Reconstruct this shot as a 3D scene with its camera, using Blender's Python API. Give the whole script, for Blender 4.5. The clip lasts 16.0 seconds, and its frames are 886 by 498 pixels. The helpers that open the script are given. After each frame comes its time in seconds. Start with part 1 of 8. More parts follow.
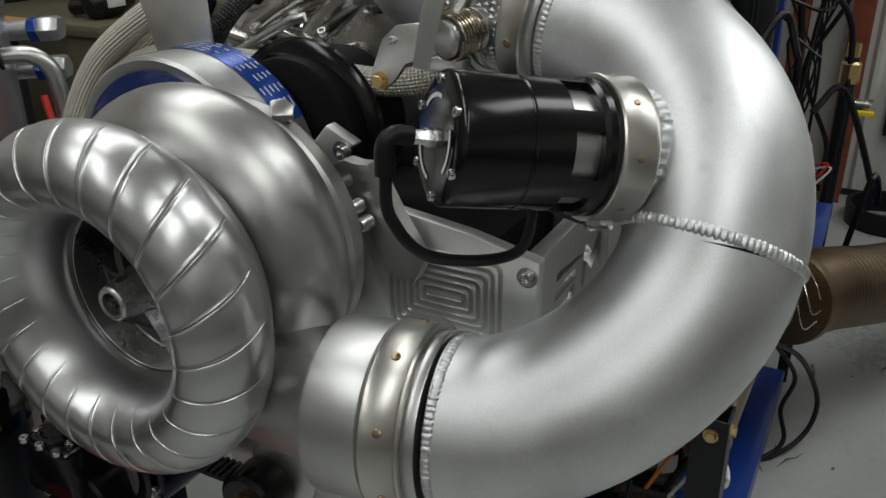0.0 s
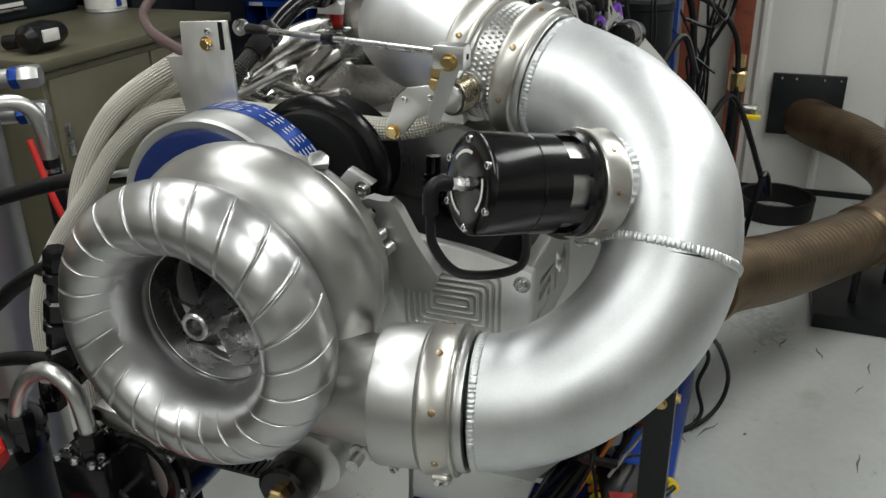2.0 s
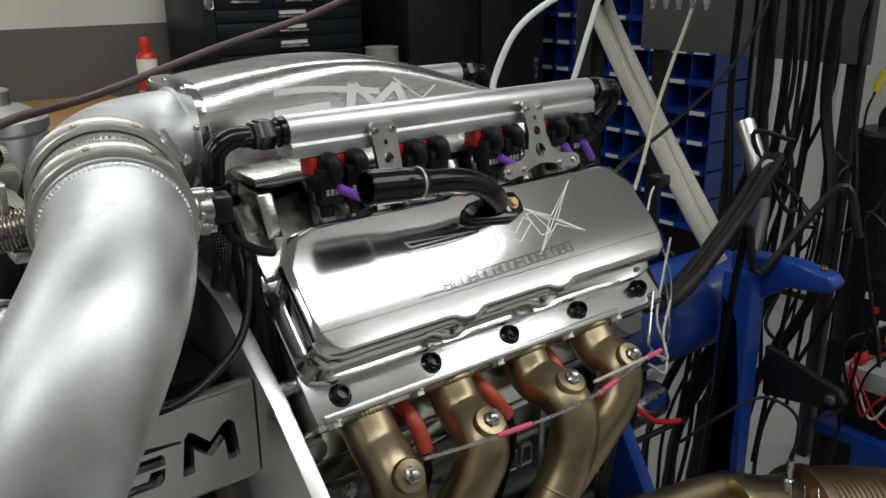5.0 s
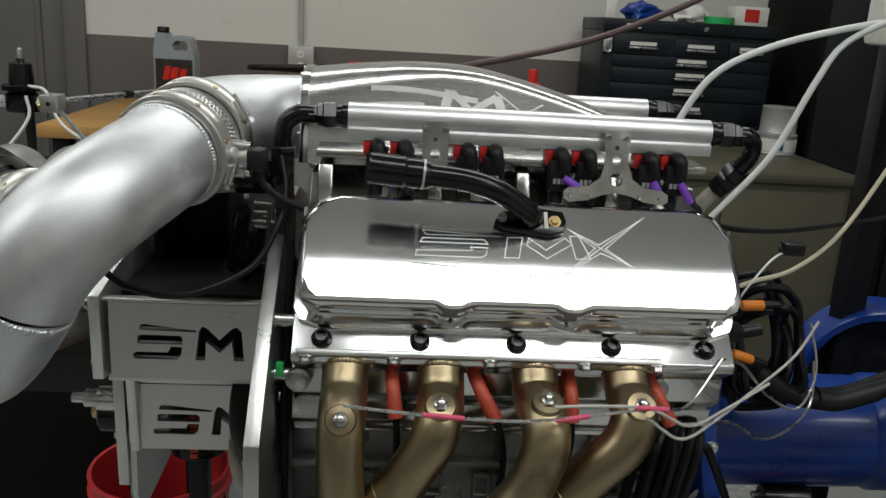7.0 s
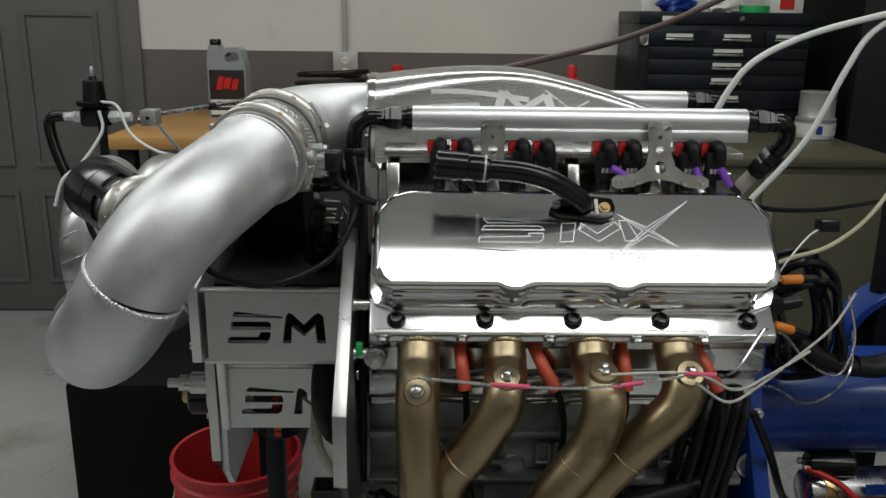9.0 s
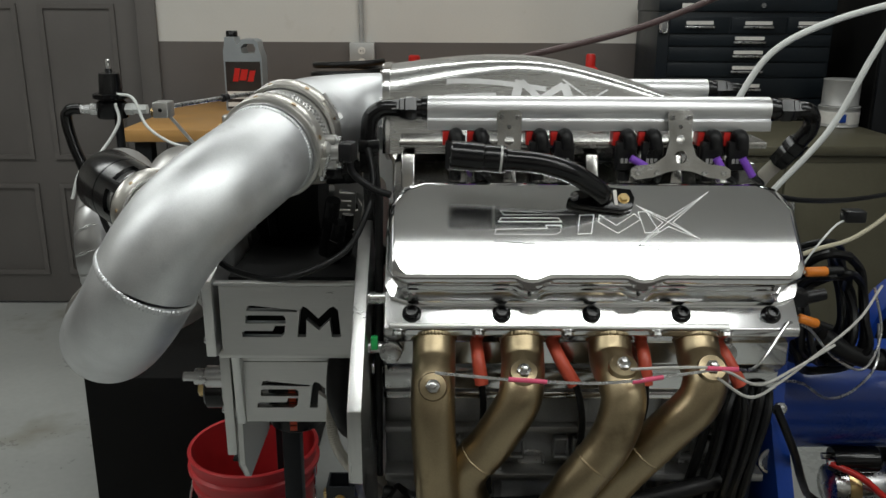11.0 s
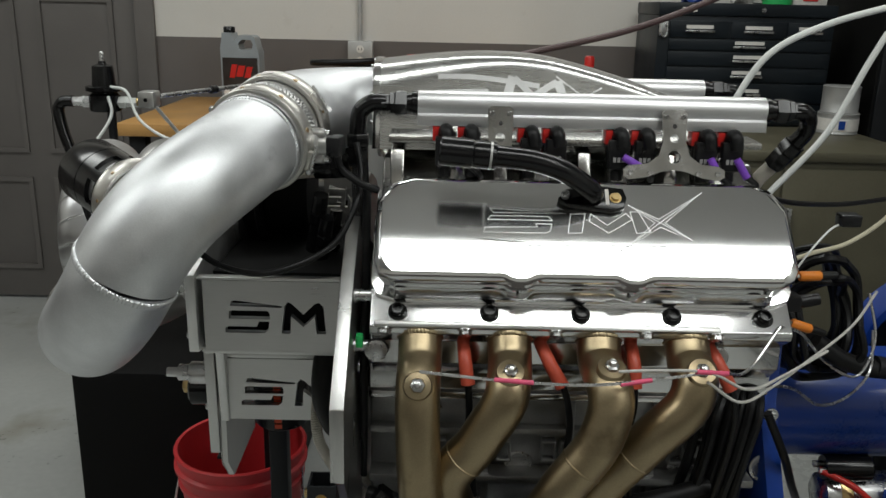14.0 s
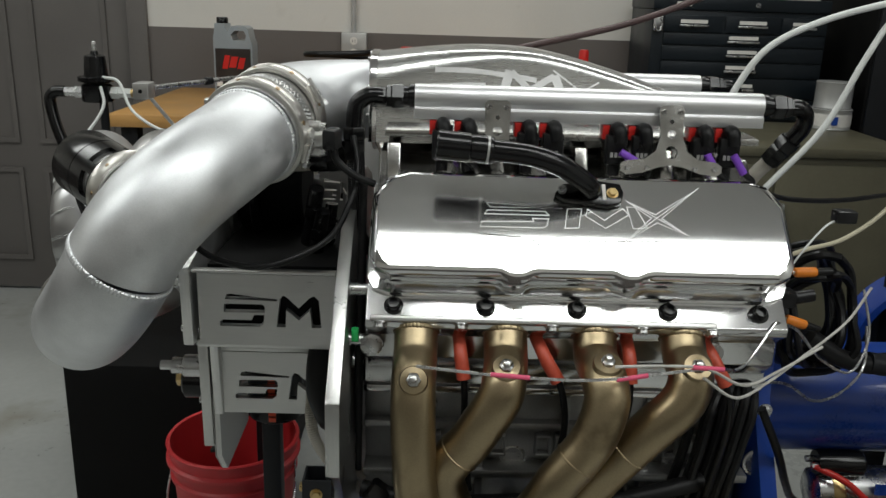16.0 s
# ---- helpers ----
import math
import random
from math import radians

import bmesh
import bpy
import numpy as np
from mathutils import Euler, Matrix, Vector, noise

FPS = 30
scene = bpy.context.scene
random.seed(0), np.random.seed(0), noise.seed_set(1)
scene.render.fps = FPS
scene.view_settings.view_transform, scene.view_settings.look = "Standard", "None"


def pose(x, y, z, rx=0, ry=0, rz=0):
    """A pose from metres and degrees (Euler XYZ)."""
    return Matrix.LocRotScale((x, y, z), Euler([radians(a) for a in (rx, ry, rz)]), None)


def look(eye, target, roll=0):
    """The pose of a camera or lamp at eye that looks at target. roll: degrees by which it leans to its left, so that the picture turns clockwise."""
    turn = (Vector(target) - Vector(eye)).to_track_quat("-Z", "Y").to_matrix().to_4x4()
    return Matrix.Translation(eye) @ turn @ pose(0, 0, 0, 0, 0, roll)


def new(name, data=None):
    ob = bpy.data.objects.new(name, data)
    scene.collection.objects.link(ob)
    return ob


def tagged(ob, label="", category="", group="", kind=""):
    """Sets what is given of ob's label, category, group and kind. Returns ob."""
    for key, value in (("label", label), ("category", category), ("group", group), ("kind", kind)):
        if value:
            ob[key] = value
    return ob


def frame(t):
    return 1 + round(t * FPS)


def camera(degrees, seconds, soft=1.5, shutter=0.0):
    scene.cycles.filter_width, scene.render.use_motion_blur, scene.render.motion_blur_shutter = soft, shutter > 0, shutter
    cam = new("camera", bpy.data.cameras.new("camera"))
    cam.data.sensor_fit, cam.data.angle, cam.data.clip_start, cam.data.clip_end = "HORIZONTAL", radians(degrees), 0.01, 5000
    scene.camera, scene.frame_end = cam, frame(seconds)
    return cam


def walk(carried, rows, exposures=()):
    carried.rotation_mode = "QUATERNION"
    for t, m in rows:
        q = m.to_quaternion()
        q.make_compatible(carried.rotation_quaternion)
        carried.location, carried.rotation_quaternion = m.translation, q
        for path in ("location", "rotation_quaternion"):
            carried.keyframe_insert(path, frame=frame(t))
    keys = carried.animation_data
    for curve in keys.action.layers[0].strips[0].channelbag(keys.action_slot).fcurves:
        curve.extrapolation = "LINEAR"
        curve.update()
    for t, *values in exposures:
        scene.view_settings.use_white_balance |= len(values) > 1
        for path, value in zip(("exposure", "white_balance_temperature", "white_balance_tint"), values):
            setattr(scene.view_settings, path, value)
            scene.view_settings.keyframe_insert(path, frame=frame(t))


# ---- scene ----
cam = camera(55.5, 16.0)
EXPOSURES = [(0.0, -0.08), (0.5, 0.24), (1.0, 0.46), (1.5, 0.52), (2.0, 0.62), (2.5, 0.60), (3.0, 0.20), (3.5, 0.03), (4.0, 0.15), (6.5, 0.1), (9.0, 0.0), (12.5, 0.16), (16.0, 0.16)]
PATH = [
    (0, (-1.165, -0.481, 1.391), (0.441, 0.382, 0.569), -0.7),
    (0.5, (-1.305, -0.426, 1.417), (0.377, 0.259, 0.578), 0.5),
    (1, (-1.353, -0.422, 1.44), (0.33, 0.253, 0.596), -0.2),
    (1.5, (-1.35, -0.437, 1.468), (0.353, 0.233, 0.662), -0.6),
    (2, (-1.347, -0.451, 1.477), (0.356, 0.207, 0.661), -1.0),
    (2.5, (-1.287, -0.584, 1.486), (0.414, 0.082, 0.67), -1.1),
    (3, (-1.173, -0.736, 1.482), (0.465, 0.199, 0.817), -0.5),
    (3.5, (-1.053, -0.797, 1.482), (0.469, 0.339, 0.856), -1.5),
    (4, (-0.898, -0.88, 1.486), (0.552, 0.376, 0.92), -0.4),
    (4.2, (-0.854, -0.913, 1.494), (0.548, 0.393, 0.92), -0.5),
    (6.3, (-0.327, -1.15, 1.474), (0.242, 0.676, 0.887), 1.4),
    (6.5, (-0.266, -1.191, 1.464), (0.154, 0.683, 0.908), 2.1),
    (7, (-0.181, -1.302, 1.458), (-0.036, 0.621, 0.926), 3.4),
    (7.5, (-0.189, -1.387, 1.469), (-0.071, 0.536, 0.931), 3.5),
    (8, (-0.204, -1.412, 1.468), (-0.113, 0.514, 0.938), 2.9),
    (8.5, (-0.223, -1.412, 1.47), (-0.147, 0.515, 0.939), 1.7),
    (9, (-0.219, -1.412, 1.472), (-0.167, 0.513, 0.933), 0.8),
    (11.5, (-0.215, -1.386, 1.467), (-0.211, 0.533, 0.906), 0.4),
    (12, (-0.221, -1.381, 1.459), (-0.21, 0.54, 0.902), 0.8),
    (12.5, (-0.209, -1.382, 1.465), (-0.201, 0.538, 0.902), 0.8),
    (13, (-0.21, -1.378, 1.46), (-0.202, 0.542, 0.9), 1.0),
    (13.5, (-0.204, -1.37, 1.458), (-0.194, 0.55, 0.899), 1.1),
    (14, (-0.2, -1.376, 1.457), (-0.188, 0.546, 0.902), 1.3),
    (14.5, (-0.203, -1.377, 1.455), (-0.179, 0.545, 0.901), 1.5),
    (15, (-0.212, -1.373, 1.455), (-0.199, 0.545, 0.89), 1.6),
    (15.5, (-0.218, -1.371, 1.454), (-0.191, 0.546, 0.885), 1.8),
    (16, (-0.207, -1.372, 1.458), (-0.174, 0.544, 0.887), 1.8),
]
walk(cam, [(t, look(eye, target, roll)) for t, eye, target, roll in PATH], EXPOSURES)

# ---- world and lights ----
world = bpy.data.worlds.new("world")
scene.world = world
world.use_nodes = True
world.node_tree.nodes["Background"].inputs[0].default_value = (0.75, 0.8, 0.85, 1)
world.node_tree.nodes["Background"].inputs[1].default_value = 0.05
scene.view_settings.exposure = 0.0
CEILING = 3.0
LAMP_ROWS = [(0.35, -1.20, 2.4, 0.46), (-2.6, -1.085, 2.4, 0.42), (0.3, 1.0, 2.4, 0.42), (-2.3, 0.9, 2.0, 0.42), (1.95, -2.0, 1.8, 0.42)]
LAMP_WATTS = 21.5


def strip_lamp(x, y, length, width):
    light = bpy.data.lights.new("strip_light", "AREA")
    light.shape, light.size, light.size_y = "RECTANGLE", length, width
    light.energy, light.color = LAMP_WATTS * length / 2.4, (0.97, 1.0, 0.97)
    new("strip_light", light).matrix_world = pose(x, y, CEILING - 0.085)


for row in LAMP_ROWS:
    strip_lamp(*row)


# ---- materials ----
def material(name, colour, rough=0.5, metal=0.0, vary=0.12, scale=9.0, bump=0.0, bump_scale=300.0, stretch=(1, 1, 1),
             rough_vary=0.1, coat=0.0, spots=None, transmission=0.0, glow=0.0, shine=0.5):
    """Principled surface: broad stains, fine grain, uneven gloss and a fine relief; spots adds sparse marks of another colour."""
    m = bpy.data.materials.new(name)
    m.use_nodes = True
    t = m.node_tree
    n, link = t.nodes, t.links.new
    p = n["Principled BSDF"]
    p.inputs["Metallic"].default_value = metal
    p.inputs["Specular IOR Level"].default_value = shine
    p.inputs["Coat Weight"].default_value = coat
    p.inputs["Transmission Weight"].default_value = transmission
    co = n.new("ShaderNodeTexCoord")
    mp = n.new("ShaderNodeMapping")
    mp.inputs["Scale"].default_value = stretch
    link(co.outputs["Object"], mp.inputs[0])
    broad, fine = n.new("ShaderNodeTexNoise"), n.new("ShaderNodeTexNoise")
    broad.inputs["Scale"].default_value, broad.inputs["Detail"].default_value = scale, 5
    fine.inputs["Scale"].default_value, fine.inputs["Detail"].default_value = bump_scale, 3
    link(co.outputs["Object"], broad.inputs[0])
    link(mp.outputs[0], fine.inputs[0])
    both = n.new("ShaderNodeMath")
    both.operation = "MULTIPLY_ADD"
    link(fine.outputs[0], both.inputs[0])
    both.inputs[1].default_value = 0.4
    link(broad.outputs[0], both.inputs[2])
    ramp = n.new("ShaderNodeMapRange")
    link(both.outputs[0], ramp.inputs[0])
    ramp.inputs[1].default_value, ramp.inputs[2].default_value = 0.45, 0.95
    ramp.inputs[3].default_value, ramp.inputs[4].default_value = 1 - vary, 1 + vary
    mix = n.new("ShaderNodeVectorMath")
    mix.operation = "SCALE"
    mix.inputs[0].default_value = colour
    link(ramp.outputs[0], mix.inputs["Scale"])
    out = mix.outputs[0]
    if spots:
        mark = n.new("ShaderNodeTexNoise")
        mark.inputs["Scale"].default_value, mark.inputs["Detail"].default_value = spots[1], 6
        link(co.outputs["Object"], mark.inputs[0])
        cut = n.new("ShaderNodeMapRange")
        link(mark.outputs[0], cut.inputs[0])
        cut.inputs[1].default_value, cut.inputs[2].default_value = spots[2], spots[2] + 0.12
        blend = n.new("ShaderNodeMix")
        blend.data_type = "RGBA"
        link(cut.outputs[0], blend.inputs[0])
        link(out, blend.inputs[6])
        blend.inputs[7].default_value = (*spots[0], 1)
        out = blend.outputs[2]
    link(out, p.inputs["Base Color"])
    gloss = n.new("ShaderNodeMapRange")
    link(both.outputs[0], gloss.inputs[0])
    gloss.inputs[1].default_value, gloss.inputs[2].default_value = 0.4, 1.0
    gloss.inputs[3].default_value, gloss.inputs[4].default_value = max(0.02, rough - rough_vary), min(1, rough + rough_vary)
    link(gloss.outputs[0], p.inputs["Roughness"])
    if bump:
        b = n.new("ShaderNodeBump")
        b.inputs["Strength"].default_value, b.inputs["Distance"].default_value = bump, 0.002
        link(fine.outputs[0], b.inputs["Height"])
        link(b.outputs[0], p.inputs["Normal"])
    if glow:
        p.inputs["Emission Color"].default_value = (*colour, 1)
        p.inputs["Emission Strength"].default_value = glow
    return m


def woven(name, colour, dark, turns, per_metre, metal, rough):
    """Braid: two crossing helices over a hose's own length and girth."""
    m = material(name, colour, rough, metal)
    t = m.node_tree
    n, link = t.nodes, t.links.new
    p = n["Principled BSDF"]
    uv, cut = n.new("ShaderNodeUVMap"), n.new("ShaderNodeSeparateXYZ")
    link(uv.outputs[0], cut.inputs[0])
    waves = []
    for sign in (1, -1):
        a, b, s = n.new("ShaderNodeMath"), n.new("ShaderNodeMath"), n.new("ShaderNodeMath")
        a.operation, b.operation, s.operation = "MULTIPLY", "MULTIPLY_ADD", "SINE"
        link(cut.outputs[0], a.inputs[0])
        a.inputs[1].default_value = sign * turns * 2 * math.pi
        link(cut.outputs[1], b.inputs[0])
        b.inputs[1].default_value = per_metre * 2 * math.pi
        link(a.outputs[0], b.inputs[2])
        link(b.outputs[0], s.inputs[0])
        waves.append(s)
    top = n.new("ShaderNodeMath")
    top.operation = "MULTIPLY"
    link(waves[0].outputs[0], top.inputs[0])
    link(waves[1].outputs[0], top.inputs[1])
    fac = n.new("ShaderNodeMapRange")
    link(top.outputs[0], fac.inputs[0])
    fac.inputs[1].default_value, fac.inputs[2].default_value = -0.5, 0.4
    blend = n.new("ShaderNodeMix")
    blend.data_type = "RGBA"
    link(fac.outputs[0], blend.inputs[0])
    blend.inputs[6].default_value, blend.inputs[7].default_value = (*dark, 1), (*colour, 1)
    link(blend.outputs[2], p.inputs["Base Color"])
    b = n.new("ShaderNodeBump")
    b.inputs["Strength"].default_value, b.inputs["Distance"].default_value = 0.8, 0.002
    link(top.outputs[0], b.inputs["Height"])
    link(b.outputs[0], p.inputs["Normal"])
    return m


TUBE_ALU = material("tube_aluminium", (0.71, 0.722, 0.735), 0.48, 1.0, 0.16, 14, 0.05, 700, rough_vary=0.08, spots=((0.58, 0.59, 0.60), 20, 0.63))
CAST_ALU = material("cast_aluminium", (0.53, 0.525, 0.515), 0.36, 1.0, 0.10, 12, 0.10, 700, rough_vary=0.08)
SPUN_ALU = material("spun_aluminium", (0.58, 0.58, 0.575), 0.40, 1.0, 0.05, 10, 0.05, 900, rough_vary=0.06)
COVER_FACE = material("fine_brushed_face", (0.88, 0.88, 0.87), 0.125, 1.0, 0.03, 8, 0.008, 500, stretch=(0.04, 1, 1), rough_vary=0.015)
CAST_IRON = material("dark_cast_block", (0.36, 0.36, 0.355), 0.40, 0.9, 0.22, 14, 0.15, 400)
BILLET = material("machined_billet", (0.78, 0.78, 0.78), 0.16, 1.0, 0.05, 8, 0.05, 500, stretch=(0.04, 1, 1), rough_vary=0.05)
SATIN = material("satin_billet", (0.66, 0.66, 0.65), 0.33, 1.0, 0.06, 8, 0.08, 600, stretch=(0.05, 1, 1), rough_vary=0.07)
RAIL_ALU = material("satin_rail", (0.80, 0.80, 0.81), 0.42, 1.0, 0.04, 8, 0.05, 500, stretch=(0.04, 1, 1), rough_vary=0.04)
MANIFOLD = material("glossy_manifold", (0.52, 0.51, 0.49), 0.22, 1.0, 0.10, 20, 0.10, 300)
RIVET = material("bronze_rivet", (0.42, 0.31, 0.19), 0.35, 1.0)
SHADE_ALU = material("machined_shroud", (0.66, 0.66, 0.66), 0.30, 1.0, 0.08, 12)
BELL_ALU = material("rolled_bell_aluminium", (0.57, 0.57, 0.575), 0.34, 1.0, 0.05, 10, 0.05, 900, rough_vary=0.06)
SKIRT = material("polished_skirt", (0.80, 0.80, 0.80), 0.09, 1.0, 0.04, 8, 0.0, 500, rough_vary=0.03)
SHEET = material("bare_sheet_aluminium", (0.80, 0.80, 0.79), 0.46, 1.0, 0.08, 24, 0.05, 400, stretch=(1, 1, 0.05))
PLATE = material("plate_aluminium", (0.64, 0.64, 0.63), 0.34, 1.0, 0.08, 10, 0.10, 500, stretch=(1, 1, 0.05))
STAINLESS = material("stainless_band", (0.60, 0.585, 0.55), 0.38, 1.0, 0.08, 10, 0.04, 500)
STEEL = material("zinc_steel", (0.60, 0.60, 0.60), 0.28, 1.0, 0.12, 40)
BRASS = material("gold_zinc", (0.62, 0.46, 0.22), 0.32, 1.0, 0.12, 40)
TINTED = material("heat_tinted_steel", (0.37, 0.295, 0.185), 0.35, 1.0, 0.20, 9, 0.05, 400, rough_vary=0.08, spots=((0.22, 0.165, 0.10), 12, 0.60))
DUCT_STEEL = material("burnt_flex_steel", (0.155, 0.108, 0.066), 0.42, 0.9, 0.35, 6, 0.1, 300, spots=((0.09, 0.06, 0.04), 7, 0.56))
ANODIZED = material("black_anodized", (0.005, 0.005, 0.0055), 0.17, 0.0, 0.2, 20, 0.02, 600, shine=0.4, rough_vary=0.05)
RUBBER = material("black_rubber", (0.007, 0.007, 0.0075), 0.45, 0.0, 0.3, 30, 0.1, 400, shine=0.28)
PLASTIC = material("black_plastic", (0.009, 0.009, 0.010), 0.33, 0.0, 0.3, 30, 0.05, 400, shine=0.35)
DARK_METAL = material("dark_painted_metal", (0.011, 0.012, 0.014), 0.40, 0.0, 0.25, 6, 0.05, 200, shine=0.3)
# matt black for black parts; also puts shade into gaps and recesses
BLACK_AND_SHADE = material("matt_black_and_shade", (0.004, 0.004, 0.004), 0.65, 0.0, 0.3, 6, shine=0.15)
BRAID = woven("steel_braid", (0.92, 0.88, 0.79), (0.60, 0.56, 0.48), 12, 140, 0.35, 0.40)
WOVEN_BLACK = woven("woven_black_hose", (0.03, 0.03, 0.03), (0.008, 0.008, 0.008), 10, 150, 0.0, 0.5)
BLUE_PAINT = material("blue_paint", (0.006, 0.042, 0.26), 0.34, 0.0, 0.2, 6, 0.04, 200, coat=0.2, spots=((0.02, 0.03, 0.06), 14, 0.68))
BLUE_FOIL = material("blue_foil", (0.02, 0.08, 0.42), 0.24, 0.5, 0.08, 20)
# blue reflection on polished metal, put into the base colour
BLUE_REFLECTION = material("blue_reflecting_metal", (0.015, 0.035, 0.16), 0.16, 0.3, 0.1, 10, coat=0.5)
RED_PLASTIC = material("red_bucket_plastic", (0.52, 0.030, 0.035), 0.42, 0.0, 0.12, 8, 0.03, 200)
RED_BOOT = material("red_silicone", (0.50, 0.075, 0.04), 0.45, 0.0, 0.15, 30)
RED = material("red_paint", (0.55, 0.02, 0.015), 0.35, 0.0, 0.1, 20)
PINK = material("pink_tape", (0.75, 0.10, 0.20), 0.5, 0.0, 0.1, 40)
PURPLE = material("purple_sleeve", (0.20, 0.06, 0.50), 0.45, 0.0, 0.12, 40)
ORANGE = material("orange_plastic", (0.75, 0.22, 0.02), 0.45, 0.0, 0.1, 40)
YELLOW = material("yellow_plastic", (0.75, 0.55, 0.02), 0.45, 0.0, 0.1, 40)
GREEN = material("green_plastic", (0.02, 0.40, 0.10), 0.4, 0.0, 0.1, 40)
WHITE_HOSE = material("milky_hose", (0.66, 0.68, 0.66), 0.35, 0.0, 0.08, 20)
AMBER_HOSE = material("aged_clear_hose", (0.50, 0.46, 0.34), 0.35, 0.0, 0.08, 20)
WHITE_CERAMIC = material("white_sleeve", (0.50, 0.49, 0.46), 0.6, 0.0, 0.2, 60)
WHITE_WALL = material("white_wall_paint", (0.66, 0.64, 0.60), 0.6, 0.0, 0.05, 2.5, 0.06, 120, spots=((0.55, 0.52, 0.47), 4, 0.68))
GREY_WALL = material("grey_brown_wall_paint", (0.135, 0.120, 0.112), 0.5, 0.0, 0.08, 3, 0.06, 120)
DOOR_PAINT = material("grey_door_paint", (0.125, 0.115, 0.108), 0.45, 0.0, 0.08, 4, 0.05, 100)
SHEET_WALL = material("white_sheet_metal", (0.66, 0.66, 0.63), 0.42, 0.0, 0.06, 2, 0.02, 60, spots=((0.45, 0.40, 0.33), 5, 0.70))
FLOOR_PAINT = material("epoxy_floor", (0.385, 0.395, 0.38), 0.30, 0.0, 0.12, 2.2, 0.008, 40, rough_vary=0.07, spots=((0.26, 0.25, 0.21), 2.6, 0.60))
MARK = material("tyre_black_mark", (0.09, 0.09, 0.085), 0.6, 0.0, 0.3, 40)
CEILING_PAINT = material("ceiling_board", (0.66, 0.66, 0.66), 0.8, 0.0, 0.06, 3)
WOOD = material("bench_wood", (0.46, 0.25, 0.08), 0.45, 0.0, 0.20, 5, 0.08, 60, stretch=(0.06, 1, 1))
OLIVE = material("olive_steel_desk", (0.115, 0.106, 0.070), 0.45, 0.0, 0.15, 5, 0.05, 100, spots=((0.10, 0.07, 0.03), 18, 0.70))
TOOLBOX = material("tool_chest_paint", (0.010, 0.014, 0.018), 0.38, 0.0, 0.2, 5, 0.04, 100, shine=0.3)
PAPER = material("paper_label", (0.72, 0.70, 0.66), 0.6, 0.0, 0.08, 60)
JUG_GREY = material("grey_jug_plastic", (0.27, 0.30, 0.32), 0.34, 0.0, 0.08, 10)
JUG_LABEL = material("black_jug_label", (0.030, 0.024, 0.022), 0.35, 0.0, 0.15, 20)
RUST = material("red_oxide_steel", (0.22, 0.055, 0.028), 0.5, 0.0, 0.25, 7, 0.08, 100, spots=((0.10, 0.03, 0.02), 12, 0.6))
CAN_GREY = material("zinc_can", (0.46, 0.46, 0.45), 0.36, 0.35, 0.10, 16)
CABLE = material("black_cable", (0.006, 0.006, 0.0065), 0.38, 0.0, 0.3, 40, shine=0.3)
LAMP_GLASS = material("lamp_housing", (0.7, 0.7, 0.7), 0.5, 0.0, 0.05, 5)


# ---- mesh helpers ----
def finish(bm, name, mat, smooth=True, crease=38):
    bmesh.ops.recalc_face_normals(bm, faces=bm.faces)
    limit = radians(crease)
    for f in bm.faces:
        f.smooth = smooth
    for e in bm.edges:
        e.smooth = len(e.link_faces) == 2 and e.calc_face_angle(0) < limit
    me = bpy.data.meshes.new(name)
    bm.to_mesh(me)
    bm.free()
    me.materials.append(mat)
    return me


def thing(name, at, label, category, group="", kind=""):
    ob = new(name)
    ob.empty_display_size = 0.02
    ob.location = at
    return tagged(ob, label, category, group, kind)


def attach(ob, parent, m=None):
    ob.parent = parent
    if parent.type == "EMPTY":
        ob.matrix_parent_inverse = Matrix.Translation(-parent.location)
    else:
        ob.matrix_parent_inverse = parent.matrix_basis.inverted()
    if m is not None:
        ob.matrix_basis = m
    return ob


def part(name, shape, mat, parent, label="", m=None, crease=38):
    """One mesh object under a thing or a part; shape is a bmesh or a ready mesh."""
    me = shape if isinstance(shape, bpy.types.Mesh) else finish(shape, name, mat, crease=crease)
    ob = attach(new(name, me), parent, m)
    return tagged(ob, label) if label else ob


def single(name, bm, mat, label, category, kind="", group="", crease=38):
    return tagged(new(name, finish(bm, name, mat, crease=crease)), label, category, group, kind)


def aim(at, way):
    return Matrix.Translation(at) @ Vector(way).to_track_quat("Z", "Y").to_matrix().to_4x4()


def block(lo, hi, bevel=0.0, seg=2, bm=None, m=None):
    bm = bm or bmesh.new()
    made = bmesh.ops.create_cube(bm, size=1)["verts"]
    size, mid = Vector(hi) - Vector(lo), (Vector(hi) + Vector(lo)) / 2
    for v in made:
        v.co = Vector((v.co.x * size.x, v.co.y * size.y, v.co.z * size.z)) + mid
    if bevel:
        edges = list({e for v in made for e in v.link_edges})
        got = bmesh.ops.bevel(bm, geom=edges, offset=bevel, segments=seg, affect="EDGES", profile=0.5)
        made = list({v for f in got["faces"] for v in f.verts} | {v for v in made if v.is_valid})
    if m is not None:
        for v in made:
            v.co = m @ v.co
    return bm


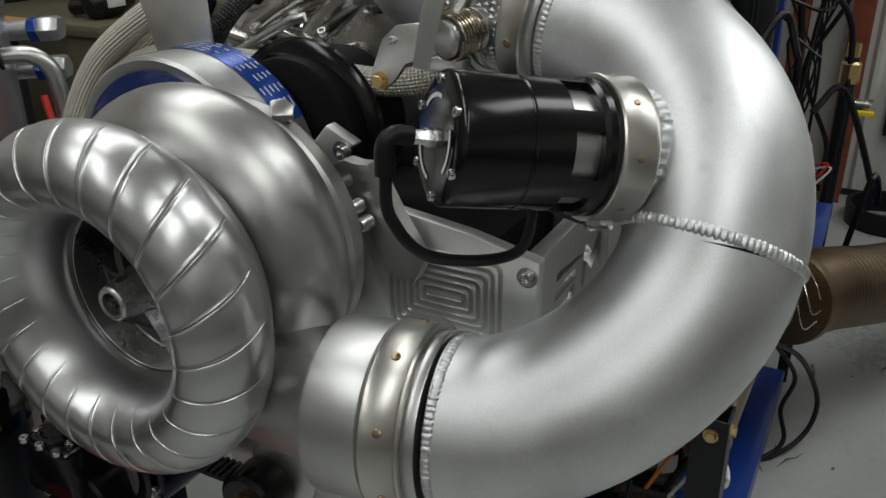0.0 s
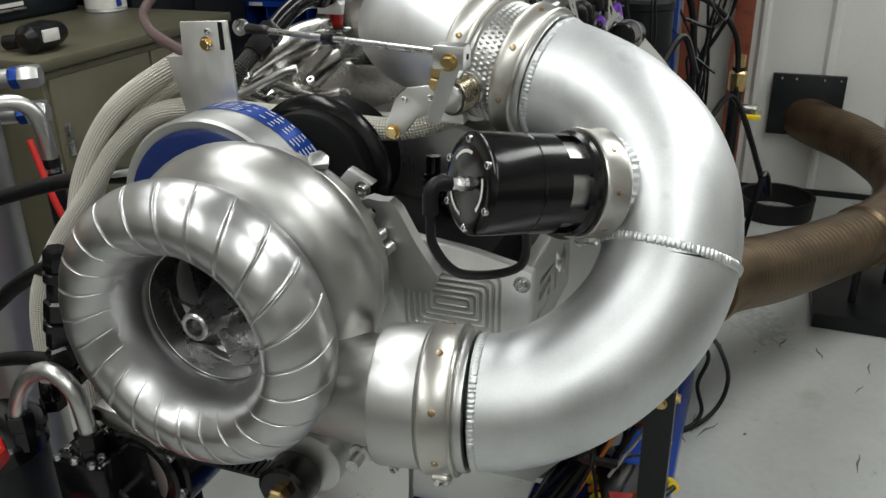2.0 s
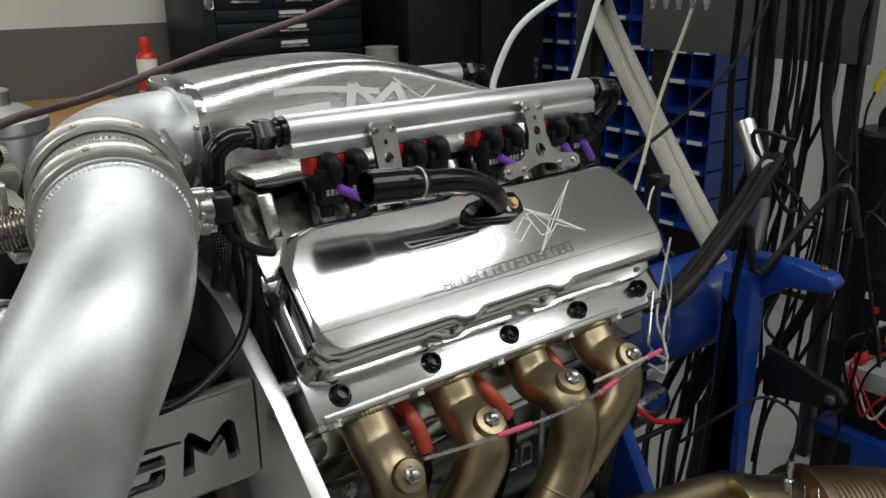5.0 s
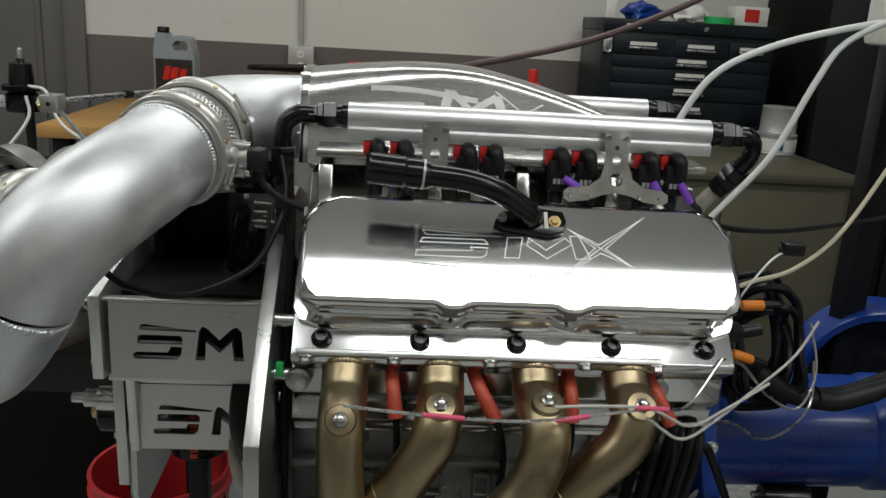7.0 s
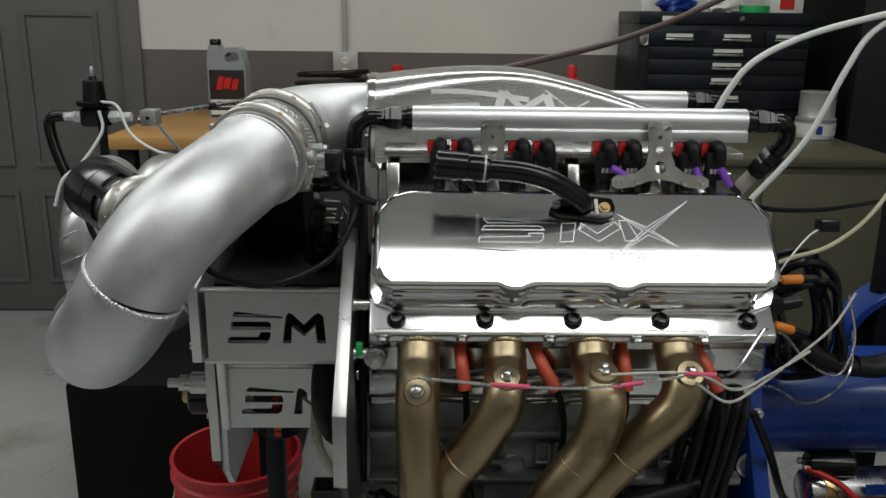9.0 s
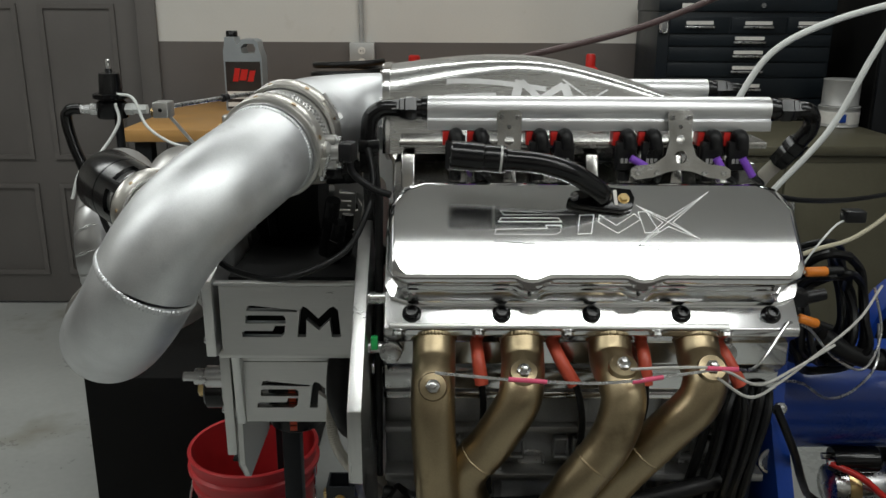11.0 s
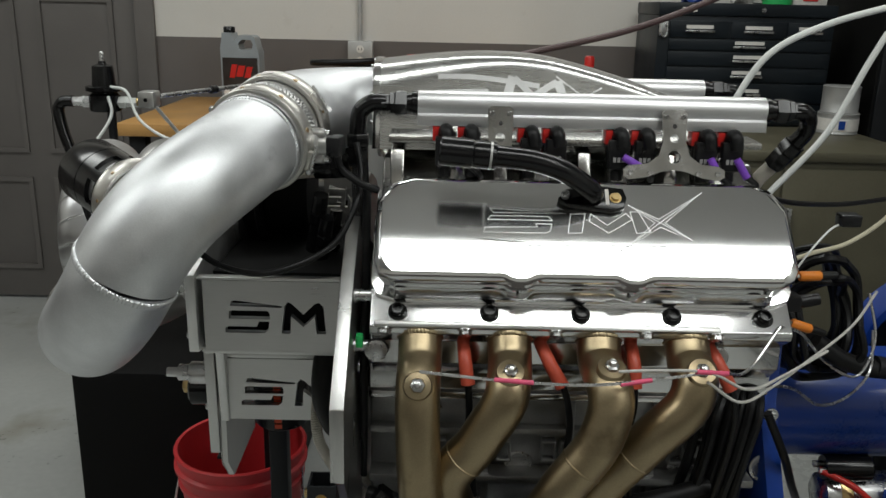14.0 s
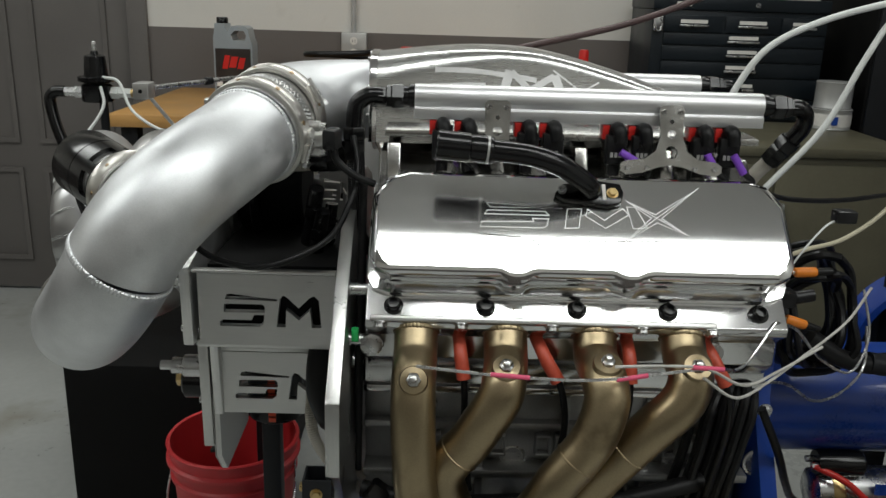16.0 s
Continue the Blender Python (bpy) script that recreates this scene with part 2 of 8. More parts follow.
def prism(outline, axis, lo, hi, bevel=0.0, bm=None, m=None, holes=()):
    """A flat outline pushed through from lo to hi along an axis: 'x' takes (y, z), 'y' takes (x, z), 'z' takes (x, y)."""
    bm = bm or bmesh.new()

    def place(a, b, c):
        return {"x": (c, a, b), "y": (a, c, b), "z": (a, b, c)}[axis]

    loops = [outline, *holes]
    edges, verts = [], []
    for loop in loops:
        ring = [bm.verts.new(place(a, b, lo)) for a, b in loop]
        verts += ring
        edges += [bm.edges.new((ring[i - 1], ring[i])) for i in range(len(ring))]
    faces = [g for g in bmesh.ops.triangle_fill(bm, use_beauty=True, edges=edges)["geom"] if isinstance(g, bmesh.types.BMFace)] if holes else [bm.faces.new(verts)]
    got = bmesh.ops.extrude_face_region(bm, geom=faces)["geom"]
    step = Vector(place(0, 0, hi - lo))
    for v in got:
        if isinstance(v, bmesh.types.BMVert):
            v.co += step
            verts.append(v)
    if bevel:
        bmesh.ops.recalc_face_normals(bm, faces=bm.faces)
        sharp = [e for e in bm.edges if len(e.link_faces) == 2 and e.calc_face_angle(0) > 0.6 and e.verts[0] in set(verts)]
        bmesh.ops.bevel(bm, geom=sharp, offset=bevel, segments=2, affect="EDGES", profile=0.5, clamp_overlap=True)
    if m is not None:
        for v in bm.verts:
            v.co = m @ v.co
    return bm


def glide(points, per=10):
    """A smooth line through the points."""
    p = [Vector(q) for q in points]
    p = [p[0] * 2 - p[1], *p, p[-1] * 2 - p[-2]]
    line = []
    for a, b, c, d in zip(p, p[1:], p[2:], p[3:]):
        for k in range(per):
            t = k / per
            line.append(0.5 * (2 * b + (c - a) * t + (2 * a - 5 * b + 4 * c - d) * t * t + (3 * b - a - 3 * c + d) * t ** 3))
    return line + [p[-2]]


def bezier(a, da, b, db, n=24):
    a, b = Vector(a), Vector(b)
    c, d = a + Vector(da), b - Vector(db)
    return [a * (1 - t) ** 3 + c * 3 * t * (1 - t) ** 2 + d * 3 * t * t * (1 - t) + b * t ** 3 for t in (k / n for k in range(n + 1))]


def sweep(line, radius, n=16, bm=None, caps=True, closed=False):
    """A round bar along a line; radius is a number or a function of the fraction of its length. Writes girth and length as UV."""
    bm = bm or bmesh.new()
    uv = bm.loops.layers.uv.verify()
    line = [Vector(p) for p in line]
    count = len(line)
    ways = []
    for i in range(count):
        a, b = (line[i - 1], line[(i + 1) % count]) if closed else (line[max(i - 1, 0)], line[min(i + 1, count - 1)])
        ways.append((b - a).normalized())
    side = ways[0].orthogonal().normalized()
    rings, at, run = [], [], 0.0
    for i, (p, w) in enumerate(zip(line, ways)):
        side = (side - w * side.dot(w)).normalized()
        up = w.cross(side)
        if i:
            run += (p - line[i - 1]).length
        at.append(run)
        r = radius(i / (count - 1)) if callable(radius) else radius
        rings.append([bm.verts.new(p + (side * math.cos(a) + up * math.sin(a)) * r) for a in (2 * math.pi * k / n for k in range(n))])
    pairs = list(zip(range(count - 1), range(1, count))) + ([(count - 1, 0)] if closed else [])
    for i, j in pairs:
        for k in range(n):
            f = bm.faces.new((rings[i][k], rings[i][(k + 1) % n], rings[j][(k + 1) % n], rings[j][k]))
            for lp, (u, v) in zip(f.loops, ((k / n, at[i]), ((k + 1) / n, at[i]), ((k + 1) / n, at[j]), (k / n, at[j]))):
                lp[uv].uv = (u, v)
    if caps and not closed:
        bm.faces.new(rings[0][::-1])
        bm.faces.new(rings[-1])
    return bm


def revolve(profile, at, way, n=40, bm=None, ripple=None, closed=False):
    """A turned shape: profile rows of (radius, height along way). ripple(angle, row) scales the radius."""
    bm = bm or bmesh.new()
    m = aim(at, way)
    rings = []
    for k in range(n):
        a = 2 * math.pi * k / n
        ring = []
        for i, (r, z) in enumerate(profile):
            s = ripple(a, i) if ripple else 1.0
            ring.append(bm.verts.new(m @ Vector((r * s * math.cos(a), r * s * math.sin(a), z))))
        rings.append(ring)
    rows = len(profile)
    for k in range(n):
        a, b = rings[k], rings[(k + 1) % n]
        for i in range(rows - 1 + (1 if closed else 0)):
            j = (i + 1) % rows
            bm.faces.new((a[i], b[i], b[j], a[j]))
    if not closed:
        for i in (0, rows - 1):
            if profile[i][0] > 1e-4:
                bm.faces.new([r[i] for r in rings])
    bmesh.ops.remove_doubles(bm, verts=bm.verts, dist=1e-6)
    return bm


def weld_bead(at, way, ring, thick=0.004, lumps=70, squash=None):
    """A rippled bead of weld round a pipe."""
    m = aim(at, way)
    n = lumps * 4
    bm = bmesh.new()
    rows = []
    for k in range(n):
        a = 2 * math.pi * k / n
        f = (k % 4) / 4
        t = thick * (0.80 + 0.26 * math.sin(math.pi * f)) * random.uniform(0.90, 1.10)
        row = []
        for j in range(8):
            b = 2 * math.pi * j / 8
            r = ring + t * 0.75 * math.cos(b)
            row.append(bm.verts.new(m @ Vector((r * math.cos(a), r * math.sin(a), 1.25 * t * math.sin(b) + (squash(a) if squash else 0)))))
        rows.append(row)
    for k in range(n):
        for j in range(8):
            bm.faces.new((rows[k][j], rows[k][(j + 1) % 8], rows[(k + 1) % n][(j + 1) % 8], rows[(k + 1) % n][j]))
    return bm


def make_bolt(r, h, mat, kind="socket"):
    bm = bmesh.new()
    n = 6 if kind == "hex" else 20
    z0 = 0.0
    if kind == "hex":
        revolve([(0, 0), (r * 1.45, 0), (r * 1.45, h * 0.2), (0, h * 0.2)], (0, 0, 0), (0, 0, 1), 20, bm)
        revolve([(r * 1.12, h * 0.2), (r * 1.12, h * 0.92), (r * 0.98, h), (0, h)], (0, 0, 0), (0, 0, 1), 6, bm)
    else:
        revolve([(r, 0), (r, h * 0.86), (r * 0.9, h), (r * 0.58, h), (r * 0.55, h * 0.45), (0, h * 0.45)], (0, 0, 0), (0, 0, 1), n, bm)
    return finish(bm, "bolt", mat, crease=30)


BOLT_STEEL = make_bolt(0.006, 0.007, STEEL)
BOLT_BLACK = make_bolt(0.0085, 0.010, ANODIZED)
BOLT_SMALL = make_bolt(0.0035, 0.004, STEEL)
BOLT_HEX = make_bolt(0.008, 0.008, STEEL, "hex")
BOLT_GOLD = make_bolt(0.0058, 0.006, BRASS, "hex")


def bolt(parent, at, way, mesh=BOLT_STEEL, label=""):
    return part("bolt", mesh, None, parent, label, aim(at, way))


def hose(name, points, radius, mat, label, category="hose", n=12, per=8, ends=None):
    """A hose or cable as one thing, with screwed end sleeves where ends gives their material."""
    line = glide(points, per)
    if ends is None:
        return single(name, sweep(line, radius, n), mat, label, category)
    ob = thing(name, points[0], label, category)
    part("sleeve", sweep(line, radius, n), mat, ob)
    for p, q in ((line[0], line[1]), (line[-1], line[-2])):
        w = (q - p).normalized()
        part("end_fitting", fitting_shape(p, w, radius), ends, ob)
    return ob


def fitting_shape(at, way, r):
    bm = revolve([(r * 0.9, -0.004), (r * 1.45, 0), (r * 1.45, r * 1.3), (r * 1.25, r * 1.4)], at, way, 6)
    return revolve([(r * 1.25, r * 1.4), (r * 1.3, r * 1.6), (r * 1.22, r * 3.4), (r * 1.05, r * 3.6)], at, way, 20, bm)


# ---- room ----
WEST, EAST, SOUTH, NORTH = -4.2, 2.95, -3.4, 2.6
single("floor", block((WEST - 0.2, SOUTH - 0.2, -0.15), (EAST + 0.2, NORTH + 0.2, 0.0)), FLOOR_PAINT, "pale grey epoxy workshop floor with scuffs", "floor", "structure")
single("ceiling", block((WEST - 0.2, SOUTH - 0.2, CEILING), (EAST + 0.2, NORTH + 0.2, CEILING + 0.15)), CEILING_PAINT, "plain grey workshop ceiling", "ceiling", "structure")
for row in LAMP_ROWS:
    x, y, length, width = row
    lamp = thing("ceiling_lamp", (x, y, CEILING), "long white fluorescent ceiling lamp housing", "lamp", "ceiling lamps")
    part("housing", prism([(y - width / 2 - 0.04, CEILING), (y - width / 2, CEILING - 0.07), (y + width / 2, CEILING - 0.07), (y + width / 2 + 0.04, CEILING)],
                          "x", x - length / 2 - 0.03, x + length / 2 + 0.03), LAMP_GLASS, lamp)

WAIN = 1.295
DOOR_L, DOOR_R, DOOR_TOP = -2.62, -1.60, 2.05
wall = tagged(new("wall_north"), "white wall with a grey-brown painted lower half", "wall", "", "structure")
bm = block((WEST, NORTH, 0), (DOOR_L - 0.09, NORTH + 0.15, WAIN))
block((DOOR_R + 0.09, NORTH, 0), (EAST, NORTH + 0.15, WAIN), bm=bm)
part("lower_paint", bm, GREY_WALL, wall, "grey-brown painted lower wall")
bm = block((WEST, NORTH, WAIN), (DOOR_L - 0.09, NORTH + 0.15, CEILING))
block((DOOR_R + 0.09, NORTH, WAIN), (EAST, NORTH + 0.15, CEILING), bm=bm)
block((DOOR_L - 0.09, NORTH, DOOR_TOP + 0.09), (DOOR_R + 0.09, NORTH + 0.15, CEILING), bm=bm)
part("upper_paint", bm, WHITE_WALL, wall, "white painted upper wall")

door = tagged(new("door_1"), "grey painted panel door, closed", "door", "", "structure")
bm = block((DOOR_L - 0.09, NORTH - 0.02, 0), (DOOR_L, NORTH + 0.13, DOOR_TOP + 0.09), 0.006)
block((DOOR_R, NORTH - 0.02, 0), (DOOR_R + 0.09, NORTH + 0.13, DOOR_TOP + 0.09), 0.006, bm=bm)
block((DOOR_L, NORTH - 0.02, DOOR_TOP), (DOOR_R, NORTH + 0.13, DOOR_TOP + 0.09), 0.006, bm=bm)
part("door_frame", bm, DOOR_PAINT, door)
part("door_leaf", block((DOOR_L + 0.004, NORTH + 0.03, 0.012), (DOOR_R - 0.004, NORTH + 0.07, DOOR_TOP - 0.004), 0.003), DOOR_PAINT, door)
for x0, x1 in ((-2.51, -2.16), (-2.06, -1.71)):
    for z0, z1 in ((0.16, 0.62), (0.74, 1.46), (1.56, 1.92)):
        bm = prism([(x0, z0), (x1, z0), (x1, z1), (x0, z1)], "y", NORTH + 0.018, NORTH + 0.0295, holes=[[(x0 + 0.022, z0 + 0.022), (x1 - 0.022, z0 + 0.022), (x1 - 0.022, z1 - 0.022), (x0 + 0.022, z1 - 0.022)]])
        part("panel_moulding", bm, DOOR_PAINT, door)
for z in (0.25, 1.2, 1.85):
    part("hinge", revolve([(0.007, -0.05), (0.007, 0.05)], (DOOR_R - 0.001, NORTH + 0.02, z), (0, 0, 1), 12), STEEL, door)

# unseen walls added to close the room; dark lower halves dim the pipe's reflections
for name, x0, x1, y0, y1 in (("unseen_wall_west", WEST - 0.15, WEST, SOUTH, NORTH), ("unseen_wall_south", WEST, EAST, SOUTH - 0.15, SOUTH)):
    unseen_wall = tagged(new(name), "white wall with a grey-brown painted lower half", "wall", "", "structure")
    part("lower_paint", block((x0, y0, 0), (x1, y1, WAIN)), GREY_WALL, unseen_wall, "grey-brown painted lower wall")
    part("upper_paint", block((x0, y0, WAIN), (x1, y1, CEILING)), WHITE_WALL, unseen_wall, "white painted upper wall")

# sheet-metal wall with upright ribs
east = tagged(new("wall_east"), "white ribbed sheet-metal wall", "wall", "", "structure")
outline, y = [(EAST + 0.12, SOUTH), ], SOUTH
while y < NORTH - 0.3:
    for dy, dx in ((0.0, 0.0), (0.205, 0.0), (0.222, 0.022), (0.240, 0.022), (0.257, 0.0)):
        outline.append((EAST - dx, y + dy))
    y += 0.305
outline += [(EAST, NORTH), (EAST + 0.12, NORTH)]
part("sheet", prism(outline, "z", 0, CEILING), SHEET_WALL, east)
part("skirting", block((EAST - 0.03, SOUTH, 0), (EAST - 0.023, NORTH, 0.03)), DARK_METAL, east)
for y, w in ((-0.335, 0.042), (-0.095, 0.03)):
    col = thing("steel_column", (2.86, y, 0), "red oxide painted steel column at the wall", "column", "steel columns", "structure")
    part("web", block((2.80, y - w * 0.3, 0), (2.92, y + w * 0.3, CEILING), 0.002), RUST, col)
    for x in (2.795, 2.925):
        part("flange", block((x - 0.006, y - w, 0), (x + 0.006, y + w, CEILING), 0.002), RUST, col)

# scuffs on the floor
random.seed(4)
marks = thing("floor_scuffs", (1.4, -0.9, 0.0), "short black tyre scuffs on the floor", "scuff", "", "stuff")
bm = bmesh.new()
for _ in range(46):
    x, y, a, l, w = random.uniform(0.7, 2.6), random.uniform(-1.6, -0.3), random.uniform(-0.7, 0.5), random.uniform(0.008, 0.10), random.uniform(0.0012, 0.0050)
    pts = []
    for k in range(5):
        f = k / 4 - 0.5
        pts.append((x + f * l * math.cos(a) + random.uniform(-1, 1) * w, y + f * l * math.sin(a) + random.uniform(-1, 1) * w))
    sway = Vector((-math.sin(a), math.cos(a)))
    top = [bm.verts.new((px + sway.x * w * (1 - abs(i - 2) / 2.4), py + sway.y * w * (1 - abs(i - 2) / 2.4), 0.0015)) for i, (px, py) in enumerate(pts)]
    low = [bm.verts.new((px - sway.x * w * (1 - abs(i - 2) / 2.4), py - sway.y * w * (1 - abs(i - 2) / 2.4), 0.0015)) for i, (px, py) in enumerate(pts)]
    bm.faces.new(low + top[::-1])
part("scuff", bm, MARK, marks)

# ---- charge pipe ----
R = 0.0657
P0, D0 = Vector((-0.6940, -0.2337, 1.0070)), Vector((0.132, -0.991, 0.031)).normalized()
P1, D1 = Vector((-0.5815, -0.3892, 1.1368)), Vector((0.445, -0.020, 0.895)).normalized()
SEAM = Vector((0.5643, -0.0955, 0.8200)).normalized()  # the mitred joint lies aslant
P2, D2 = Vector((-0.4539, -0.2362, 1.2706)), Vector((0.2296, 0.9524, 0.2003)).normalized()
K1, K2 = 0.0782, 0.0947
LOW, HIGH = bezier(P0, D0 * K1, P1, D1 * K1), bezier(P1, D1 * K2, P2, D2 * K2)
pipe = thing("charge_pipe", P1, "large bare aluminium charge pipe, two welded bends", "pipe")
part("lower_bend", sweep(LOW, R, 56, caps=False), TUBE_ALU, pipe)
part("upper_bend", sweep(HIGH, R, 56, caps=False), TUBE_ALU, pipe)
part("weld_seam", weld_bead(P1, SEAM, R, 0.0036, 92), TUBE_ALU, pipe, "rippled weld bead")
part("weld_seam", weld_bead(P0 + D0 * 0.004, D0, R, 0.0030, 92), TUBE_ALU, pipe, "rippled weld bead")
part("weld_seam", weld_bead(P2 - D2 * 0.004, D2, R, 0.0030, 92), TUBE_ALU, pipe, "rippled weld bead")


def ring_flange(at, way, lo, hi, r0, r1, name, mat, parent, label=""):
    return part(name, revolve([(r0, lo), (r1, lo), (r1 + 0.0005, lo + 0.001), (r1 + 0.0005, hi - 0.001), (r1, hi), (r0, hi)], at, way, 64, closed=True), mat, parent, label)


def band_clamp(at, way, width, turn, label):
    """Two-part coupling clamp: a broad band with rolled rims, rivets and a latch."""
    ob = thing("band_clamp", at, label, "clamp", "coupling clamps")
    r = R + 0.007
    w = width / 2
    part("band", revolve([(r - 0.004, -w), (r + 0.001, -w), (r + 0.002, -w + 0.002), (r + 0.0005, -w + 0.005), (r + 0.0005, w - 0.005), (r + 0.002, w - 0.002), (r + 0.001, w), (r - 0.004, w)], at, way, 72, closed=True), STAINLESS, ob)
    m = aim(at, way) @ pose(0, 0, 0, 0, 0, turn)
    for k in range(8):
        a = radians(k * 45 + 12)
        p = m @ Vector(((r + 0.0005) * math.cos(a), (r + 0.0005) * math.sin(a), 0))
        out = (m.to_3x3() @ Vector((math.cos(a), math.sin(a), 0)))
        part("rivet", revolve([(0.0036, 0), (0.0034, 0.0010), (0.0020, 0.0015), (0, 0.0015)], p, out, 14), RIVET, ob)
    lm = m @ Matrix.Translation((r, 0, 0))
    part("latch", block((-0.001, -0.014, -0.008), (0.006, 0.014, 0.008), 0.002, m=lm), STAINLESS, ob)
    part("latch_screw", revolve([(0.0028, -0.022), (0.0028, 0.020)], lm @ Vector((0.007, 0, 0)), (lm.to_3x3() @ Vector((0, 1, 0))), 12), STEEL, ob)
    part("latch_nut", revolve([(0.0058, 0), (0.0058, 0.007)], lm @ Vector((0.007, 0.014, 0)), (lm.to_3x3() @ Vector((0, 1, 0))), 6), STEEL, ob)
    return ob


ring_flange(P0, -D0, 0.004, 0.014, R - 0.008, R + 0.003, "flange", SPUN_ALU, pipe)
ring_flange(P2, D2, 0.002, 0.012, R - 0.008, R + 0.003, "flange", SPUN_ALU, pipe)
part("joint_sleeve", revolve([(R - 0.008, 0.012), (R + 0.0025, 0.012), (R + 0.0025, 0.050), (R - 0.008, 0.050)], P0, -D0, 64, closed=True), TUBE_ALU, pipe)
band_clamp(P0 - D0 * 0.030, D0, 0.032, 235, "stainless band clamp on the lower pipe end")
band_clamp(P2 + D2 * 0.022, D2, 0.026, 200, "stainless band clamp on the throttle body")

# ---- throttle body ----
SPRING = material("bronze_spring", (0.42, 0.37, 0.29), 0.32, 1.0)
throttle = thing("throttle_valve", P2 + D2 * 0.05, "cast throttle valve with diamond knurled ring", "throttle valve")
part("bore", revolve([(R - 0.006, 0.030), (R + 0.002, 0.030), (R + 0.002, 0.036), (R - 0.001, 0.038), (R - 0.001, 0.066), (R + 0.002, 0.068), (R + 0.002, 0.074), (R - 0.006, 0.074)], P2, D2, 72, closed=True), CAST_ALU, throttle)
bm = bmesh.new()
tm = aim(P2, D2)
for i in range(4):
    for k in range(70):
        a = 2 * math.pi * (k + 0.5 * (i % 2)) / 70
        c = Vector((math.cos(a), math.sin(a), 0))
        t = Vector((-math.sin(a), math.cos(a), 0))
        mid = c * (R - 0.001) + Vector((0, 0, 0.041 + 0.0072 * i))
        base = [mid + t * 0.0026, mid + Vector((0, 0, 0.0036)), mid - t * 0.0026, mid - Vector((0, 0, 0.0036))]
        vs = [bm.verts.new(tm @ q) for q in base]
        tip = bm.verts.new(tm @ (mid + c * 0.0026))
        for q in range(4):
            bm.faces.new((vs[q], vs[(q + 1) % 4], tip))
tagged(part("knurling", bm, SPUN_ALU, throttle, "diamond knurled grip"), kind="stuff")
PE = P2 + D2 * 0.104
band_clamp(P2 + D2 * 0.086, D2, 0.026, 150, "stainless band clamp on the plenum elbow")
# spindle housing and lever on the near side
SP = P2 + D2 * 0.052 + Vector((-0.055, 0.026, -0.014))
SW = Vector((-0.95, 0.25, -0.1)).normalized()
part("spindle_boss", revolve([(0.019, -0.012), (0.019, 0.010), (0.016, 0.012), (0.016, 0.046), (0.013, 0.048)], SP, SW, 28), CAST_ALU, throttle)
part("return_spring", sweep([SP + SW * (0.013 + 0.030 * k / 130) + (aim((0, 0, 0), SW) @ Vector((math.cos(k / 130 * 16 * math.pi), math.sin(k / 130 * 16 * math.pi), 0))) * 0.0185 for k in range(131)], 0.0014, 6), SPRING, throttle)
LX = -0.532
part("lever", prism([(-0.078, 1.218), (-0.074, 1.228), (-0.086, 1.257), (-0.100, 1.270), (-0.124, 1.274), (-0.142, 1.262), (-0.138, 1.248), (-0.110, 1.238), (-0.096, 1.220), (-0.086, 1.213)], "x", LX - 0.006, LX, 0.001), SATIN, throttle, "flat machined throttle lever")
part("lever_link", prism([(-0.128, 1.258), (-0.122, 1.272), (-0.146, 1.296), (-0.154, 1.312), (-0.166, 1.310), (-0.164, 1.292), (-0.144, 1.262)], "x", LX + 0.0005, LX + 0.006, 0.001), SATIN, throttle)
part("spindle", sweep([(LX, -0.132, 1.262), SP + SW * 0.03], 0.0115, 20), CAST_ALU, throttle)
part("stop_arm", block((LX + 0.004, -0.160, 1.232), (LX + 0.020, -0.128, 1.244), 0.002), SATIN, throttle)
for y, z in ((-0.098, 1.258), (-0.128, 1.262), (-0.150, 1.290)):
    bolt(throttle, (LX - 0.006, y, z), (-1, 0, 0), BOLT_SMALL)
for y, z in ((-0.083, 1.221), (-0.134, 1.277), (-0.136, 1.290)):
    part("gold_screw", BOLT_GOLD, None, throttle, "gold zinc hex screw", aim((LX - 0.006, y, z), (-1, 0, 0)))

TS = Vector((-0.372, -0.212, 1.268))
part("sensor_boss", revolve([(0.020, -0.030), (0.020, 0.004), (0.015, 0.008), (0.015, 0.020)], TS, (0.96, -0.22, 0.0), 24), CAST_ALU, throttle)
for dz in (0.016, -0.018):
    part("sensor_lug", revolve([(0.008, -0.016), (0.008, 0.012), (0.006, 0.014)], TS + Vector((0.0, -0.004, dz)), (0.96, -0.22, 0.0), 16), CAST_ALU, throttle)
    bolt(throttle, TS + Vector((0.013, -0.007, dz)), (0.96, -0.22, 0.0), BOLT_STEEL)
part("position_sensor", block((-0.016, -0.014, 0.0), (0.016, 0.014, 0.020), 0.004, m=aim(TS + Vector((0.018, -0.004, 0.0)), (0.96, -0.22, 0.0))), PLASTIC, throttle, "black throttle position sensor")
part("sensor_lead", sweep(glide([TS + Vector((0.030, -0.006, -0.006)), TS + Vector((0.034, -0.006, -0.030)), TS + Vector((0.060, -0.004, -0.052)), TS + Vector((0.086, 0.004, -0.064))], 6), 0.0052, 10), CABLE, throttle)

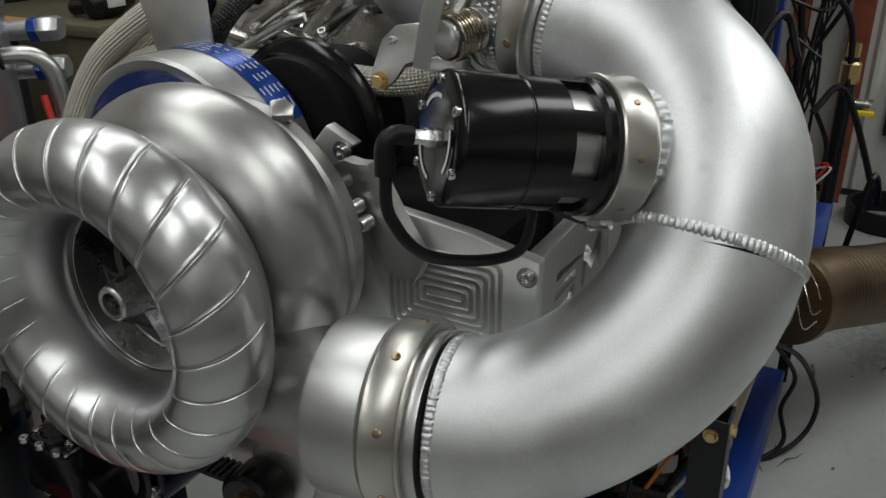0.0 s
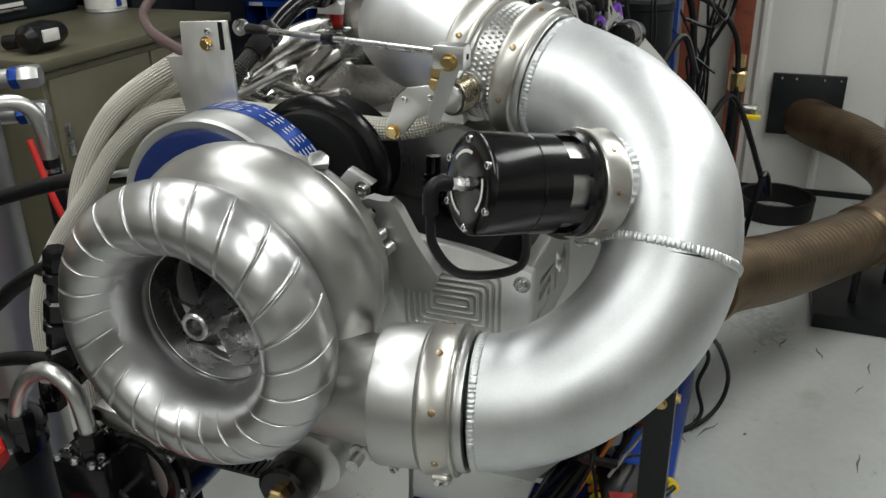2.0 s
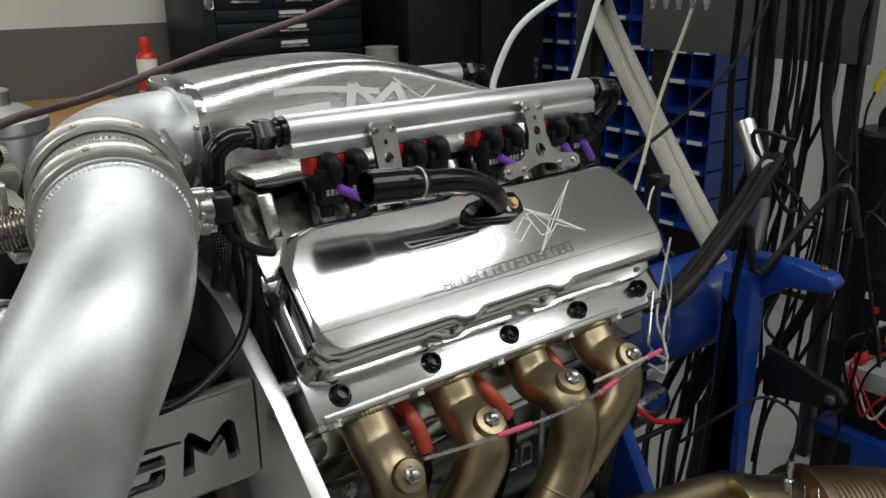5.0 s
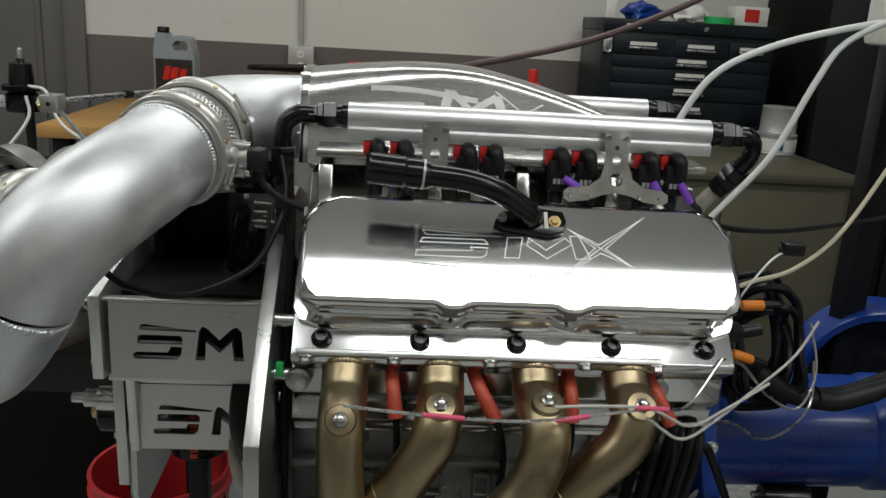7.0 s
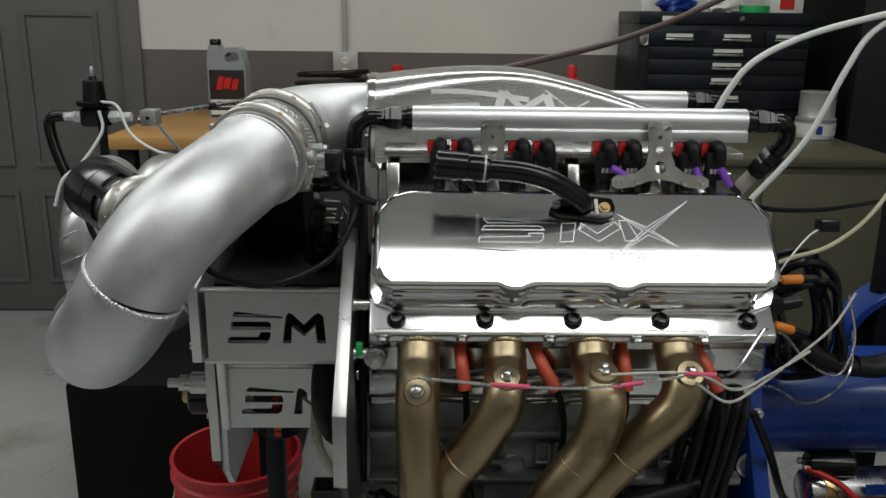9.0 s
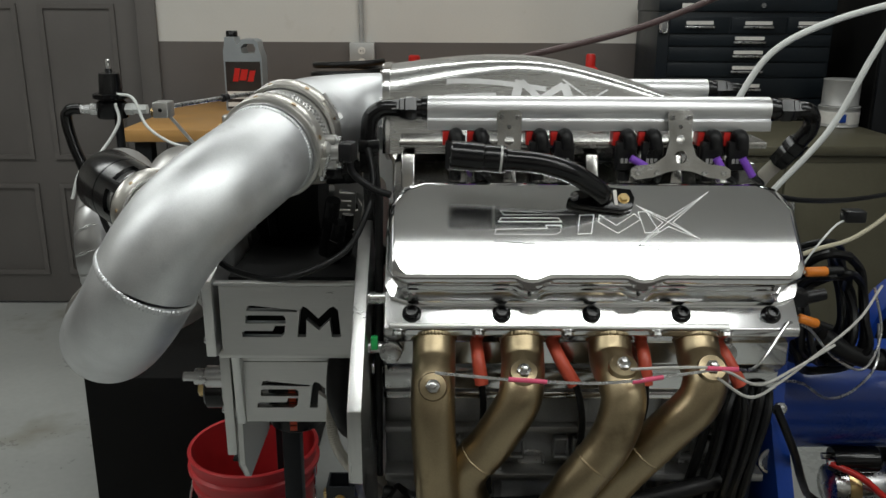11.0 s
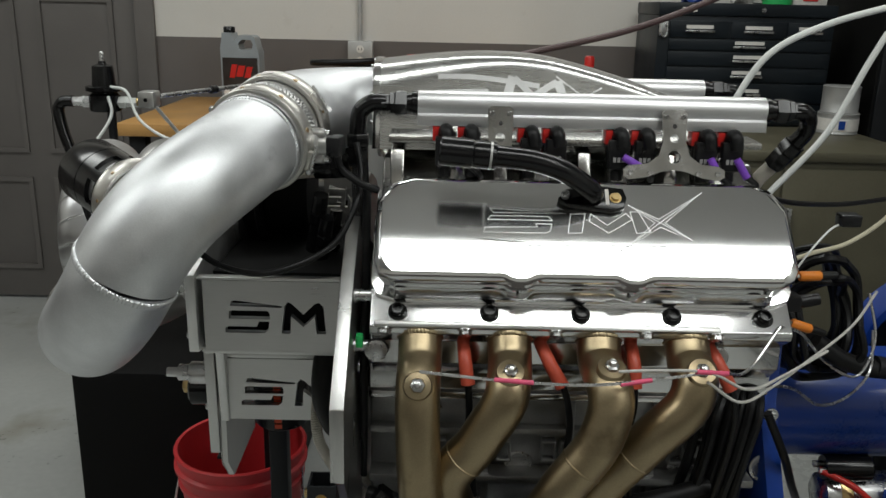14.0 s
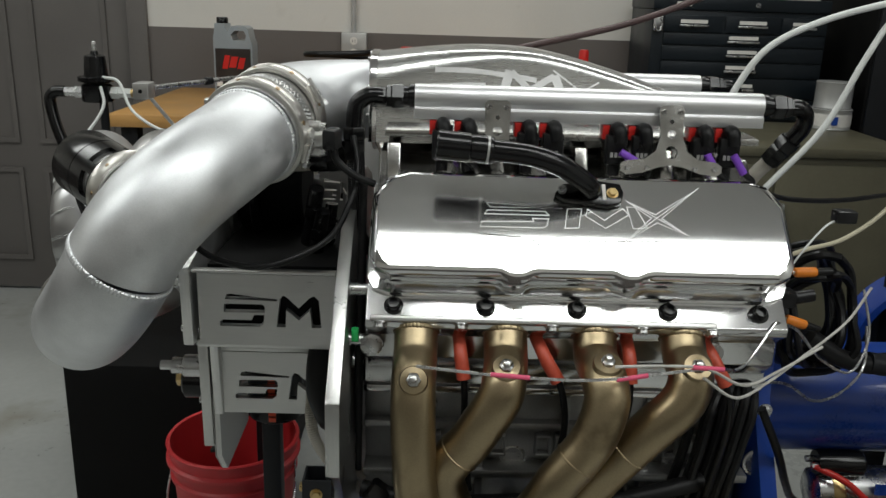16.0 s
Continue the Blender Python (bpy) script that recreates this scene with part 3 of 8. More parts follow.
# ---- plenum elbow and intake plenum ----
LID_ALU = material("satin_lid", (0.62, 0.62, 0.61), 0.28, 1.0, 0.05, 8, 0.06, 500, stretch=(0.05, 1, 1))
plenum = thing("intake_plenum", (0, 0, 1.22), "polished fabricated aluminium intake plenum with engraved side", "intake plenum")
PF = Vector((-0.300, -0.004, 1.299))
ELB = bezier(PE - D2 * 0.006, D2 * 0.062 + Vector((0, 0, -0.004)), PF, Vector((0.066, 0.012, 0.002)), 20)
part("elbow", sweep(ELB, lambda f: R + 0.001 - 0.005 * f, 56, caps=False), TUBE_ALU, plenum, "bare aluminium inlet elbow")
part("weld_seam", weld_bead(PF + Vector((-0.004, 0, 0)), (1, 0, 0), R - 0.003, 0.0032, 66), TUBE_ALU, plenum, "rippled weld bead")


LID_LINE = glide([(-0.30, 0, 1.374), (-0.21, 0, 1.385), (-0.127, 0, 1.390), (-0.04, 0, 1.385), (0.059, 0, 1.362), (0.150, 0, 1.333), (0.20, 0, 1.312)], 8)
LID_X, LID_Z = [p.x for p in LID_LINE], [p.z for p in LID_LINE]
LID_BASE = 1.245


def flank(x, f):
    """Half width of the lid at x and at the fraction f up its steep side."""
    g = min(max((x + 0.296) / 0.47, 0), 1)
    return 0.098 - 0.010 * g - 0.020 * f - 0.004 * f * f


def plenum_ring(x):
    """Cross-section of the lid at x: steep flat sides, a small rounded shoulder and a low crown."""
    top = float(np.interp(x, LID_X, LID_Z))
    rise = top - LID_BASE
    round_off = min(max((-0.10 - x) / 0.19, 0), 1)
    side = [(flank(x, f), LID_BASE + rise * f) for f in (0.0, 0.3, 0.55, 0.83 - 0.22 * round_off)]
    y0, z0 = side[-1]
    y1, z1 = y0 - 0.019 - 0.024 * round_off, top - 0.004
    for k in range(1, 7):
        a = math.pi / 2 * k / 6
        side.append((y1 + (y0 - y1) * math.cos(a), z0 + (z1 - z0) * math.sin(a)))
    side += [(y1 * 0.66, top - 0.0018), (y1 * 0.33, top - 0.0005)]
    half = side + [(0.0, top)]
    return [Vector((x, y, z)) for y, z in half + [(-y, z) for y, z in side[::-1]]]


bm = bmesh.new()
rows = [[bm.verts.new(p) for p in plenum_ring(-0.296 + 0.47 * k / 28)] for k in range(29)]
for a, b in zip(rows, rows[1:]):
    for k in range(len(a) - 1):
        bm.faces.new((a[k], a[k + 1], b[k + 1], b[k]))
bm.faces.new(rows[0])
bm.faces.new(rows[-1][::-1])
part("lid", bm, LID_ALU, plenum, "satin curved lid with flat sides")
front = plenum_ring(-0.296)
fr = [(p.y * 1.025, LID_BASE + (p.z - LID_BASE) * 1.02) for p in front]
part("front_flange", prism(fr, "x", -0.304, -0.292, 0.001), BILLET, plenum)
for k in (1, 3, 8, 12, 16, 21, 23):
    bolt(plenum, (-0.304, fr[k][0] * 0.93, fr[k][1] - 0.006 * (k in (8, 12, 16))), (-1, 0, 0), BOLT_SMALL)


def on_lid(x, f):
    """A point just proud of the lid's near side at x, at the fraction f up its flank."""
    top = float(np.interp(x, LID_X, LID_Z))
    return Vector((x, -flank(x, f) - 0.0010, LID_BASE + (top - LID_BASE) * f))


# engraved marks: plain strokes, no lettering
def stroke(fn, path, w, parent, mat, name="engraved_stroke"):
    bm = bmesh.new()
    n = 14
    last = None
    for (x0, f0), (x1, f1) in zip(path, path[1:]):
        for k in range(n + 1):
            x, f = x0 + (x1 - x0) * k / n, f0 + (f1 - f0) * k / n
            d = Vector((x1 - x0, (f1 - f0) * 0.15)).normalized()
            a = bm.verts.new(fn(x - d.y * w, f + d.x * w / 0.15))
            b = bm.verts.new(fn(x + d.y * w, f - d.x * w / 0.15))
            if last and k:
                bm.faces.new((last[0], a, b, last[1]))
            last = (a, b)
    return part(name, bm, mat, parent)


ENGRAVE_DARK = material("engraved_grey", (0.15, 0.15, 0.15), 0.6, 0.6, 0.05, 20)
ENGRAVE = material("engraved_bright", (0.90, 0.90, 0.90), 0.55, 1.0, 0.05, 20)
for path, w in (([(-0.205, 0.78), (-0.155, 0.76), (-0.051, 0.69)], 0.004), ([(-0.208, 0.58), (-0.128, 0.58)], 0.0085), ([(-0.100, 0.55), (-0.092, 0.77)], 0.007), ([(-0.090, 0.76), (-0.060, 0.58)], 0.005), ([(-0.060, 0.58), (-0.024, 0.76)], 0.005), ([(-0.024, 0.77), (-0.010, 0.55)], 0.007), ([(-0.026, 0.82), (0.040, 0.56)], 0.0014), ([(0.045, 0.80), (0.005, 0.56)], 0.0014)):
    stroke(on_lid, path, w, plenum, ENGRAVE)

# ---- intake manifold ----
manifold = thing("intake_manifold", (0, 0, 1.1), "bright machined aluminium intake manifold with curved runners", "intake manifold")
part("base", prism([(-0.185, 1.165), (-0.150, 1.195), (-0.105, 1.235), (0.105, 1.235), (0.150, 1.195), (0.185, 1.165), (0.08, 1.06), (-0.08, 1.06)], "x", -0.285, 0.275, 0.004), MANIFOLD, manifold)
for side in (-1, 1):
    for x in (-0.172, -0.050, 0.075, 0.200):
        line = glide([(x, side * 0.085, 1.268), (x, side * 0.118, 1.262), (x, side * 0.142, 1.240), (x, side * 0.158, 1.205)], 6)
        bm = sweep(line, 0.021, 20)
        for v in bm.verts:
            v.co.x = x + (v.co.x - x) * 1.45
        part("runner", bm, MANIFOLD, manifold)
    for x in (-0.262, -0.111, 0.012, 0.137):
        part("web", prism([(side * 0.10, 1.20), (side * 0.10, 1.262), (side * 0.150, 1.255), (side * 0.172, 1.205)], "x", x - 0.010, x + 0.010, 0.003), MANIFOLD, manifold)
    part("top_deck", prism([(side * 0.09, 1.266), (side * 0.155, 1.264), (side * 0.155, 1.274), (side * 0.09, 1.276)], "x", -0.275, 0.270, 0.002), MANIFOLD, manifold)

# far side of the manifold, facing forwards
part("far_deck", prism([(0.105, 1.200), (0.150, 1.192), (0.300, 1.160), (0.300, 1.120), (0.10, 1.10)], "x", -0.300, -0.06, 0.006), MANIFOLD, manifold)
for x, y, l in ((-0.250, 0.235, 0.060), (-0.240, 0.135, 0.075)):
    bm = sweep(glide([(x + 0.03, y - 0.085, 1.262), (x, y - 0.03, 1.248), (x - 0.02, y + 0.03, 1.210), (x - 0.025, y + 0.06, 1.170)], 7), 0.028, 24)
    part("far_runner", bm, MANIFOLD, manifold)
    part("runner_flange", block((-0.045, -0.008, -0.045), (0.045, 0.008, 0.045), 0.004, m=aim((x - 0.022, y + 0.045, 1.190), (0.1, -0.3, 0.9)) @ pose(0, 0, 0, 90, 0, 0)), MANIFOLD, manifold)
    bolt(manifold, (x - 0.050, y + 0.020, 1.205), (-0.6, 0, 0.8), BOLT_STEEL)
part("cross_brace", sweep([(-0.318, 0.285, 1.172), (-0.318, 0.18, 1.225), (-0.312, 0.165, 1.228)], 0.006, 12), SATIN, manifold)

# ---- fuel rails ----
def fuel_rail(side):
    y = side * 0.150
    rail = thing("fuel_rail", (0.017, y, 1.30), "bright extruded aluminium fuel rail with black end fittings", "fuel rail", "fuel rails")
    prof = [(y - 0.019, 1.292), (y + 0.019, 1.292), (y + 0.019, 1.306), (y + 0.015, 1.309), (y + 0.017, 1.315)]
    for k in range(13):
        a = radians(-20 + 220 * k / 12)
        prof.append((y + 0.0185 * math.cos(a), 1.3215 + 0.0185 * math.sin(a)))
    prof += [(y - 0.017, 1.315), (y - 0.015, 1.309), (y - 0.019, 1.306)]
    part("extrusion", prism(prof, "x", -0.233, 0.267, 0.0008), RAIL_ALU, rail, crease=25)
    for end, s in ((-0.233, -1), (0.267, 1)):
        part("end_port", revolve([(0.017, 0), (0.017, 0.008), (0.014, 0.009), (0.014, 0.016)], (end, y, 1.3215), (s, 0, 0), 24), ANODIZED, rail)
        part("swivel_nut", revolve([(0.0175, 0.016), (0.0185, 0.018), (0.0185, 0.032), (0.0165, 0.034), (0.0165, 0.040), (0.013, 0.042), (0.013, 0.052)], (end, y, 1.3215), (s, 0, 0), 6), ANODIZED, rail)
        if s < 0 and side > 0:
            bend = glide([(end - 0.045, y, 1.3215), (end - 0.075, y + 0.004, 1.318), (end - 0.105, y + 0.012, 1.304), (end - 0.13, y + 0.020, 1.286)], 6)
        elif s < 0:
            bend = glide([(end - 0.045, y, 1.3215), (end - 0.066, y, 1.3205), (end - 0.083, y, 1.308), (end - 0.087, y, 1.285), (end - 0.087, y, 1.268)], 6)
        else:
            bend = glide([(end + 0.045, y, 1.3215), (end + 0.058, y, 1.320), (end + 0.070, y + 0.008, 1.308), (end + 0.072, y + 0.018, 1.288), (end + 0.060, y + 0.030, 1.265)], 6)
        part("elbow_fitting", sweep(bend, 0.0125, 16), ANODIZED, rail)
        w = (bend[-1] - bend[-2]).normalized()
        part("hose_nut", revolve([(0.0165, -0.008), (0.0175, -0.006), (0.0175, 0.010), (0.0155, 0.012), (0.0165, 0.016), (0.0155, 0.040)], bend[-1], w, 6), ANODIZED, rail)
        part("hose_stub", sweep(glide([bend[-1] + w * 0.035, bend[-1] + w * 0.08, bend[-1] + w * 0.10 + Vector((0, 0.04, -0.06)), bend[-1] + w * 0.10 + Vector((0.02, 0.12, -0.12))], 6), 0.011, 14), WOVEN_BLACK if s < 0 else BRAID, rail)
    return rail


def rail_bracket(x, side, broad):
    y = side * 0.172
    m = aim((x, y, 1.262), (0, side * 0.97, 0.24))
    ob = thing("rail_bracket", (x, y, 1.262), "machined aluminium fuel rail bracket with drilled holes", "bracket", "fuel rail brackets")
    flat = Matrix.Translation((x, y, 0))
    slope = 0.35 * side
    if broad:
        outline = [(-0.018, 1.318), (-0.013, 1.322), (0.013, 1.322), (0.018, 1.318), (0.016, 1.280), (0.022, 1.260), (0.038, 1.249), (0.064, 1.246), (0.072, 1.241), (0.072, 1.232), (0.064, 1.227), (0.040, 1.230), (0.018, 1.238), (0.0, 1.241), (-0.018, 1.238), (-0.040, 1.230), (-0.064, 1.227), (-0.072, 1.232), (-0.072, 1.241), (-0.064, 1.246), (-0.038, 1.249), (-0.022, 1.260), (-0.016, 1.280)]
        holes = [[(0.009 * math.cos(a) , 1.258 + 0.009 * math.sin(a)) for a in (2 * math.pi * k / 16 for k in range(16))], [(0.006 * math.cos(a), 1.283 + 0.006 * math.sin(a)) for a in (2 * math.pi * k / 14 for k in range(14))], [(0.003 * math.cos(a), 1.300 + 0.003 * math.sin(a)) for a in (2 * math.pi * k / 10 for k in range(10))]]
    else:
        outline = [(-0.018, 1.318), (-0.013, 1.322), (0.013, 1.322), (0.018, 1.318), (0.016, 1.245), (-0.016, 1.245)]
        holes = [[(0.007 * math.cos(a), 1.280 + 0.007 * math.sin(a)) for a in (2 * math.pi * k / 16 for k in range(16))], [(0.003 * math.cos(a), 1.299 + 0.003 * math.sin(a)) for a in (2 * math.pi * k / 10 for k in range(10))]]
    bm = prism(outline, "y", -0.003, 0.003, holes=holes)
    for v in bm.verts:
        v.co.y += y + (v.co.z - 1.31) * -0.0 + side * (1.322 - v.co.z) * 0.30
        v.co.x += x
    part("plate", bm, MANIFOLD, ob, crease=30)
    for dx in (-0.012, 0.012):
        bolt(ob, (x + dx, y + side * 0.0045, 1.313), (0, side, 0), BOLT_SMALL)
    if broad:
        for dx in (-0.062, -0.034, 0.034, 0.062):
            bolt(ob, (x + dx, y + side * (0.003 + 0.30 * 0.085), 1.2365), (0, side, 0.2), BOLT_SMALL)
    return ob


def injector(x, side, boot):
    y = side * 0.150
    ob = thing("fuel_injector", (x, y, 1.25), "black fuel injector with red clip and cable boot", "injector", "fuel injectors")
    w = Vector((0, side * 0.20, -1)).normalized()
    top = Vector((x, y + side * 0.004, 1.292))
    part("body", revolve([(0.010, 0), (0.010, 0.008), (0.0150, 0.010), (0.0150, 0.044), (0.012, 0.046), (0.012, 0.060), (0.009, 0.062), (0.009, 0.075)], top, w, 18), PLASTIC, ob)
    part("clip", block((x - 0.019, y + side * 0.006 - 0.012, 1.270), (x - 0.009, y + side * 0.006 + 0.012, 1.2905), 0.001), RED, ob, "red retaining clip")
    plug = top + Vector((0, side * 0.020, -0.032))
    part("plug", block((-0.0150, -0.009, -0.024), (0.0150, 0.009, 0.018), 0.003, m=Matrix.Translation(plug)), PLASTIC, ob)
    part("boot", sweep(glide([plug + Vector((0, -side * 0.006, 0.012)), plug + Vector((0, 0, 0.026)), plug + Vector((0.002, side * 0.010, 0.024)), plug + Vector((0.004, side * 0.013, 0.008))], 5), lambda f: 0.0115 - 0.003 * f, 14), RUBBER, ob)
    for k in range(3):
        part("size_bar", block((-0.009 + 0.006 * k, -0.0006, -0.005), (-0.005 + 0.006 * k, 0.0006, 0.002), m=Matrix.Translation(plug + Vector((0, side * 0.0096, -0.008)))), CAN_GREY, ob)
    if boot:
        a = plug + Vector((0.004, side * 0.015, -0.004))
        b = a + Vector((0.026, side * 0.004, -0.014)) if x < 0.17 else a + Vector((0.016, side * 0.004, -0.026))
        part("wire_sleeve", sweep([a, b], 0.0055, 12), PURPLE, ob, "purple wire sleeve")
        part("lead", sweep(glide([b, b + Vector((0.014, 0, -0.010)), b + Vector((0.022, -side * 0.03, -0.024))], 4), 0.0045, 8), CABLE, ob)
    return ob


for side in (-1, 1):
    fuel_rail(side)
    rail_bracket(-0.115, side, False)
    rail_bracket(0.132, side, True)
    for i, x in enumerate((-0.192, -0.156, -0.070, -0.034, 0.057, 0.094, 0.181, 0.219)):
        injector(x, side, i % 2 == 0 or (i == 7))

# ---- cylinder heads, valve covers ----
C45 = math.sqrt(0.5)


def bank(u, v, side=-1):
    """From along the cover's face (u, outwards and down) and out of it (v) to y, z."""
    return (side * (u + v) * C45, (v - u) * C45)


def head(side):
    ob = thing("cylinder_head", (0, side * 0.2, 1.0), "bright machined aluminium cylinder head", "cylinder head", "cylinder heads")
    prof = [bank(u, v, side) for u, v in ((-0.745, 0.9385), (-0.522, 0.9385), (-0.515, 0.930), (-0.520, 0.905))]
    prof += [(side * 0.262, 1.000), (side * 0.262, 0.965), (side * 0.235, 0.940), (side * 0.10, 0.860), (side * 0.05, 1.05)]
    part("casting", prism(prof, "x", -0.292, 0.292, 0.002), BILLET, ob)
    for x in (-0.254, -0.127, 0, 0.127, 0.254):
        y, z = bank(-0.5445, 0.9385, side)
        part("rocker_stud", revolve([(0.0135, 0), (0.0135, 0.0015), (0.010, 0.003), (0.0095, 0.010), (0.0075, 0.012), (0.0068, 0.012), (0.006, 0.006), (0, 0.006)], (x, y, z), (0, side * C45, C45), 24), ANODIZED, ob, "black flanged cover bolt")
    for x in (-0.285, 0.2):
        part("end_boss", revolve([(0.016, 0), (0.016, 0.006), (0.01, 0.008), (0, 0.008)], (x, side * 0.264, 0.985), (0, side, 0), 20), STEEL, ob)
    return ob


BEVEL_ROWS = (-0.598, -0.604, -0.611, -0.618, -0.625, -0.632, -0.640, -0.650)


def facet_drop(u):
    """How far the cover's face falls away towards its low edge: a soft crease, then a flat bevel."""
    start, span, slope = -0.638, 0.034, math.tan(radians(5.0))
    d = max(0.0, u - start)
    return slope * (d * d / (2 * span) if d < span else d - span / 2)


def valve_cover(side):
    ob = thing("valve_cover", (0, side * 0.24, 1.1), "polished machined aluminium valve cover with engraved star mark", "valve cover", "valve covers")
    ends = (-0.282, 0.286)
    # closed outline of the cover seen square to its face, with shallow waists by the bolts
    def loop(grow):
        pts = []
        u0, u1 = -0.722 - grow, -0.570 + grow
        n = 72
        for k in range(n + 1):
            x = ends[0] + 0.022 + (ends[1] - ends[0] - 0.044) * k / n
            dip = 0.0
            if grow < 0.004:
                for c in (-0.088, 0.066):
                    dip = max(dip, 0.009 * math.exp(-((x - c) / 0.017) ** 4))
            pts.append((x, u1 + dip * 0.8))
        pts += [(ends[1] - 0.008 + grow, u1 - 0.008), (ends[1] + grow, u1 - 0.024), *((ends[1] + grow, u) for u in BEVEL_ROWS), (ends[1] + grow, u0 + 0.040), (ends[1] - 0.020 + grow, u0 + 0.010), (ends[1] - 0.045, u0)]
        pts += [(ends[0] + 0.045, u0), (ends[0] + 0.020 - grow, u0 + 0.010), (ends[0] - grow, u0 + 0.040), *((ends[0] - grow, u) for u in BEVEL_ROWS[::-1]), (ends[0] - grow, u1 - 0.024), (ends[0] + 0.008 - grow, u1 - 0.008)]
        return pts
    bm = bmesh.new()
    levels = ((0.010, 0.939), (0.011, 0.940), (0.011, 0.9465), (0.010, 0.948), (-0.001, 0.9485), (-0.006, 0.9505), (-0.0085, 0.955), (-0.0085, 0.976), (-0.006, 0.982), (0.001, 0.986), (0.004, 0.990), (0.0045, 0.9965), (0.003, 1.0015), (-0.001, 1.0050), (-0.005, 1.0062))
    rows = []
    for grow, v in levels:
        row = []
        for x, u in loop(grow):
            y, z = bank(u, v - facet_drop(u) * min(max((v - 0.976) / 0.02, 0), 1), side)
            row.append(bm.verts.new((x, y, z)))
        rows.append(row)
    for a, b in zip(rows, rows[1:]):
        for k in range(len(a)):
            bm.faces.new((a[k], a[(k + 1) % len(a)], b[(k + 1) % len(a)], b[k]))
    top = bmesh.new()
    ring = [top.verts.new(v.co) for v in rows[-1]]
    rows_in = len(BEVEL_ROWS)
    right = next(k for k, (x, u) in enumerate(loop(0)) if u == BEVEL_ROWS[0])
    left = right + 2 * rows_in + 5
    for k in range(rows_in - 1):
        top.faces.new((ring[right + k], ring[right + k + 1], ring[left - k - 1], ring[left - k]))
    top.faces.new(ring[right + rows_in - 1:left - rows_in + 2])
    top.faces.new(ring[:right + 1] + ring[left:])
    part("shell", bm, SKIRT, ob, "polished flowing skirt", crease=30)
    part("face", top, COVER_FACE, ob, "fine brushed top face with a low front bevel")
    for x in (-0.262, -0.088, 0.066, 0.262):
        y, z = bank(-0.569, 0.9487, side)
        bolt(ob, (x, y, z), (0, side * C45, C45), BOLT_SMALL)
    return ob


for side in (-1, 1):
    head(side)
cover = valve_cover(-1)
valve_cover(1)


def on_cover(x, f):
    u = -0.716 + 0.14 * f
    y, z = bank(u, 1.0068 - facet_drop(u))
    return Vector((x, y, z))


# engraved outlines on the cover: an angular block mark, a long-armed star, a row of short bars
def slot(path, w, name="engraved_stroke"):
    """A thin line along a path, its corners mitred, closed where the path returns to its start."""
    ring = path[0] == path[-1]
    pts = [Vector((x, f * 0.14)) for x, f in (path[:-1] if ring else path)]
    count = len(pts)
    bm = bmesh.new()
    rows = []
    for i, p in enumerate(pts):
        a = (p - pts[i - 1]).normalized() if i or ring else (pts[1] - p).normalized()
        b = (pts[(i + 1) % count] - p).normalized() if i < count - 1 or ring else a
        n = Vector((-a.y - b.y, a.x + b.x))
        n = n.normalized() if n.length > 1e-4 else Vector((-a.y, a.x))
        n *= w / max(abs(n.dot(Vector((-a.y, a.x)))), 0.35)
        rows.append([bm.verts.new(on_cover(q.x, q.y / 0.14)) for q in (p - n, p + n)])
    for i in range(count if ring else count - 1):
        a, b = rows[i], rows[(i + 1) % count]
        bm.faces.new((a[0], b[0], b[1], a[1]))
    return part(name, bm, ENGRAVE if name == "engraved_stroke" else ENGRAVE_DARK, cover)


T = 0.0005
for path in ([(-0.129, 0.300), (-0.024, 0.345), (-0.124, 0.350), (-0.129, 0.300)], [(-0.128, 0.385), (-0.048, 0.385), (-0.043, 0.430), (-0.132, 0.430), (-0.128, 0.385)], [(-0.066, 0.470), (-0.044, 0.470), (-0.046, 0.545), (-0.052, 0.575), (-0.138, 0.575), (-0.136, 0.520), (-0.064, 0.505), (-0.066, 0.470)],
             [(-0.022, 0.570), (-0.017, 0.350), (0.003, 0.345), (-0.003, 0.565), (-0.022, 0.570)], [(0.011, 0.345), (0.033, 0.470), (0.060, 0.330), (0.068, 0.400), (0.034, 0.560), (0.008, 0.430), (0.011, 0.345)], [(0.066, 0.310), (0.078, 0.310), (0.092, 0.540), (0.072, 0.555), (0.066, 0.310)],
             [(0.064, 0.230), (0.105, 0.390), (0.170, 0.070), (0.113, 0.430), (0.148, 0.625), (0.106, 0.480), (0.053, 0.738), (0.099, 0.430), (0.064, 0.230)], [(0.064, 0.230), (0.106, 0.425), (0.148, 0.625)], [(0.170, 0.070), (0.106, 0.430), (0.053, 0.738)]):
    slot(path, T)
slot([(-0.140, 0.653), (-0.083, 0.680)], T, "engraved_bar")
slot([(-0.141, 0.735), (-0.110, 0.735)], T, "engraved_bar")
slot([(-0.142, 0.800), (-0.110, 0.800)], T, "engraved_bar")
for k in range(17):
    x = -0.106 + 0.0129 * k
    lo, hi = 0.718 - 0.0016 * k, 0.806 - 0.0014 * k
    for f in (lo, hi) if k % 3 else (lo, (lo + hi) / 2, hi):
        slot([(x, f), (x + 0.0095, f)], 0.00055, "engraved_bar")
    slot([(x, lo), (x, hi)], 0.00045, "engraved_bar")
    if k % 4 != 1:
        slot([(x + 0.0095, lo), (x + 0.0095, hi)], 0.00045, "engraved_bar")

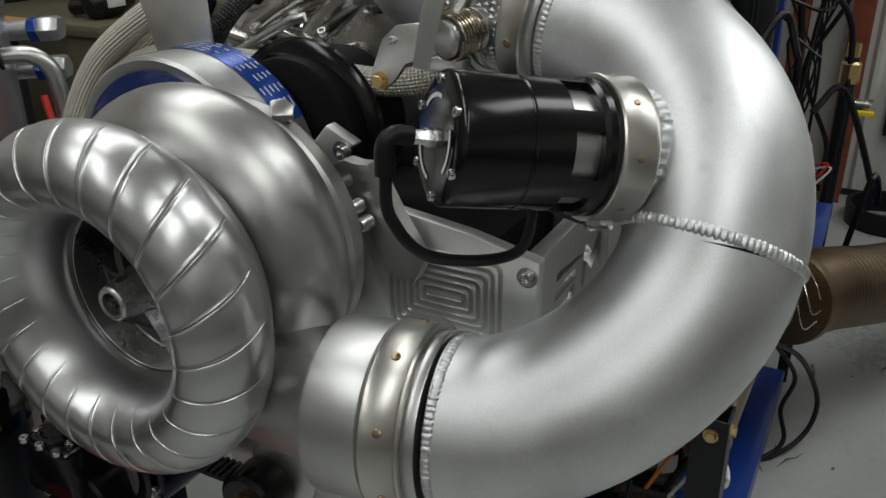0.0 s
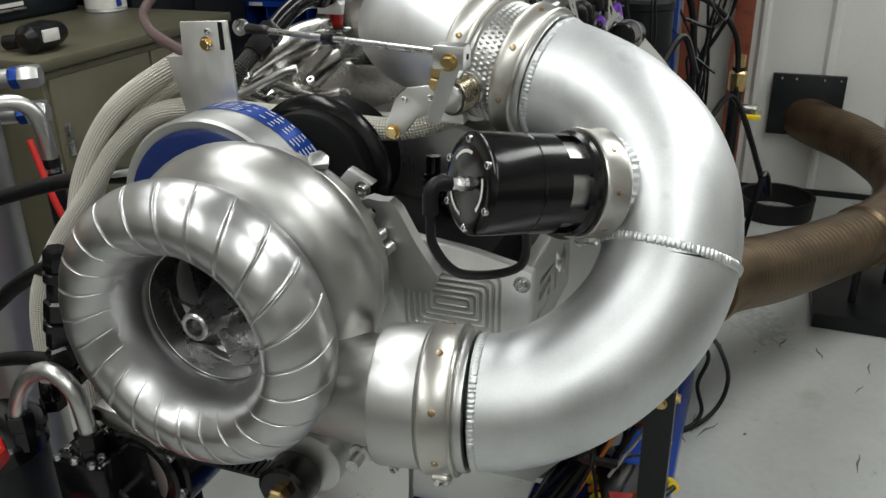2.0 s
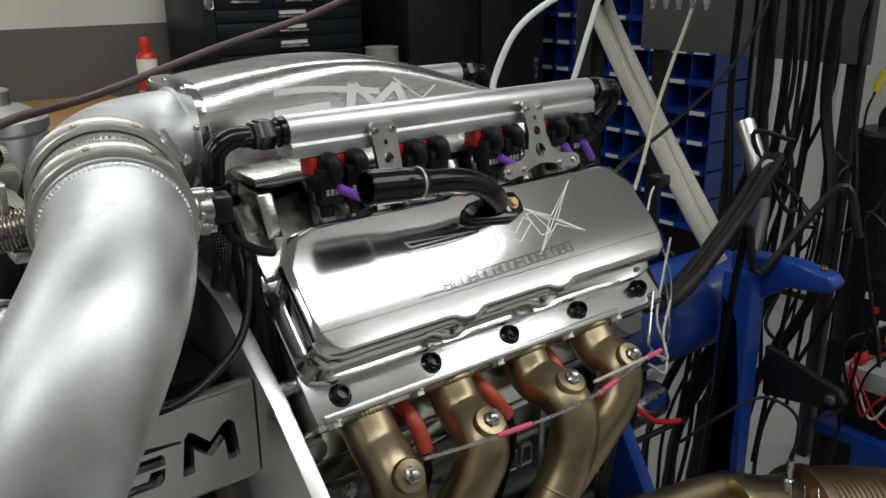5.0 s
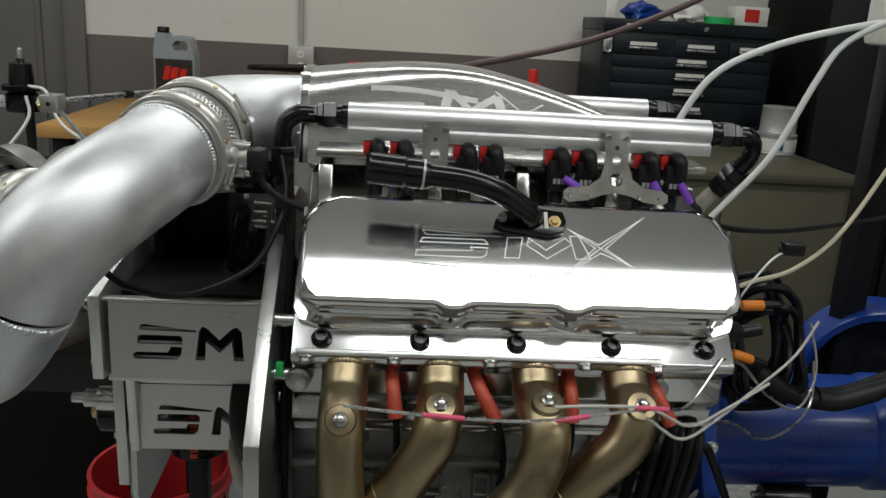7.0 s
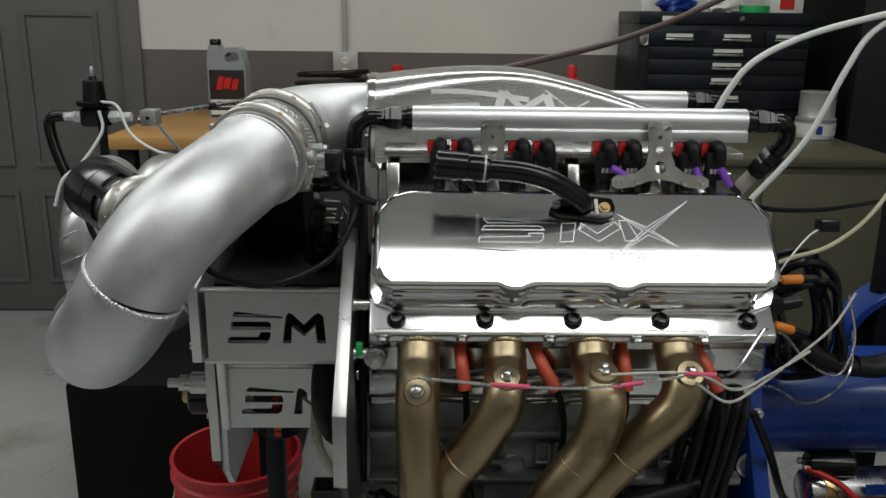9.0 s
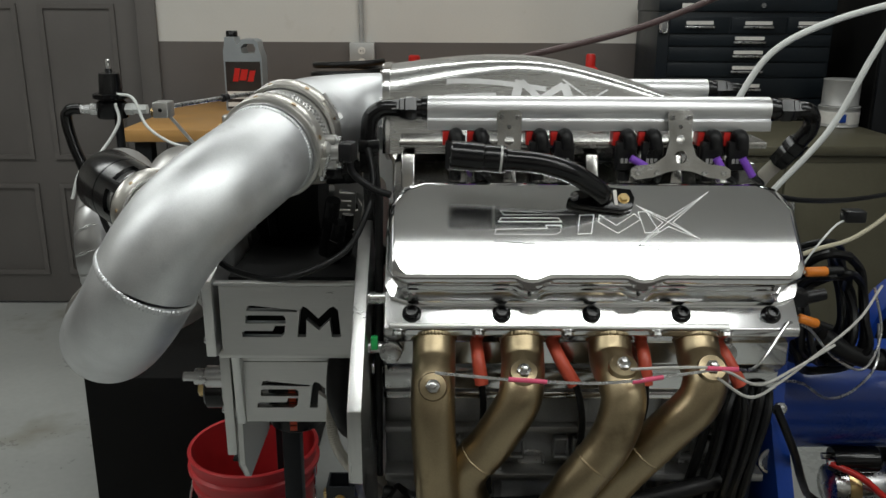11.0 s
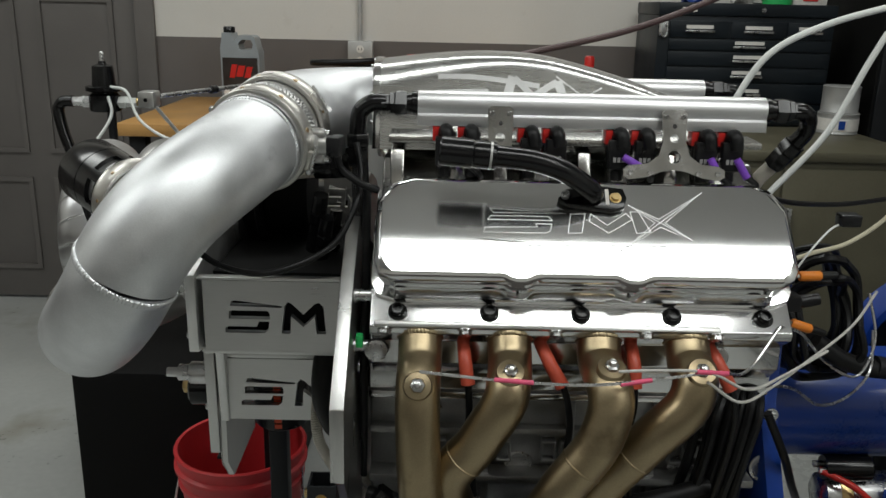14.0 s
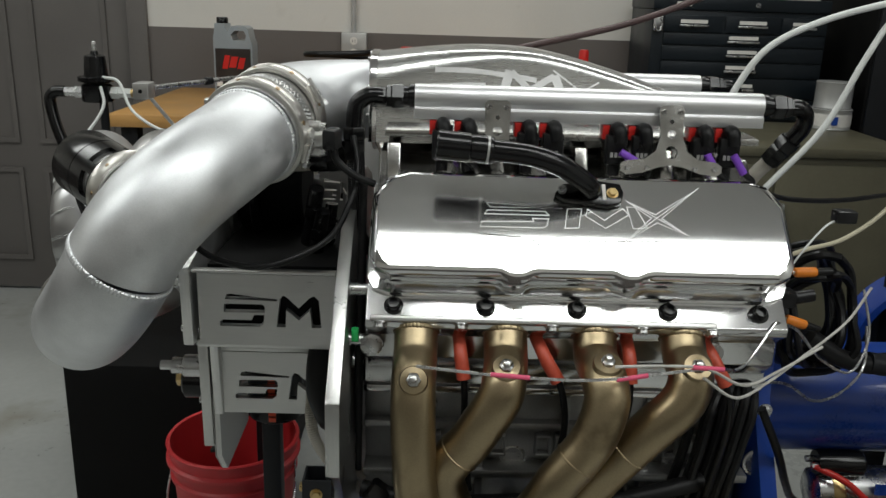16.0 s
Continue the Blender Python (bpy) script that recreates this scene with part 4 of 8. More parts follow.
# breather tube on the cover
breather = thing("breather_tube", (0.03, -0.24, 1.21), "black anodized crankcase breather tube bolted to the valve cover", "breather tube")
m = Matrix.Translation((0.027, *bank(-0.690, 1.0068))) @ Matrix(((1, 0, 0), (0, C45, -C45), (0, C45, C45))).to_4x4()
part("foot", prism([(-0.062, -0.004), (-0.050, -0.013), (0.012, -0.022), (0.030, -0.016), (0.034, 0.0), (0.030, 0.014), (0.0, 0.018), (-0.050, 0.012)], "z", 0, 0.010, 0.0015, m=m), ANODIZED, breather)
bolt(breather, m @ Vector((0.018, -0.002, 0.010)), m.to_3x3() @ Vector((0, 0, 1)), BOLT_GOLD, "gold zinc hex bolt")
bolt(breather, m @ Vector((-0.052, 0.0, 0.010)), m.to_3x3() @ Vector((0, 0, 1)), BOLT_STEEL)
part("plain_bars", block((0.004, -0.013, 0.0102), (0.009, 0.012, 0.0108), m=m), PAPER, breather)
bend = glide([m @ Vector((-0.012, 0, 0.008)), m @ Vector((-0.020, 0, 0.028)), (-0.035, -0.262, 1.248), (-0.075, -0.266, 1.261), (-0.12, -0.266, 1.266), (-0.155, -0.266, 1.269)], 8)
part("bent_tube", sweep(bend, 0.0145, 24), ANODIZED, breather)
w = (bend[-1] - bend[-2]).normalized()
part("sleeve_nut", revolve([(0.017, -0.030), (0.0185, -0.028), (0.0185, -0.002), (0.0175, 0), (0.0195, 0.002), (0.0195, 0.044), (0.0175, 0.046), (0.0165, 0.046), (0.0160, 0.010), (0, 0.010)], bend[-1], w, 32), ANODIZED, breather)
part("plain_bars", revolve([(0.0188, 0.010), (0.0188, 0.013)], bend[-1] - w * 0.034, w, 32), CAN_GREY, breather)

# ---- block, sump and exhaust ----
engine = thing("engine_block", (0, 0, 0.75), "grey cast engine block on the test stand", "engine block")
part("crankcase", prism([(-0.225, 0.955), (-0.05, 1.12), (0.05, 1.12), (0.225, 0.955), (0.19, 0.86), (0.165, 0.60), (-0.165, 0.60), (-0.19, 0.86)], "x", -0.300, 0.300, 0.006), CAST_IRON, engine)
for z0, z1, d in ((0.905, 0.945, 0.030), (0.885, 0.897, 0.022), (0.820, 0.832, 0.012), (0.742, 0.756, 0.024), (0.62, 0.64, 0.02)):
    part("rib", block((-0.300, -0.192 - d, z0), (0.300, -0.175, z1), 0.003), CAST_IRON if z0 < 0.88 else BILLET, engine)
for x in (-0.25, -0.12, 0.01, 0.14, 0.27):
    part("web", prism([(-0.190, 0.62), (-0.205, 0.70), (-0.207, 0.88), (-0.175, 0.88), (-0.160, 0.62)], "x", x - 0.006, x + 0.006, 0.002), CAST_IRON, engine)
    bolt(engine, (x + 0.05, -0.196, 0.86), (0, -1, 0), BOLT_HEX)
    part("core_plug", revolve([(0.022, 0), (0.022, 0.003), (0.018, 0.004), (0.016, 0.001), (0, 0.001)], (x + 0.055, -0.181, 0.76), (0, -1, 0.1), 24), STEEL, engine)
for x in (-0.235, -0.135, -0.035, 0.065, 0.165):
    for w in (0.0, 0.030):
        part("side_pocket", prism([(x + w, 0.775), (x + w + 0.026, 0.775), (x + w + 0.024, 0.812), (x + w + 0.002, 0.812)], "y", -0.206, -0.190, 0.002, holes=[[(x + w + 0.004, 0.780), (x + w + 0.022, 0.780), (x + w + 0.0205, 0.807), (x + w + 0.0055, 0.807)]]), CAST_IRON, engine)
for pts in ([(-0.30, -0.24, 0.735), (-0.20, -0.262, 0.728), (-0.05, -0.268, 0.735), (0.10, -0.262, 0.742), (0.22, -0.24, 0.760)], [(-0.28, -0.25, 0.700), (-0.12, -0.275, 0.695), (0.05, -0.270, 0.712), (0.20, -0.25, 0.705)]):
    hose("rubber_hose", pts, 0.014, RUBBER, "black rubber hose along the foot of the block")
sump = thing("oil_pan", (0, 0, 0.5), "grey machined dry sump pan under the block", "oil pan")
part("pan", prism([(-0.20, 0.60), (0.20, 0.60), (0.17, 0.50), (-0.17, 0.50)], "x", -0.30, 0.30, 0.006), SATIN, sump)
part("gasket_rail", block((-0.305, -0.215, 0.594), (0.305, 0.215, 0.606), 0.002), SATIN, sump)

header = thing("exhaust_header", (0, -0.33, 0.9), "gold heat-tinted steel exhaust header with four tubes", "exhaust header")
DOWN = Vector((0, -0.58, -0.815)).normalized()
fm = aim((-0.047, -0.272, 1.014), DOWN)
part("flange", block((-0.238, -0.036, -0.009), (0.238, 0.036, 0.000), 0.002, m=fm), PLATE, header, "satin steel header flange")
PORTS = (-0.222, -0.097, 0.028, 0.152)
FLOW = {
    -0.222: [(-0.222, -0.276, 1.009), (-0.222, -0.300, 0.984), (-0.223, -0.338, 0.960), (-0.222, -0.352, 0.90), (-0.215, -0.355, 0.80), (-0.19, -0.350, 0.70), (-0.10, -0.345, 0.625), (0.08, -0.335, 0.56), (0.53, -0.335, 0.515)],
    -0.097: [(-0.097, -0.276, 1.009), (-0.097, -0.300, 0.984), (-0.101, -0.338, 0.970), (-0.108, -0.350, 0.945), (-0.140, -0.345, 0.885), (-0.178, -0.330, 0.805), (-0.10, -0.280, 0.66), (0.10, -0.275, 0.60), (0.53, -0.285, 0.545)],
    0.028: [(0.028, -0.276, 1.009), (0.028, -0.300, 0.986), (0.031, -0.345, 0.978), (0.033, -0.366, 0.950), (0.016, -0.370, 0.895), (-0.034, -0.368, 0.815), (-0.05, -0.348, 0.725), (0.12, -0.335, 0.625), (0.53, -0.335, 0.580)],
    0.152: [(0.152, -0.276, 1.009), (0.152, -0.300, 0.988), (0.152, -0.332, 0.978), (0.140, -0.344, 0.944), (0.098, -0.342, 0.895), (0.040, -0.325, 0.812), (0.02, -0.300, 0.74), (0.18, -0.278, 0.67), (0.53, -0.290, 0.600)],
}
for x in PORTS:
    line = glide(FLOW[x], 8)
    tube = part("header_tube", sweep(line, 0.0305, 32), TINTED, header)
    part("port_weld", weld_bead(Vector((x, -0.2740, 1.0115)), DOWN, 0.0312, 0.0030, 40), TINTED, tube)
    for a, b in ((4, 5), (6, 7)):
        w = (Vector(FLOW[x][b]) - Vector(FLOW[x][a])).normalized()
        k = a * 8 + 3
        part("joint_weld", weld_bead(line[k], line[k + 1] - line[k - 1], 0.0303, 0.0016, 46), TINTED, tube)
    way = (line[17] - line[15]).normalized().cross(Vector((1, 0, 0))).normalized()
    way = -way if way.y > 0 else way
    c = line[16] + way * 0.0312
    part("bung", revolve([(0.0195, -0.014), (0.0195, -0.001), (0.0180, 0.0015), (0.0100, 0.0025), (0.0095, 0.001), (0, 0.001)], c, way, 28), TINTED, tube, "welded probe bung")
    part("probe_nut", revolve([(0.0095, 0.0), (0.0095, 0.006), (0.0065, 0.008), (0.0050, 0.014), (0.003, 0.015), (0, 0.015)], c, way, 6), STEEL, tube)
for x in (-0.272, -0.160, -0.035, 0.090, 0.186):
    for q in (-0.026, 0.026):
        part("flange_bolt", BOLT_HEX, None, header, "", aim(fm @ Vector(((x + 0.047) * (1 if (fm.to_3x3() @ Vector((1, 0, 0))).x > 0 else -1), q, 0.0)), DOWN))
part("collector", revolve([(0.080, 0), (0.081, 0.004), (0.080, 0.030), (0.062, 0.110), (0.060, 0.180)], (0.495, -0.312, 0.560), (0.97, -0.20, -0.16), 36), TINTED, header, "merge collector")

# probe leads from bung to bung
for pts, label in (([(-0.220, -0.385, 0.985), (-0.16, -0.392, 0.982), (-0.09, -0.396, 0.978), (0.0, -0.40, 0.978), (0.08, -0.395, 0.985), (0.16, -0.380, 0.990), (0.22, -0.33, 0.992), (0.275, -0.29, 1.042)], "braided probe lead along the header"),
                   ([(0.032, -0.395, 0.995), (0.09, -0.400, 1.000), (0.15, -0.392, 0.994), (0.21, -0.37, 0.984), (0.28, -0.31, 0.978), (0.36, -0.26, 0.995)], "white sleeved probe lead over the header"),
                   ([(0.150, -0.385, 0.978), (0.20, -0.375, 0.968), (0.26, -0.33, 0.972), (0.33, -0.26, 0.975), (0.42, -0.20, 1.01), (0.46, -0.18, 1.06)], "white sleeved probe lead looped behind the head"),
                   ([(0.275, -0.29, 1.042), (0.32, -0.26, 1.02), (0.38, -0.22, 0.96), (0.44, -0.20, 0.93), (0.47, -0.18, 0.98), (0.46, -0.16, 1.05)], "grey probe lead looped behind the head"),
                   ([(0.20, -0.37, 0.985), (0.29, -0.31, 0.960), (0.36, -0.26, 0.91), (0.42, -0.22, 0.905), (0.47, -0.18, 0.93), (0.475, -0.16, 0.99)], "grey probe lead looped low behind the head")):
    hose("probe_lead", [(a, b, c + (0.022 if a < 0.2 else 0.0)) for a, b, c in pts], 0.0021, WHITE_CERAMIC if "white" in label else STEEL, label, "cable", 8)
for a, b in (((-0.125, -0.394, 0.980), (-0.075, -0.397, 0.978)), ((0.035, -0.399, 0.979), (0.075, -0.3955, 0.9845)), ((0.13, -0.3965, 0.9975), (0.175, -0.384, 0.990))):
    a, b = Vector(a) + Vector((0, 0, 0.022)), Vector(b) + Vector((0, 0, 0.022))
    single("tape_flag", sweep([a, b], 0.0032, 10), PINK, "pink tape wrapped round a probe lead", "tape", group="tape flags")
# spark plug boots
for x, lean in ((-0.158, 0.004), (-0.038, 0.016), (0.078, 0.001), (0.200, 0.014)):
    ob = thing("plug_boot", (x, -0.262, 0.98), "red silicone spark plug boot with black lead", "spark plug boot", "spark plug boots")
    part("boot", sweep(glide([(x - lean, -0.255, 1.002), (x - lean * 0.5, -0.280, 0.990), (x, -0.292, 0.976), (x + lean, -0.300, 0.950)], 5), lambda f: 0.0088 + 0.0014 * f, 16), RED_BOOT, ob)
    part("lead", sweep(glide([(x + lean, -0.299, 0.954), (x + lean * 1.6, -0.302, 0.920), (x + lean * 2, -0.285, 0.86), (x + 0.02, -0.26, 0.75)], 6), 0.005, 10), CABLE, ob)

# ---- front engine plate and supercharger drive brackets ----
plate = thing("engine_plate", (-0.326, -0.2, 0.85), "thick aluminium engine mounting plate with sloped shoulder", "engine plate")
part("plate", prism([(-0.394, 0.848), (-0.392, 0.953), (-0.277, 1.066), (-0.17, 1.144), (-0.055, 1.179), (0.055, 1.179), (0.17, 1.144), (0.277, 1.066), (0.392, 0.953), (0.394, 0.848), (0.20, 0.62), (-0.20, 0.62)], "x", -0.336, -0.317, 0.0015), PLATE, plate)
for y, z in ((-0.245, 1.06), (-0.25, 0.985), (-0.20, 0.93)):
    bolt(plate, (-0.317, y, z), (1, 0, 0), BOLT_HEX)
    part("standoff", revolve([(0.009, 0), (0.009, 0.026)], (-0.317, y, z), (1, 0, 0), 20), STEEL, plate)


def face_cut(x0, x1, z0, z1, y, marks):
    """An upright plate in the x-z plane with slots cut through it."""
    return prism([(x0, z0), (x1, z0), (x1, z1), (x0, z1)], "y", y, y + 0.012, holes=marks)


def slots(x, z, w, h):
    """Two block marks: three stacked bars joined at one side, and a zigzag, as plain slots."""
    s = w / 0.165
    t = h / 0.058
    bars = [[(0.0, 0.046), (0.003, 0.054), (0.010, 0.055), (0.092, 0.047), (0.092, 0.044)], [(-0.003, 0.024), (-0.002, 0.037), (0.004, 0.038), (0.066, 0.038), (0.070, 0.034), (0.070, 0.024)], [(-0.010, 0.0), (-0.010, 0.008), (-0.004, 0.011), (0.046, 0.011), (0.050, 0.020), (0.069, 0.020), (0.067, 0.006), (0.060, 0.0)]]
    posts = [[(0.090, 0.0), (0.106, 0.0), (0.108, 0.030), (0.130, 0.012), (0.150, 0.030), (0.153, 0.0), (0.170, 0.0), (0.166, 0.047), (0.158, 0.054), (0.150, 0.051), (0.130, 0.033), (0.110, 0.051), (0.103, 0.054), (0.097, 0.047)]]
    return [[(x + a * s, z + b * t) for a, b in loop] for loop in bars + posts]


box = thing("drive_bracket", (-0.44, -0.2, 1.0), "machined aluminium supercharger drive bracket with cut-out marks", "bracket", "drive brackets")
part("side_plate", face_cut(-0.534, -0.338, 0.970, 1.076, -0.241, slots(-0.496, 0.997, 0.133, 0.052)), SATIN, box)
part("top_plate", block((-0.542, -0.241, 1.0765), (-0.338, -0.226, 1.0805), 0.001), SATIN, box)
part("bottom_plate", block((-0.542, -0.229, 0.958), (-0.338, 0.08, 0.9695), 0.002), SATIN, box)
part("front_plate", prism([(-0.243, 0.966), (-0.248, 1.085), (-0.180, 1.100), (-0.06, 1.115), (-0.045, 1.150), (-0.065, 1.165), (-0.035, 1.180), (0.0, 1.14), (0.12, 1.14), (0.15, 0.95), (0.0, 0.79), (-0.10, 0.78), (-0.115, 0.95)], "x", -0.558, -0.543, 0.002), SHEET, box)
def rounded(y0, y1, z0, z1, r):
    pts = []
    for cy, cz, start in ((y1 - r, z1 - r, 0), (y0 + r, z1 - r, 90), (y0 + r, z0 + r, 180), (y1 - r, z0 + r, 270)):
        pts += [(cy + r * math.cos(radians(start + 22.5 * q)), cz + r * math.sin(radians(start + 22.5 * q))) for q in range(5)]
    return pts


for k in range(6):
    d = 0.0072 * k
    y0, y1, z0, z1 = -0.214 + d, -0.098 - d, 0.992 + d, 1.078 - d
    part("milled_step", prism(rounded(y0, y1, z0, z1, 0.010 - 0.001 * k), "x", -0.5602, -0.5575, holes=[rounded(y0 + 0.0036, y1 - 0.0036, z0 + 0.0036, z1 - 0.0036, 0.007 - 0.001 * k)]), SATIN, box)
for y, z in ((-0.237, 1.070), (-0.222, 0.985), (-0.052, 1.158), (-0.09, 0.80)):
    bolt(box, (-0.558, y, z), (-1, 0, 0), BOLT_STEEL)
    part("washer", revolve([(0.0095, 0), (0.0095, 0.0015)], (-0.558, y, z), (-1, 0, 0), 20), STEEL, box)
# black block added to put shade inside the bracket, behind the slots
part("shade_filler", block((-0.535, -0.18, 0.97), (-0.345, 0.16, 1.070)), BLACK_AND_SHADE, box)
part("far_plate", face_cut(-0.400, -0.338, 0.975, 1.168, 0.060, slots(-0.392, 1.115, 0.050, 0.040)), SATIN, box)
for n_, (px, pz) in enumerate(((-0.385, 1.10), (-0.372, 1.118))):
    fg = thing("hose_fitting", (px, -0.09, 1.071), "ribbed black anodized hose fitting behind the bracket", "fitting", "bracket fittings")
    part("stem", revolve([(0.010, 0), (0.010, pz - 1.05)], (px, -0.09 + 0.03 * n_, 1.071), (0.12, 0, 1), 16), ANODIZED, fg)
    for q in range(4):
        part("ring", revolve([(0.010, 0), (0.0150, 0.001), (0.0150, 0.006), (0.010, 0.007)], (px + 0.0015 * q, -0.09 + 0.03 * n_, 1.076 + 0.011 * q), (0.12, 0, 1), 6), ANODIZED, fg)

low = thing("drive_bracket", (-0.48, -0.09, 0.85), "smaller machined aluminium idler bracket with cut-out marks", "bracket", "drive brackets")
part("side_plate", face_cut(-0.556, -0.392, 0.782, 0.892, -0.094, slots(-0.514, 0.808, 0.145, 0.052)), SATIN, low)
part("top_plate", block((-0.560, -0.094, 0.8925), (-0.392, 0.06, 0.9035), 0.002), SATIN, low)
part("end_plate", prism([(-0.10, 0.720), (-0.11, 0.955), (0.05, 0.955), (0.05, 0.720)], "x", -0.578, -0.561, 0.002), SATIN, low)
part("shaft_nose", revolve([(0.019, 0), (0.019, 0.035), (0.014, 0.036), (0.014, 0.055), (0.008, 0.056), (0.008, 0.075)], (-0.578, -0.065, 0.852), (-1, 0, 0), 24), STEEL, low)
for z in (0.905, 0.80):
    bolt(low, (-0.578, -0.085, z), (-1, 0, 0), BOLT_STEEL)
PRINT_RED = material("orange_red_print", (0.75, 0.09, 0.03), 0.5, 0.0, 0.1, 40)
filt = thing("oil_filter", (-0.46, 0.0, 0.74), "black oil filter with orange printing bars", "oil filter")
part("can", revolve([(0.040, 0), (0.046, 0.004), (0.048, 0.012), (0.048, 0.13)], (-0.470, -0.02, 0.742), (0, 0, 1), 40), PLASTIC, filt)
for k in range(9):
    part("print_bar", block((-0.474, -0.0705, 0.752 + 0.011 * k), (-0.462, -0.0675, 0.760 + 0.011 * k)), PRINT_RED, filt)

# ---- supercharger ----
AX = Vector((-1, 0, 0))
SC = Vector((-0.655, 0.030, 1.082))
blower = thing("supercharger", SC, "satin aluminium centrifugal supercharger with rolled inlet bell", "supercharger")
BF = Vector((-0.765, 0.033, 1.078))
# rolled bell: outer roll, broad crown, long funnel to the throat
prof = [(0.100, -0.062), (0.118, -0.052)]
for k in range(27):
    a = radians(-65 + 155 * k / 26)
    prof.append((0.1105 + 0.0395 * math.cos(a), 0.0395 * math.sin(a)))
for k in range(1, 23):
    a = radians(90 + 86 * k / 22)
    prof.append((0.1105 + 0.0360 * math.cos(a), -0.022 + 0.0615 * math.sin(a)))
prof += [(0.0738, -0.019), (0.0738, -0.022), (0.0738, -0.062)]
FLUTES = 24
STEPS = [(-0.5, 0.0007), (-0.38, 0.0006), (-0.25, 0.0004), (-0.12, 0.0001), (-0.065, 0.0), (-0.034, 0.0005), (-0.018, 0.0002), (0.0, -0.0016), (0.018, 0.0002), (0.034, 0.0005), (0.065, 0.0), (0.12, 0.0001), (0.25, 0.0004), (0.38, 0.0006)]


def bell_shape():
    bm = bmesh.new()
    m = aim(BF, AX)
    count = len(prof)
    rings = []
    for f in range(FLUTES):
        for step, lift in STEPS:
            ring = []
            for i, (r, z) in enumerate(prof):
                a, b = prof[max(i - 1, 0)], prof[min(i + 1, count - 1)]
                t = Vector((b[0] - a[0], b[1] - a[1])).normalized()
                s = min(max((i - 9) / 6, 0), 1) * min(max((count - 12 - i) / 14, 0), 1)
                r, z = r + t.y * lift * s * 1.0, z - t.x * lift * s * 1.0
                g = 2 * math.pi * (f + step) / FLUTES - 0.0105 * (i - 22)
                ring.append(bm.verts.new(m @ Vector((r * math.cos(g), r * math.sin(g), z))))
            rings.append(ring)
    for k in range(len(rings)):
        a, b = rings[k], rings[(k + 1) % len(rings)]
        for i in range(count):
            j = (i + 1) % count
            bm.faces.new((a[i], b[i], b[j], a[j]))
    return bm


part("inlet_bell", bell_shape(), BELL_ALU, blower, "rolled inlet bell with fine radial creases", crease=50)
# scroll: girth grows round to the outlet at the bottom
line, radii = [], []
VX = -0.660
for k in range(57):
    a = radians(-62 + 332 * k / 56)
    f = k / 56
    maj = 0.103 + 0.004 * f
    line.append(Vector((VX, SC.y - maj * math.cos(a), SC.z + maj * math.sin(a))))
    radii.append(0.038 + 0.017 * f)
end = P0 - D0 * 0.05
for k in range(1, 15):
    f = k / 14
    line.append(line[56].lerp(end, f))
    radii.append(0.054 + 0.004 * f)
smooth_line = line[:54]
tail = bezier(line[53], (line[54] - line[52]).normalized() * 0.05, end, D0 * 0.05, 16)
smooth_line += tail[1:]
rr = radii[:54] + [0.053 + 0.006 * k / 16 for k in range(1, 17)]
part("scroll", sweep(smooth_line, lambda f: rr[min(round(f * (len(rr) - 1)), len(rr) - 1)], 40), CAST_ALU, blower, "cast scroll housing")
part("scroll_face", revolve([(0.0740, 0.052), (0.080, 0.051), (0.095, 0.040), (0.110, 0.015), (0.120, -0.03), (0.132, -0.040), (0.132, -0.052), (0.0740, -0.052)], (VX, SC.y, SC.z), AX, 72, closed=True), CAST_ALU, blower)
# black disc stands in for the deep bore's shade behind the blades
part("bore_shade", revolve([(0.070, -0.004), (0, -0.004)], (-0.664, SC.y, SC.z), AX, 48), BLACK_AND_SHADE, blower)
part("scroll_flange", revolve([(0.110, -0.050), (0.129, -0.050), (0.1305, -0.052), (0.1305, -0.057), (0.129, -0.059), (0.110, -0.059)], (VX, SC.y, SC.z), AX, 88, closed=True), CAST_ALU, blower, "thin machined joint flange")
for k in range(12):
    a = radians(12 + 30 * k)
    if not 200 < 12 + 30 * k < 290:
        continue
    p = Vector((VX + 0.050, SC.y + 0.128 * math.cos(a), SC.z + 0.128 * math.sin(a)))
    part("clamp_tab", block((-0.010, -0.007, 0.0), (0.010, 0.007, 0.005), 0.0015, m=aim(p, AX) @ pose(0, 0, 0, 0, 0, 12 + 30 * k)), CAST_ALU, blower)
    bolt(blower, p + AX * 0.005, AX, BOLT_STEEL)
part("casting_tab", prism([(-0.010, -0.009), (0.008, -0.011), (0.011, 0.0), (0.004, 0.009), (-0.009, 0.007)], "z", -0.006, 0.005, 0.002, m=aim((-0.612, -0.030, 1.207), (-0.45, -0.45, 0.77))), CAST_ALU, blower)
part("outlet_collar", revolve([(0.058, 0), (R + 0.004, 0.0), (R + 0.005, 0.002), (R + 0.005, 0.045), (R + 0.003, 0.047), (0.058, 0.047)], P0 - D0 * 0.094, D0, 64, closed=True), SPUN_ALU, blower, "turned outlet collar")
GC = Vector((-0.586, 0.112, 1.118))
part("gear_case", revolve([(0, 0.026), (0.112, 0.026), (0.118, 0.028), (0.121, 0.025), (0.121, -0.050), (0.116, -0.054), (0, -0.054)], GC, AX, 80), SPUN_ALU, blower, "polished round gear case")
# polished face of the gear case, coloured as the blue it reflects
part("case_face", revolve([(0.108, 0.0265), (0.108, 0.0295), (0.104, 0.031), (0, 0.031)], GC, AX, 64), BLUE_REFLECTION, blower, "round polished case face with a dark blue reflection put into its colour")
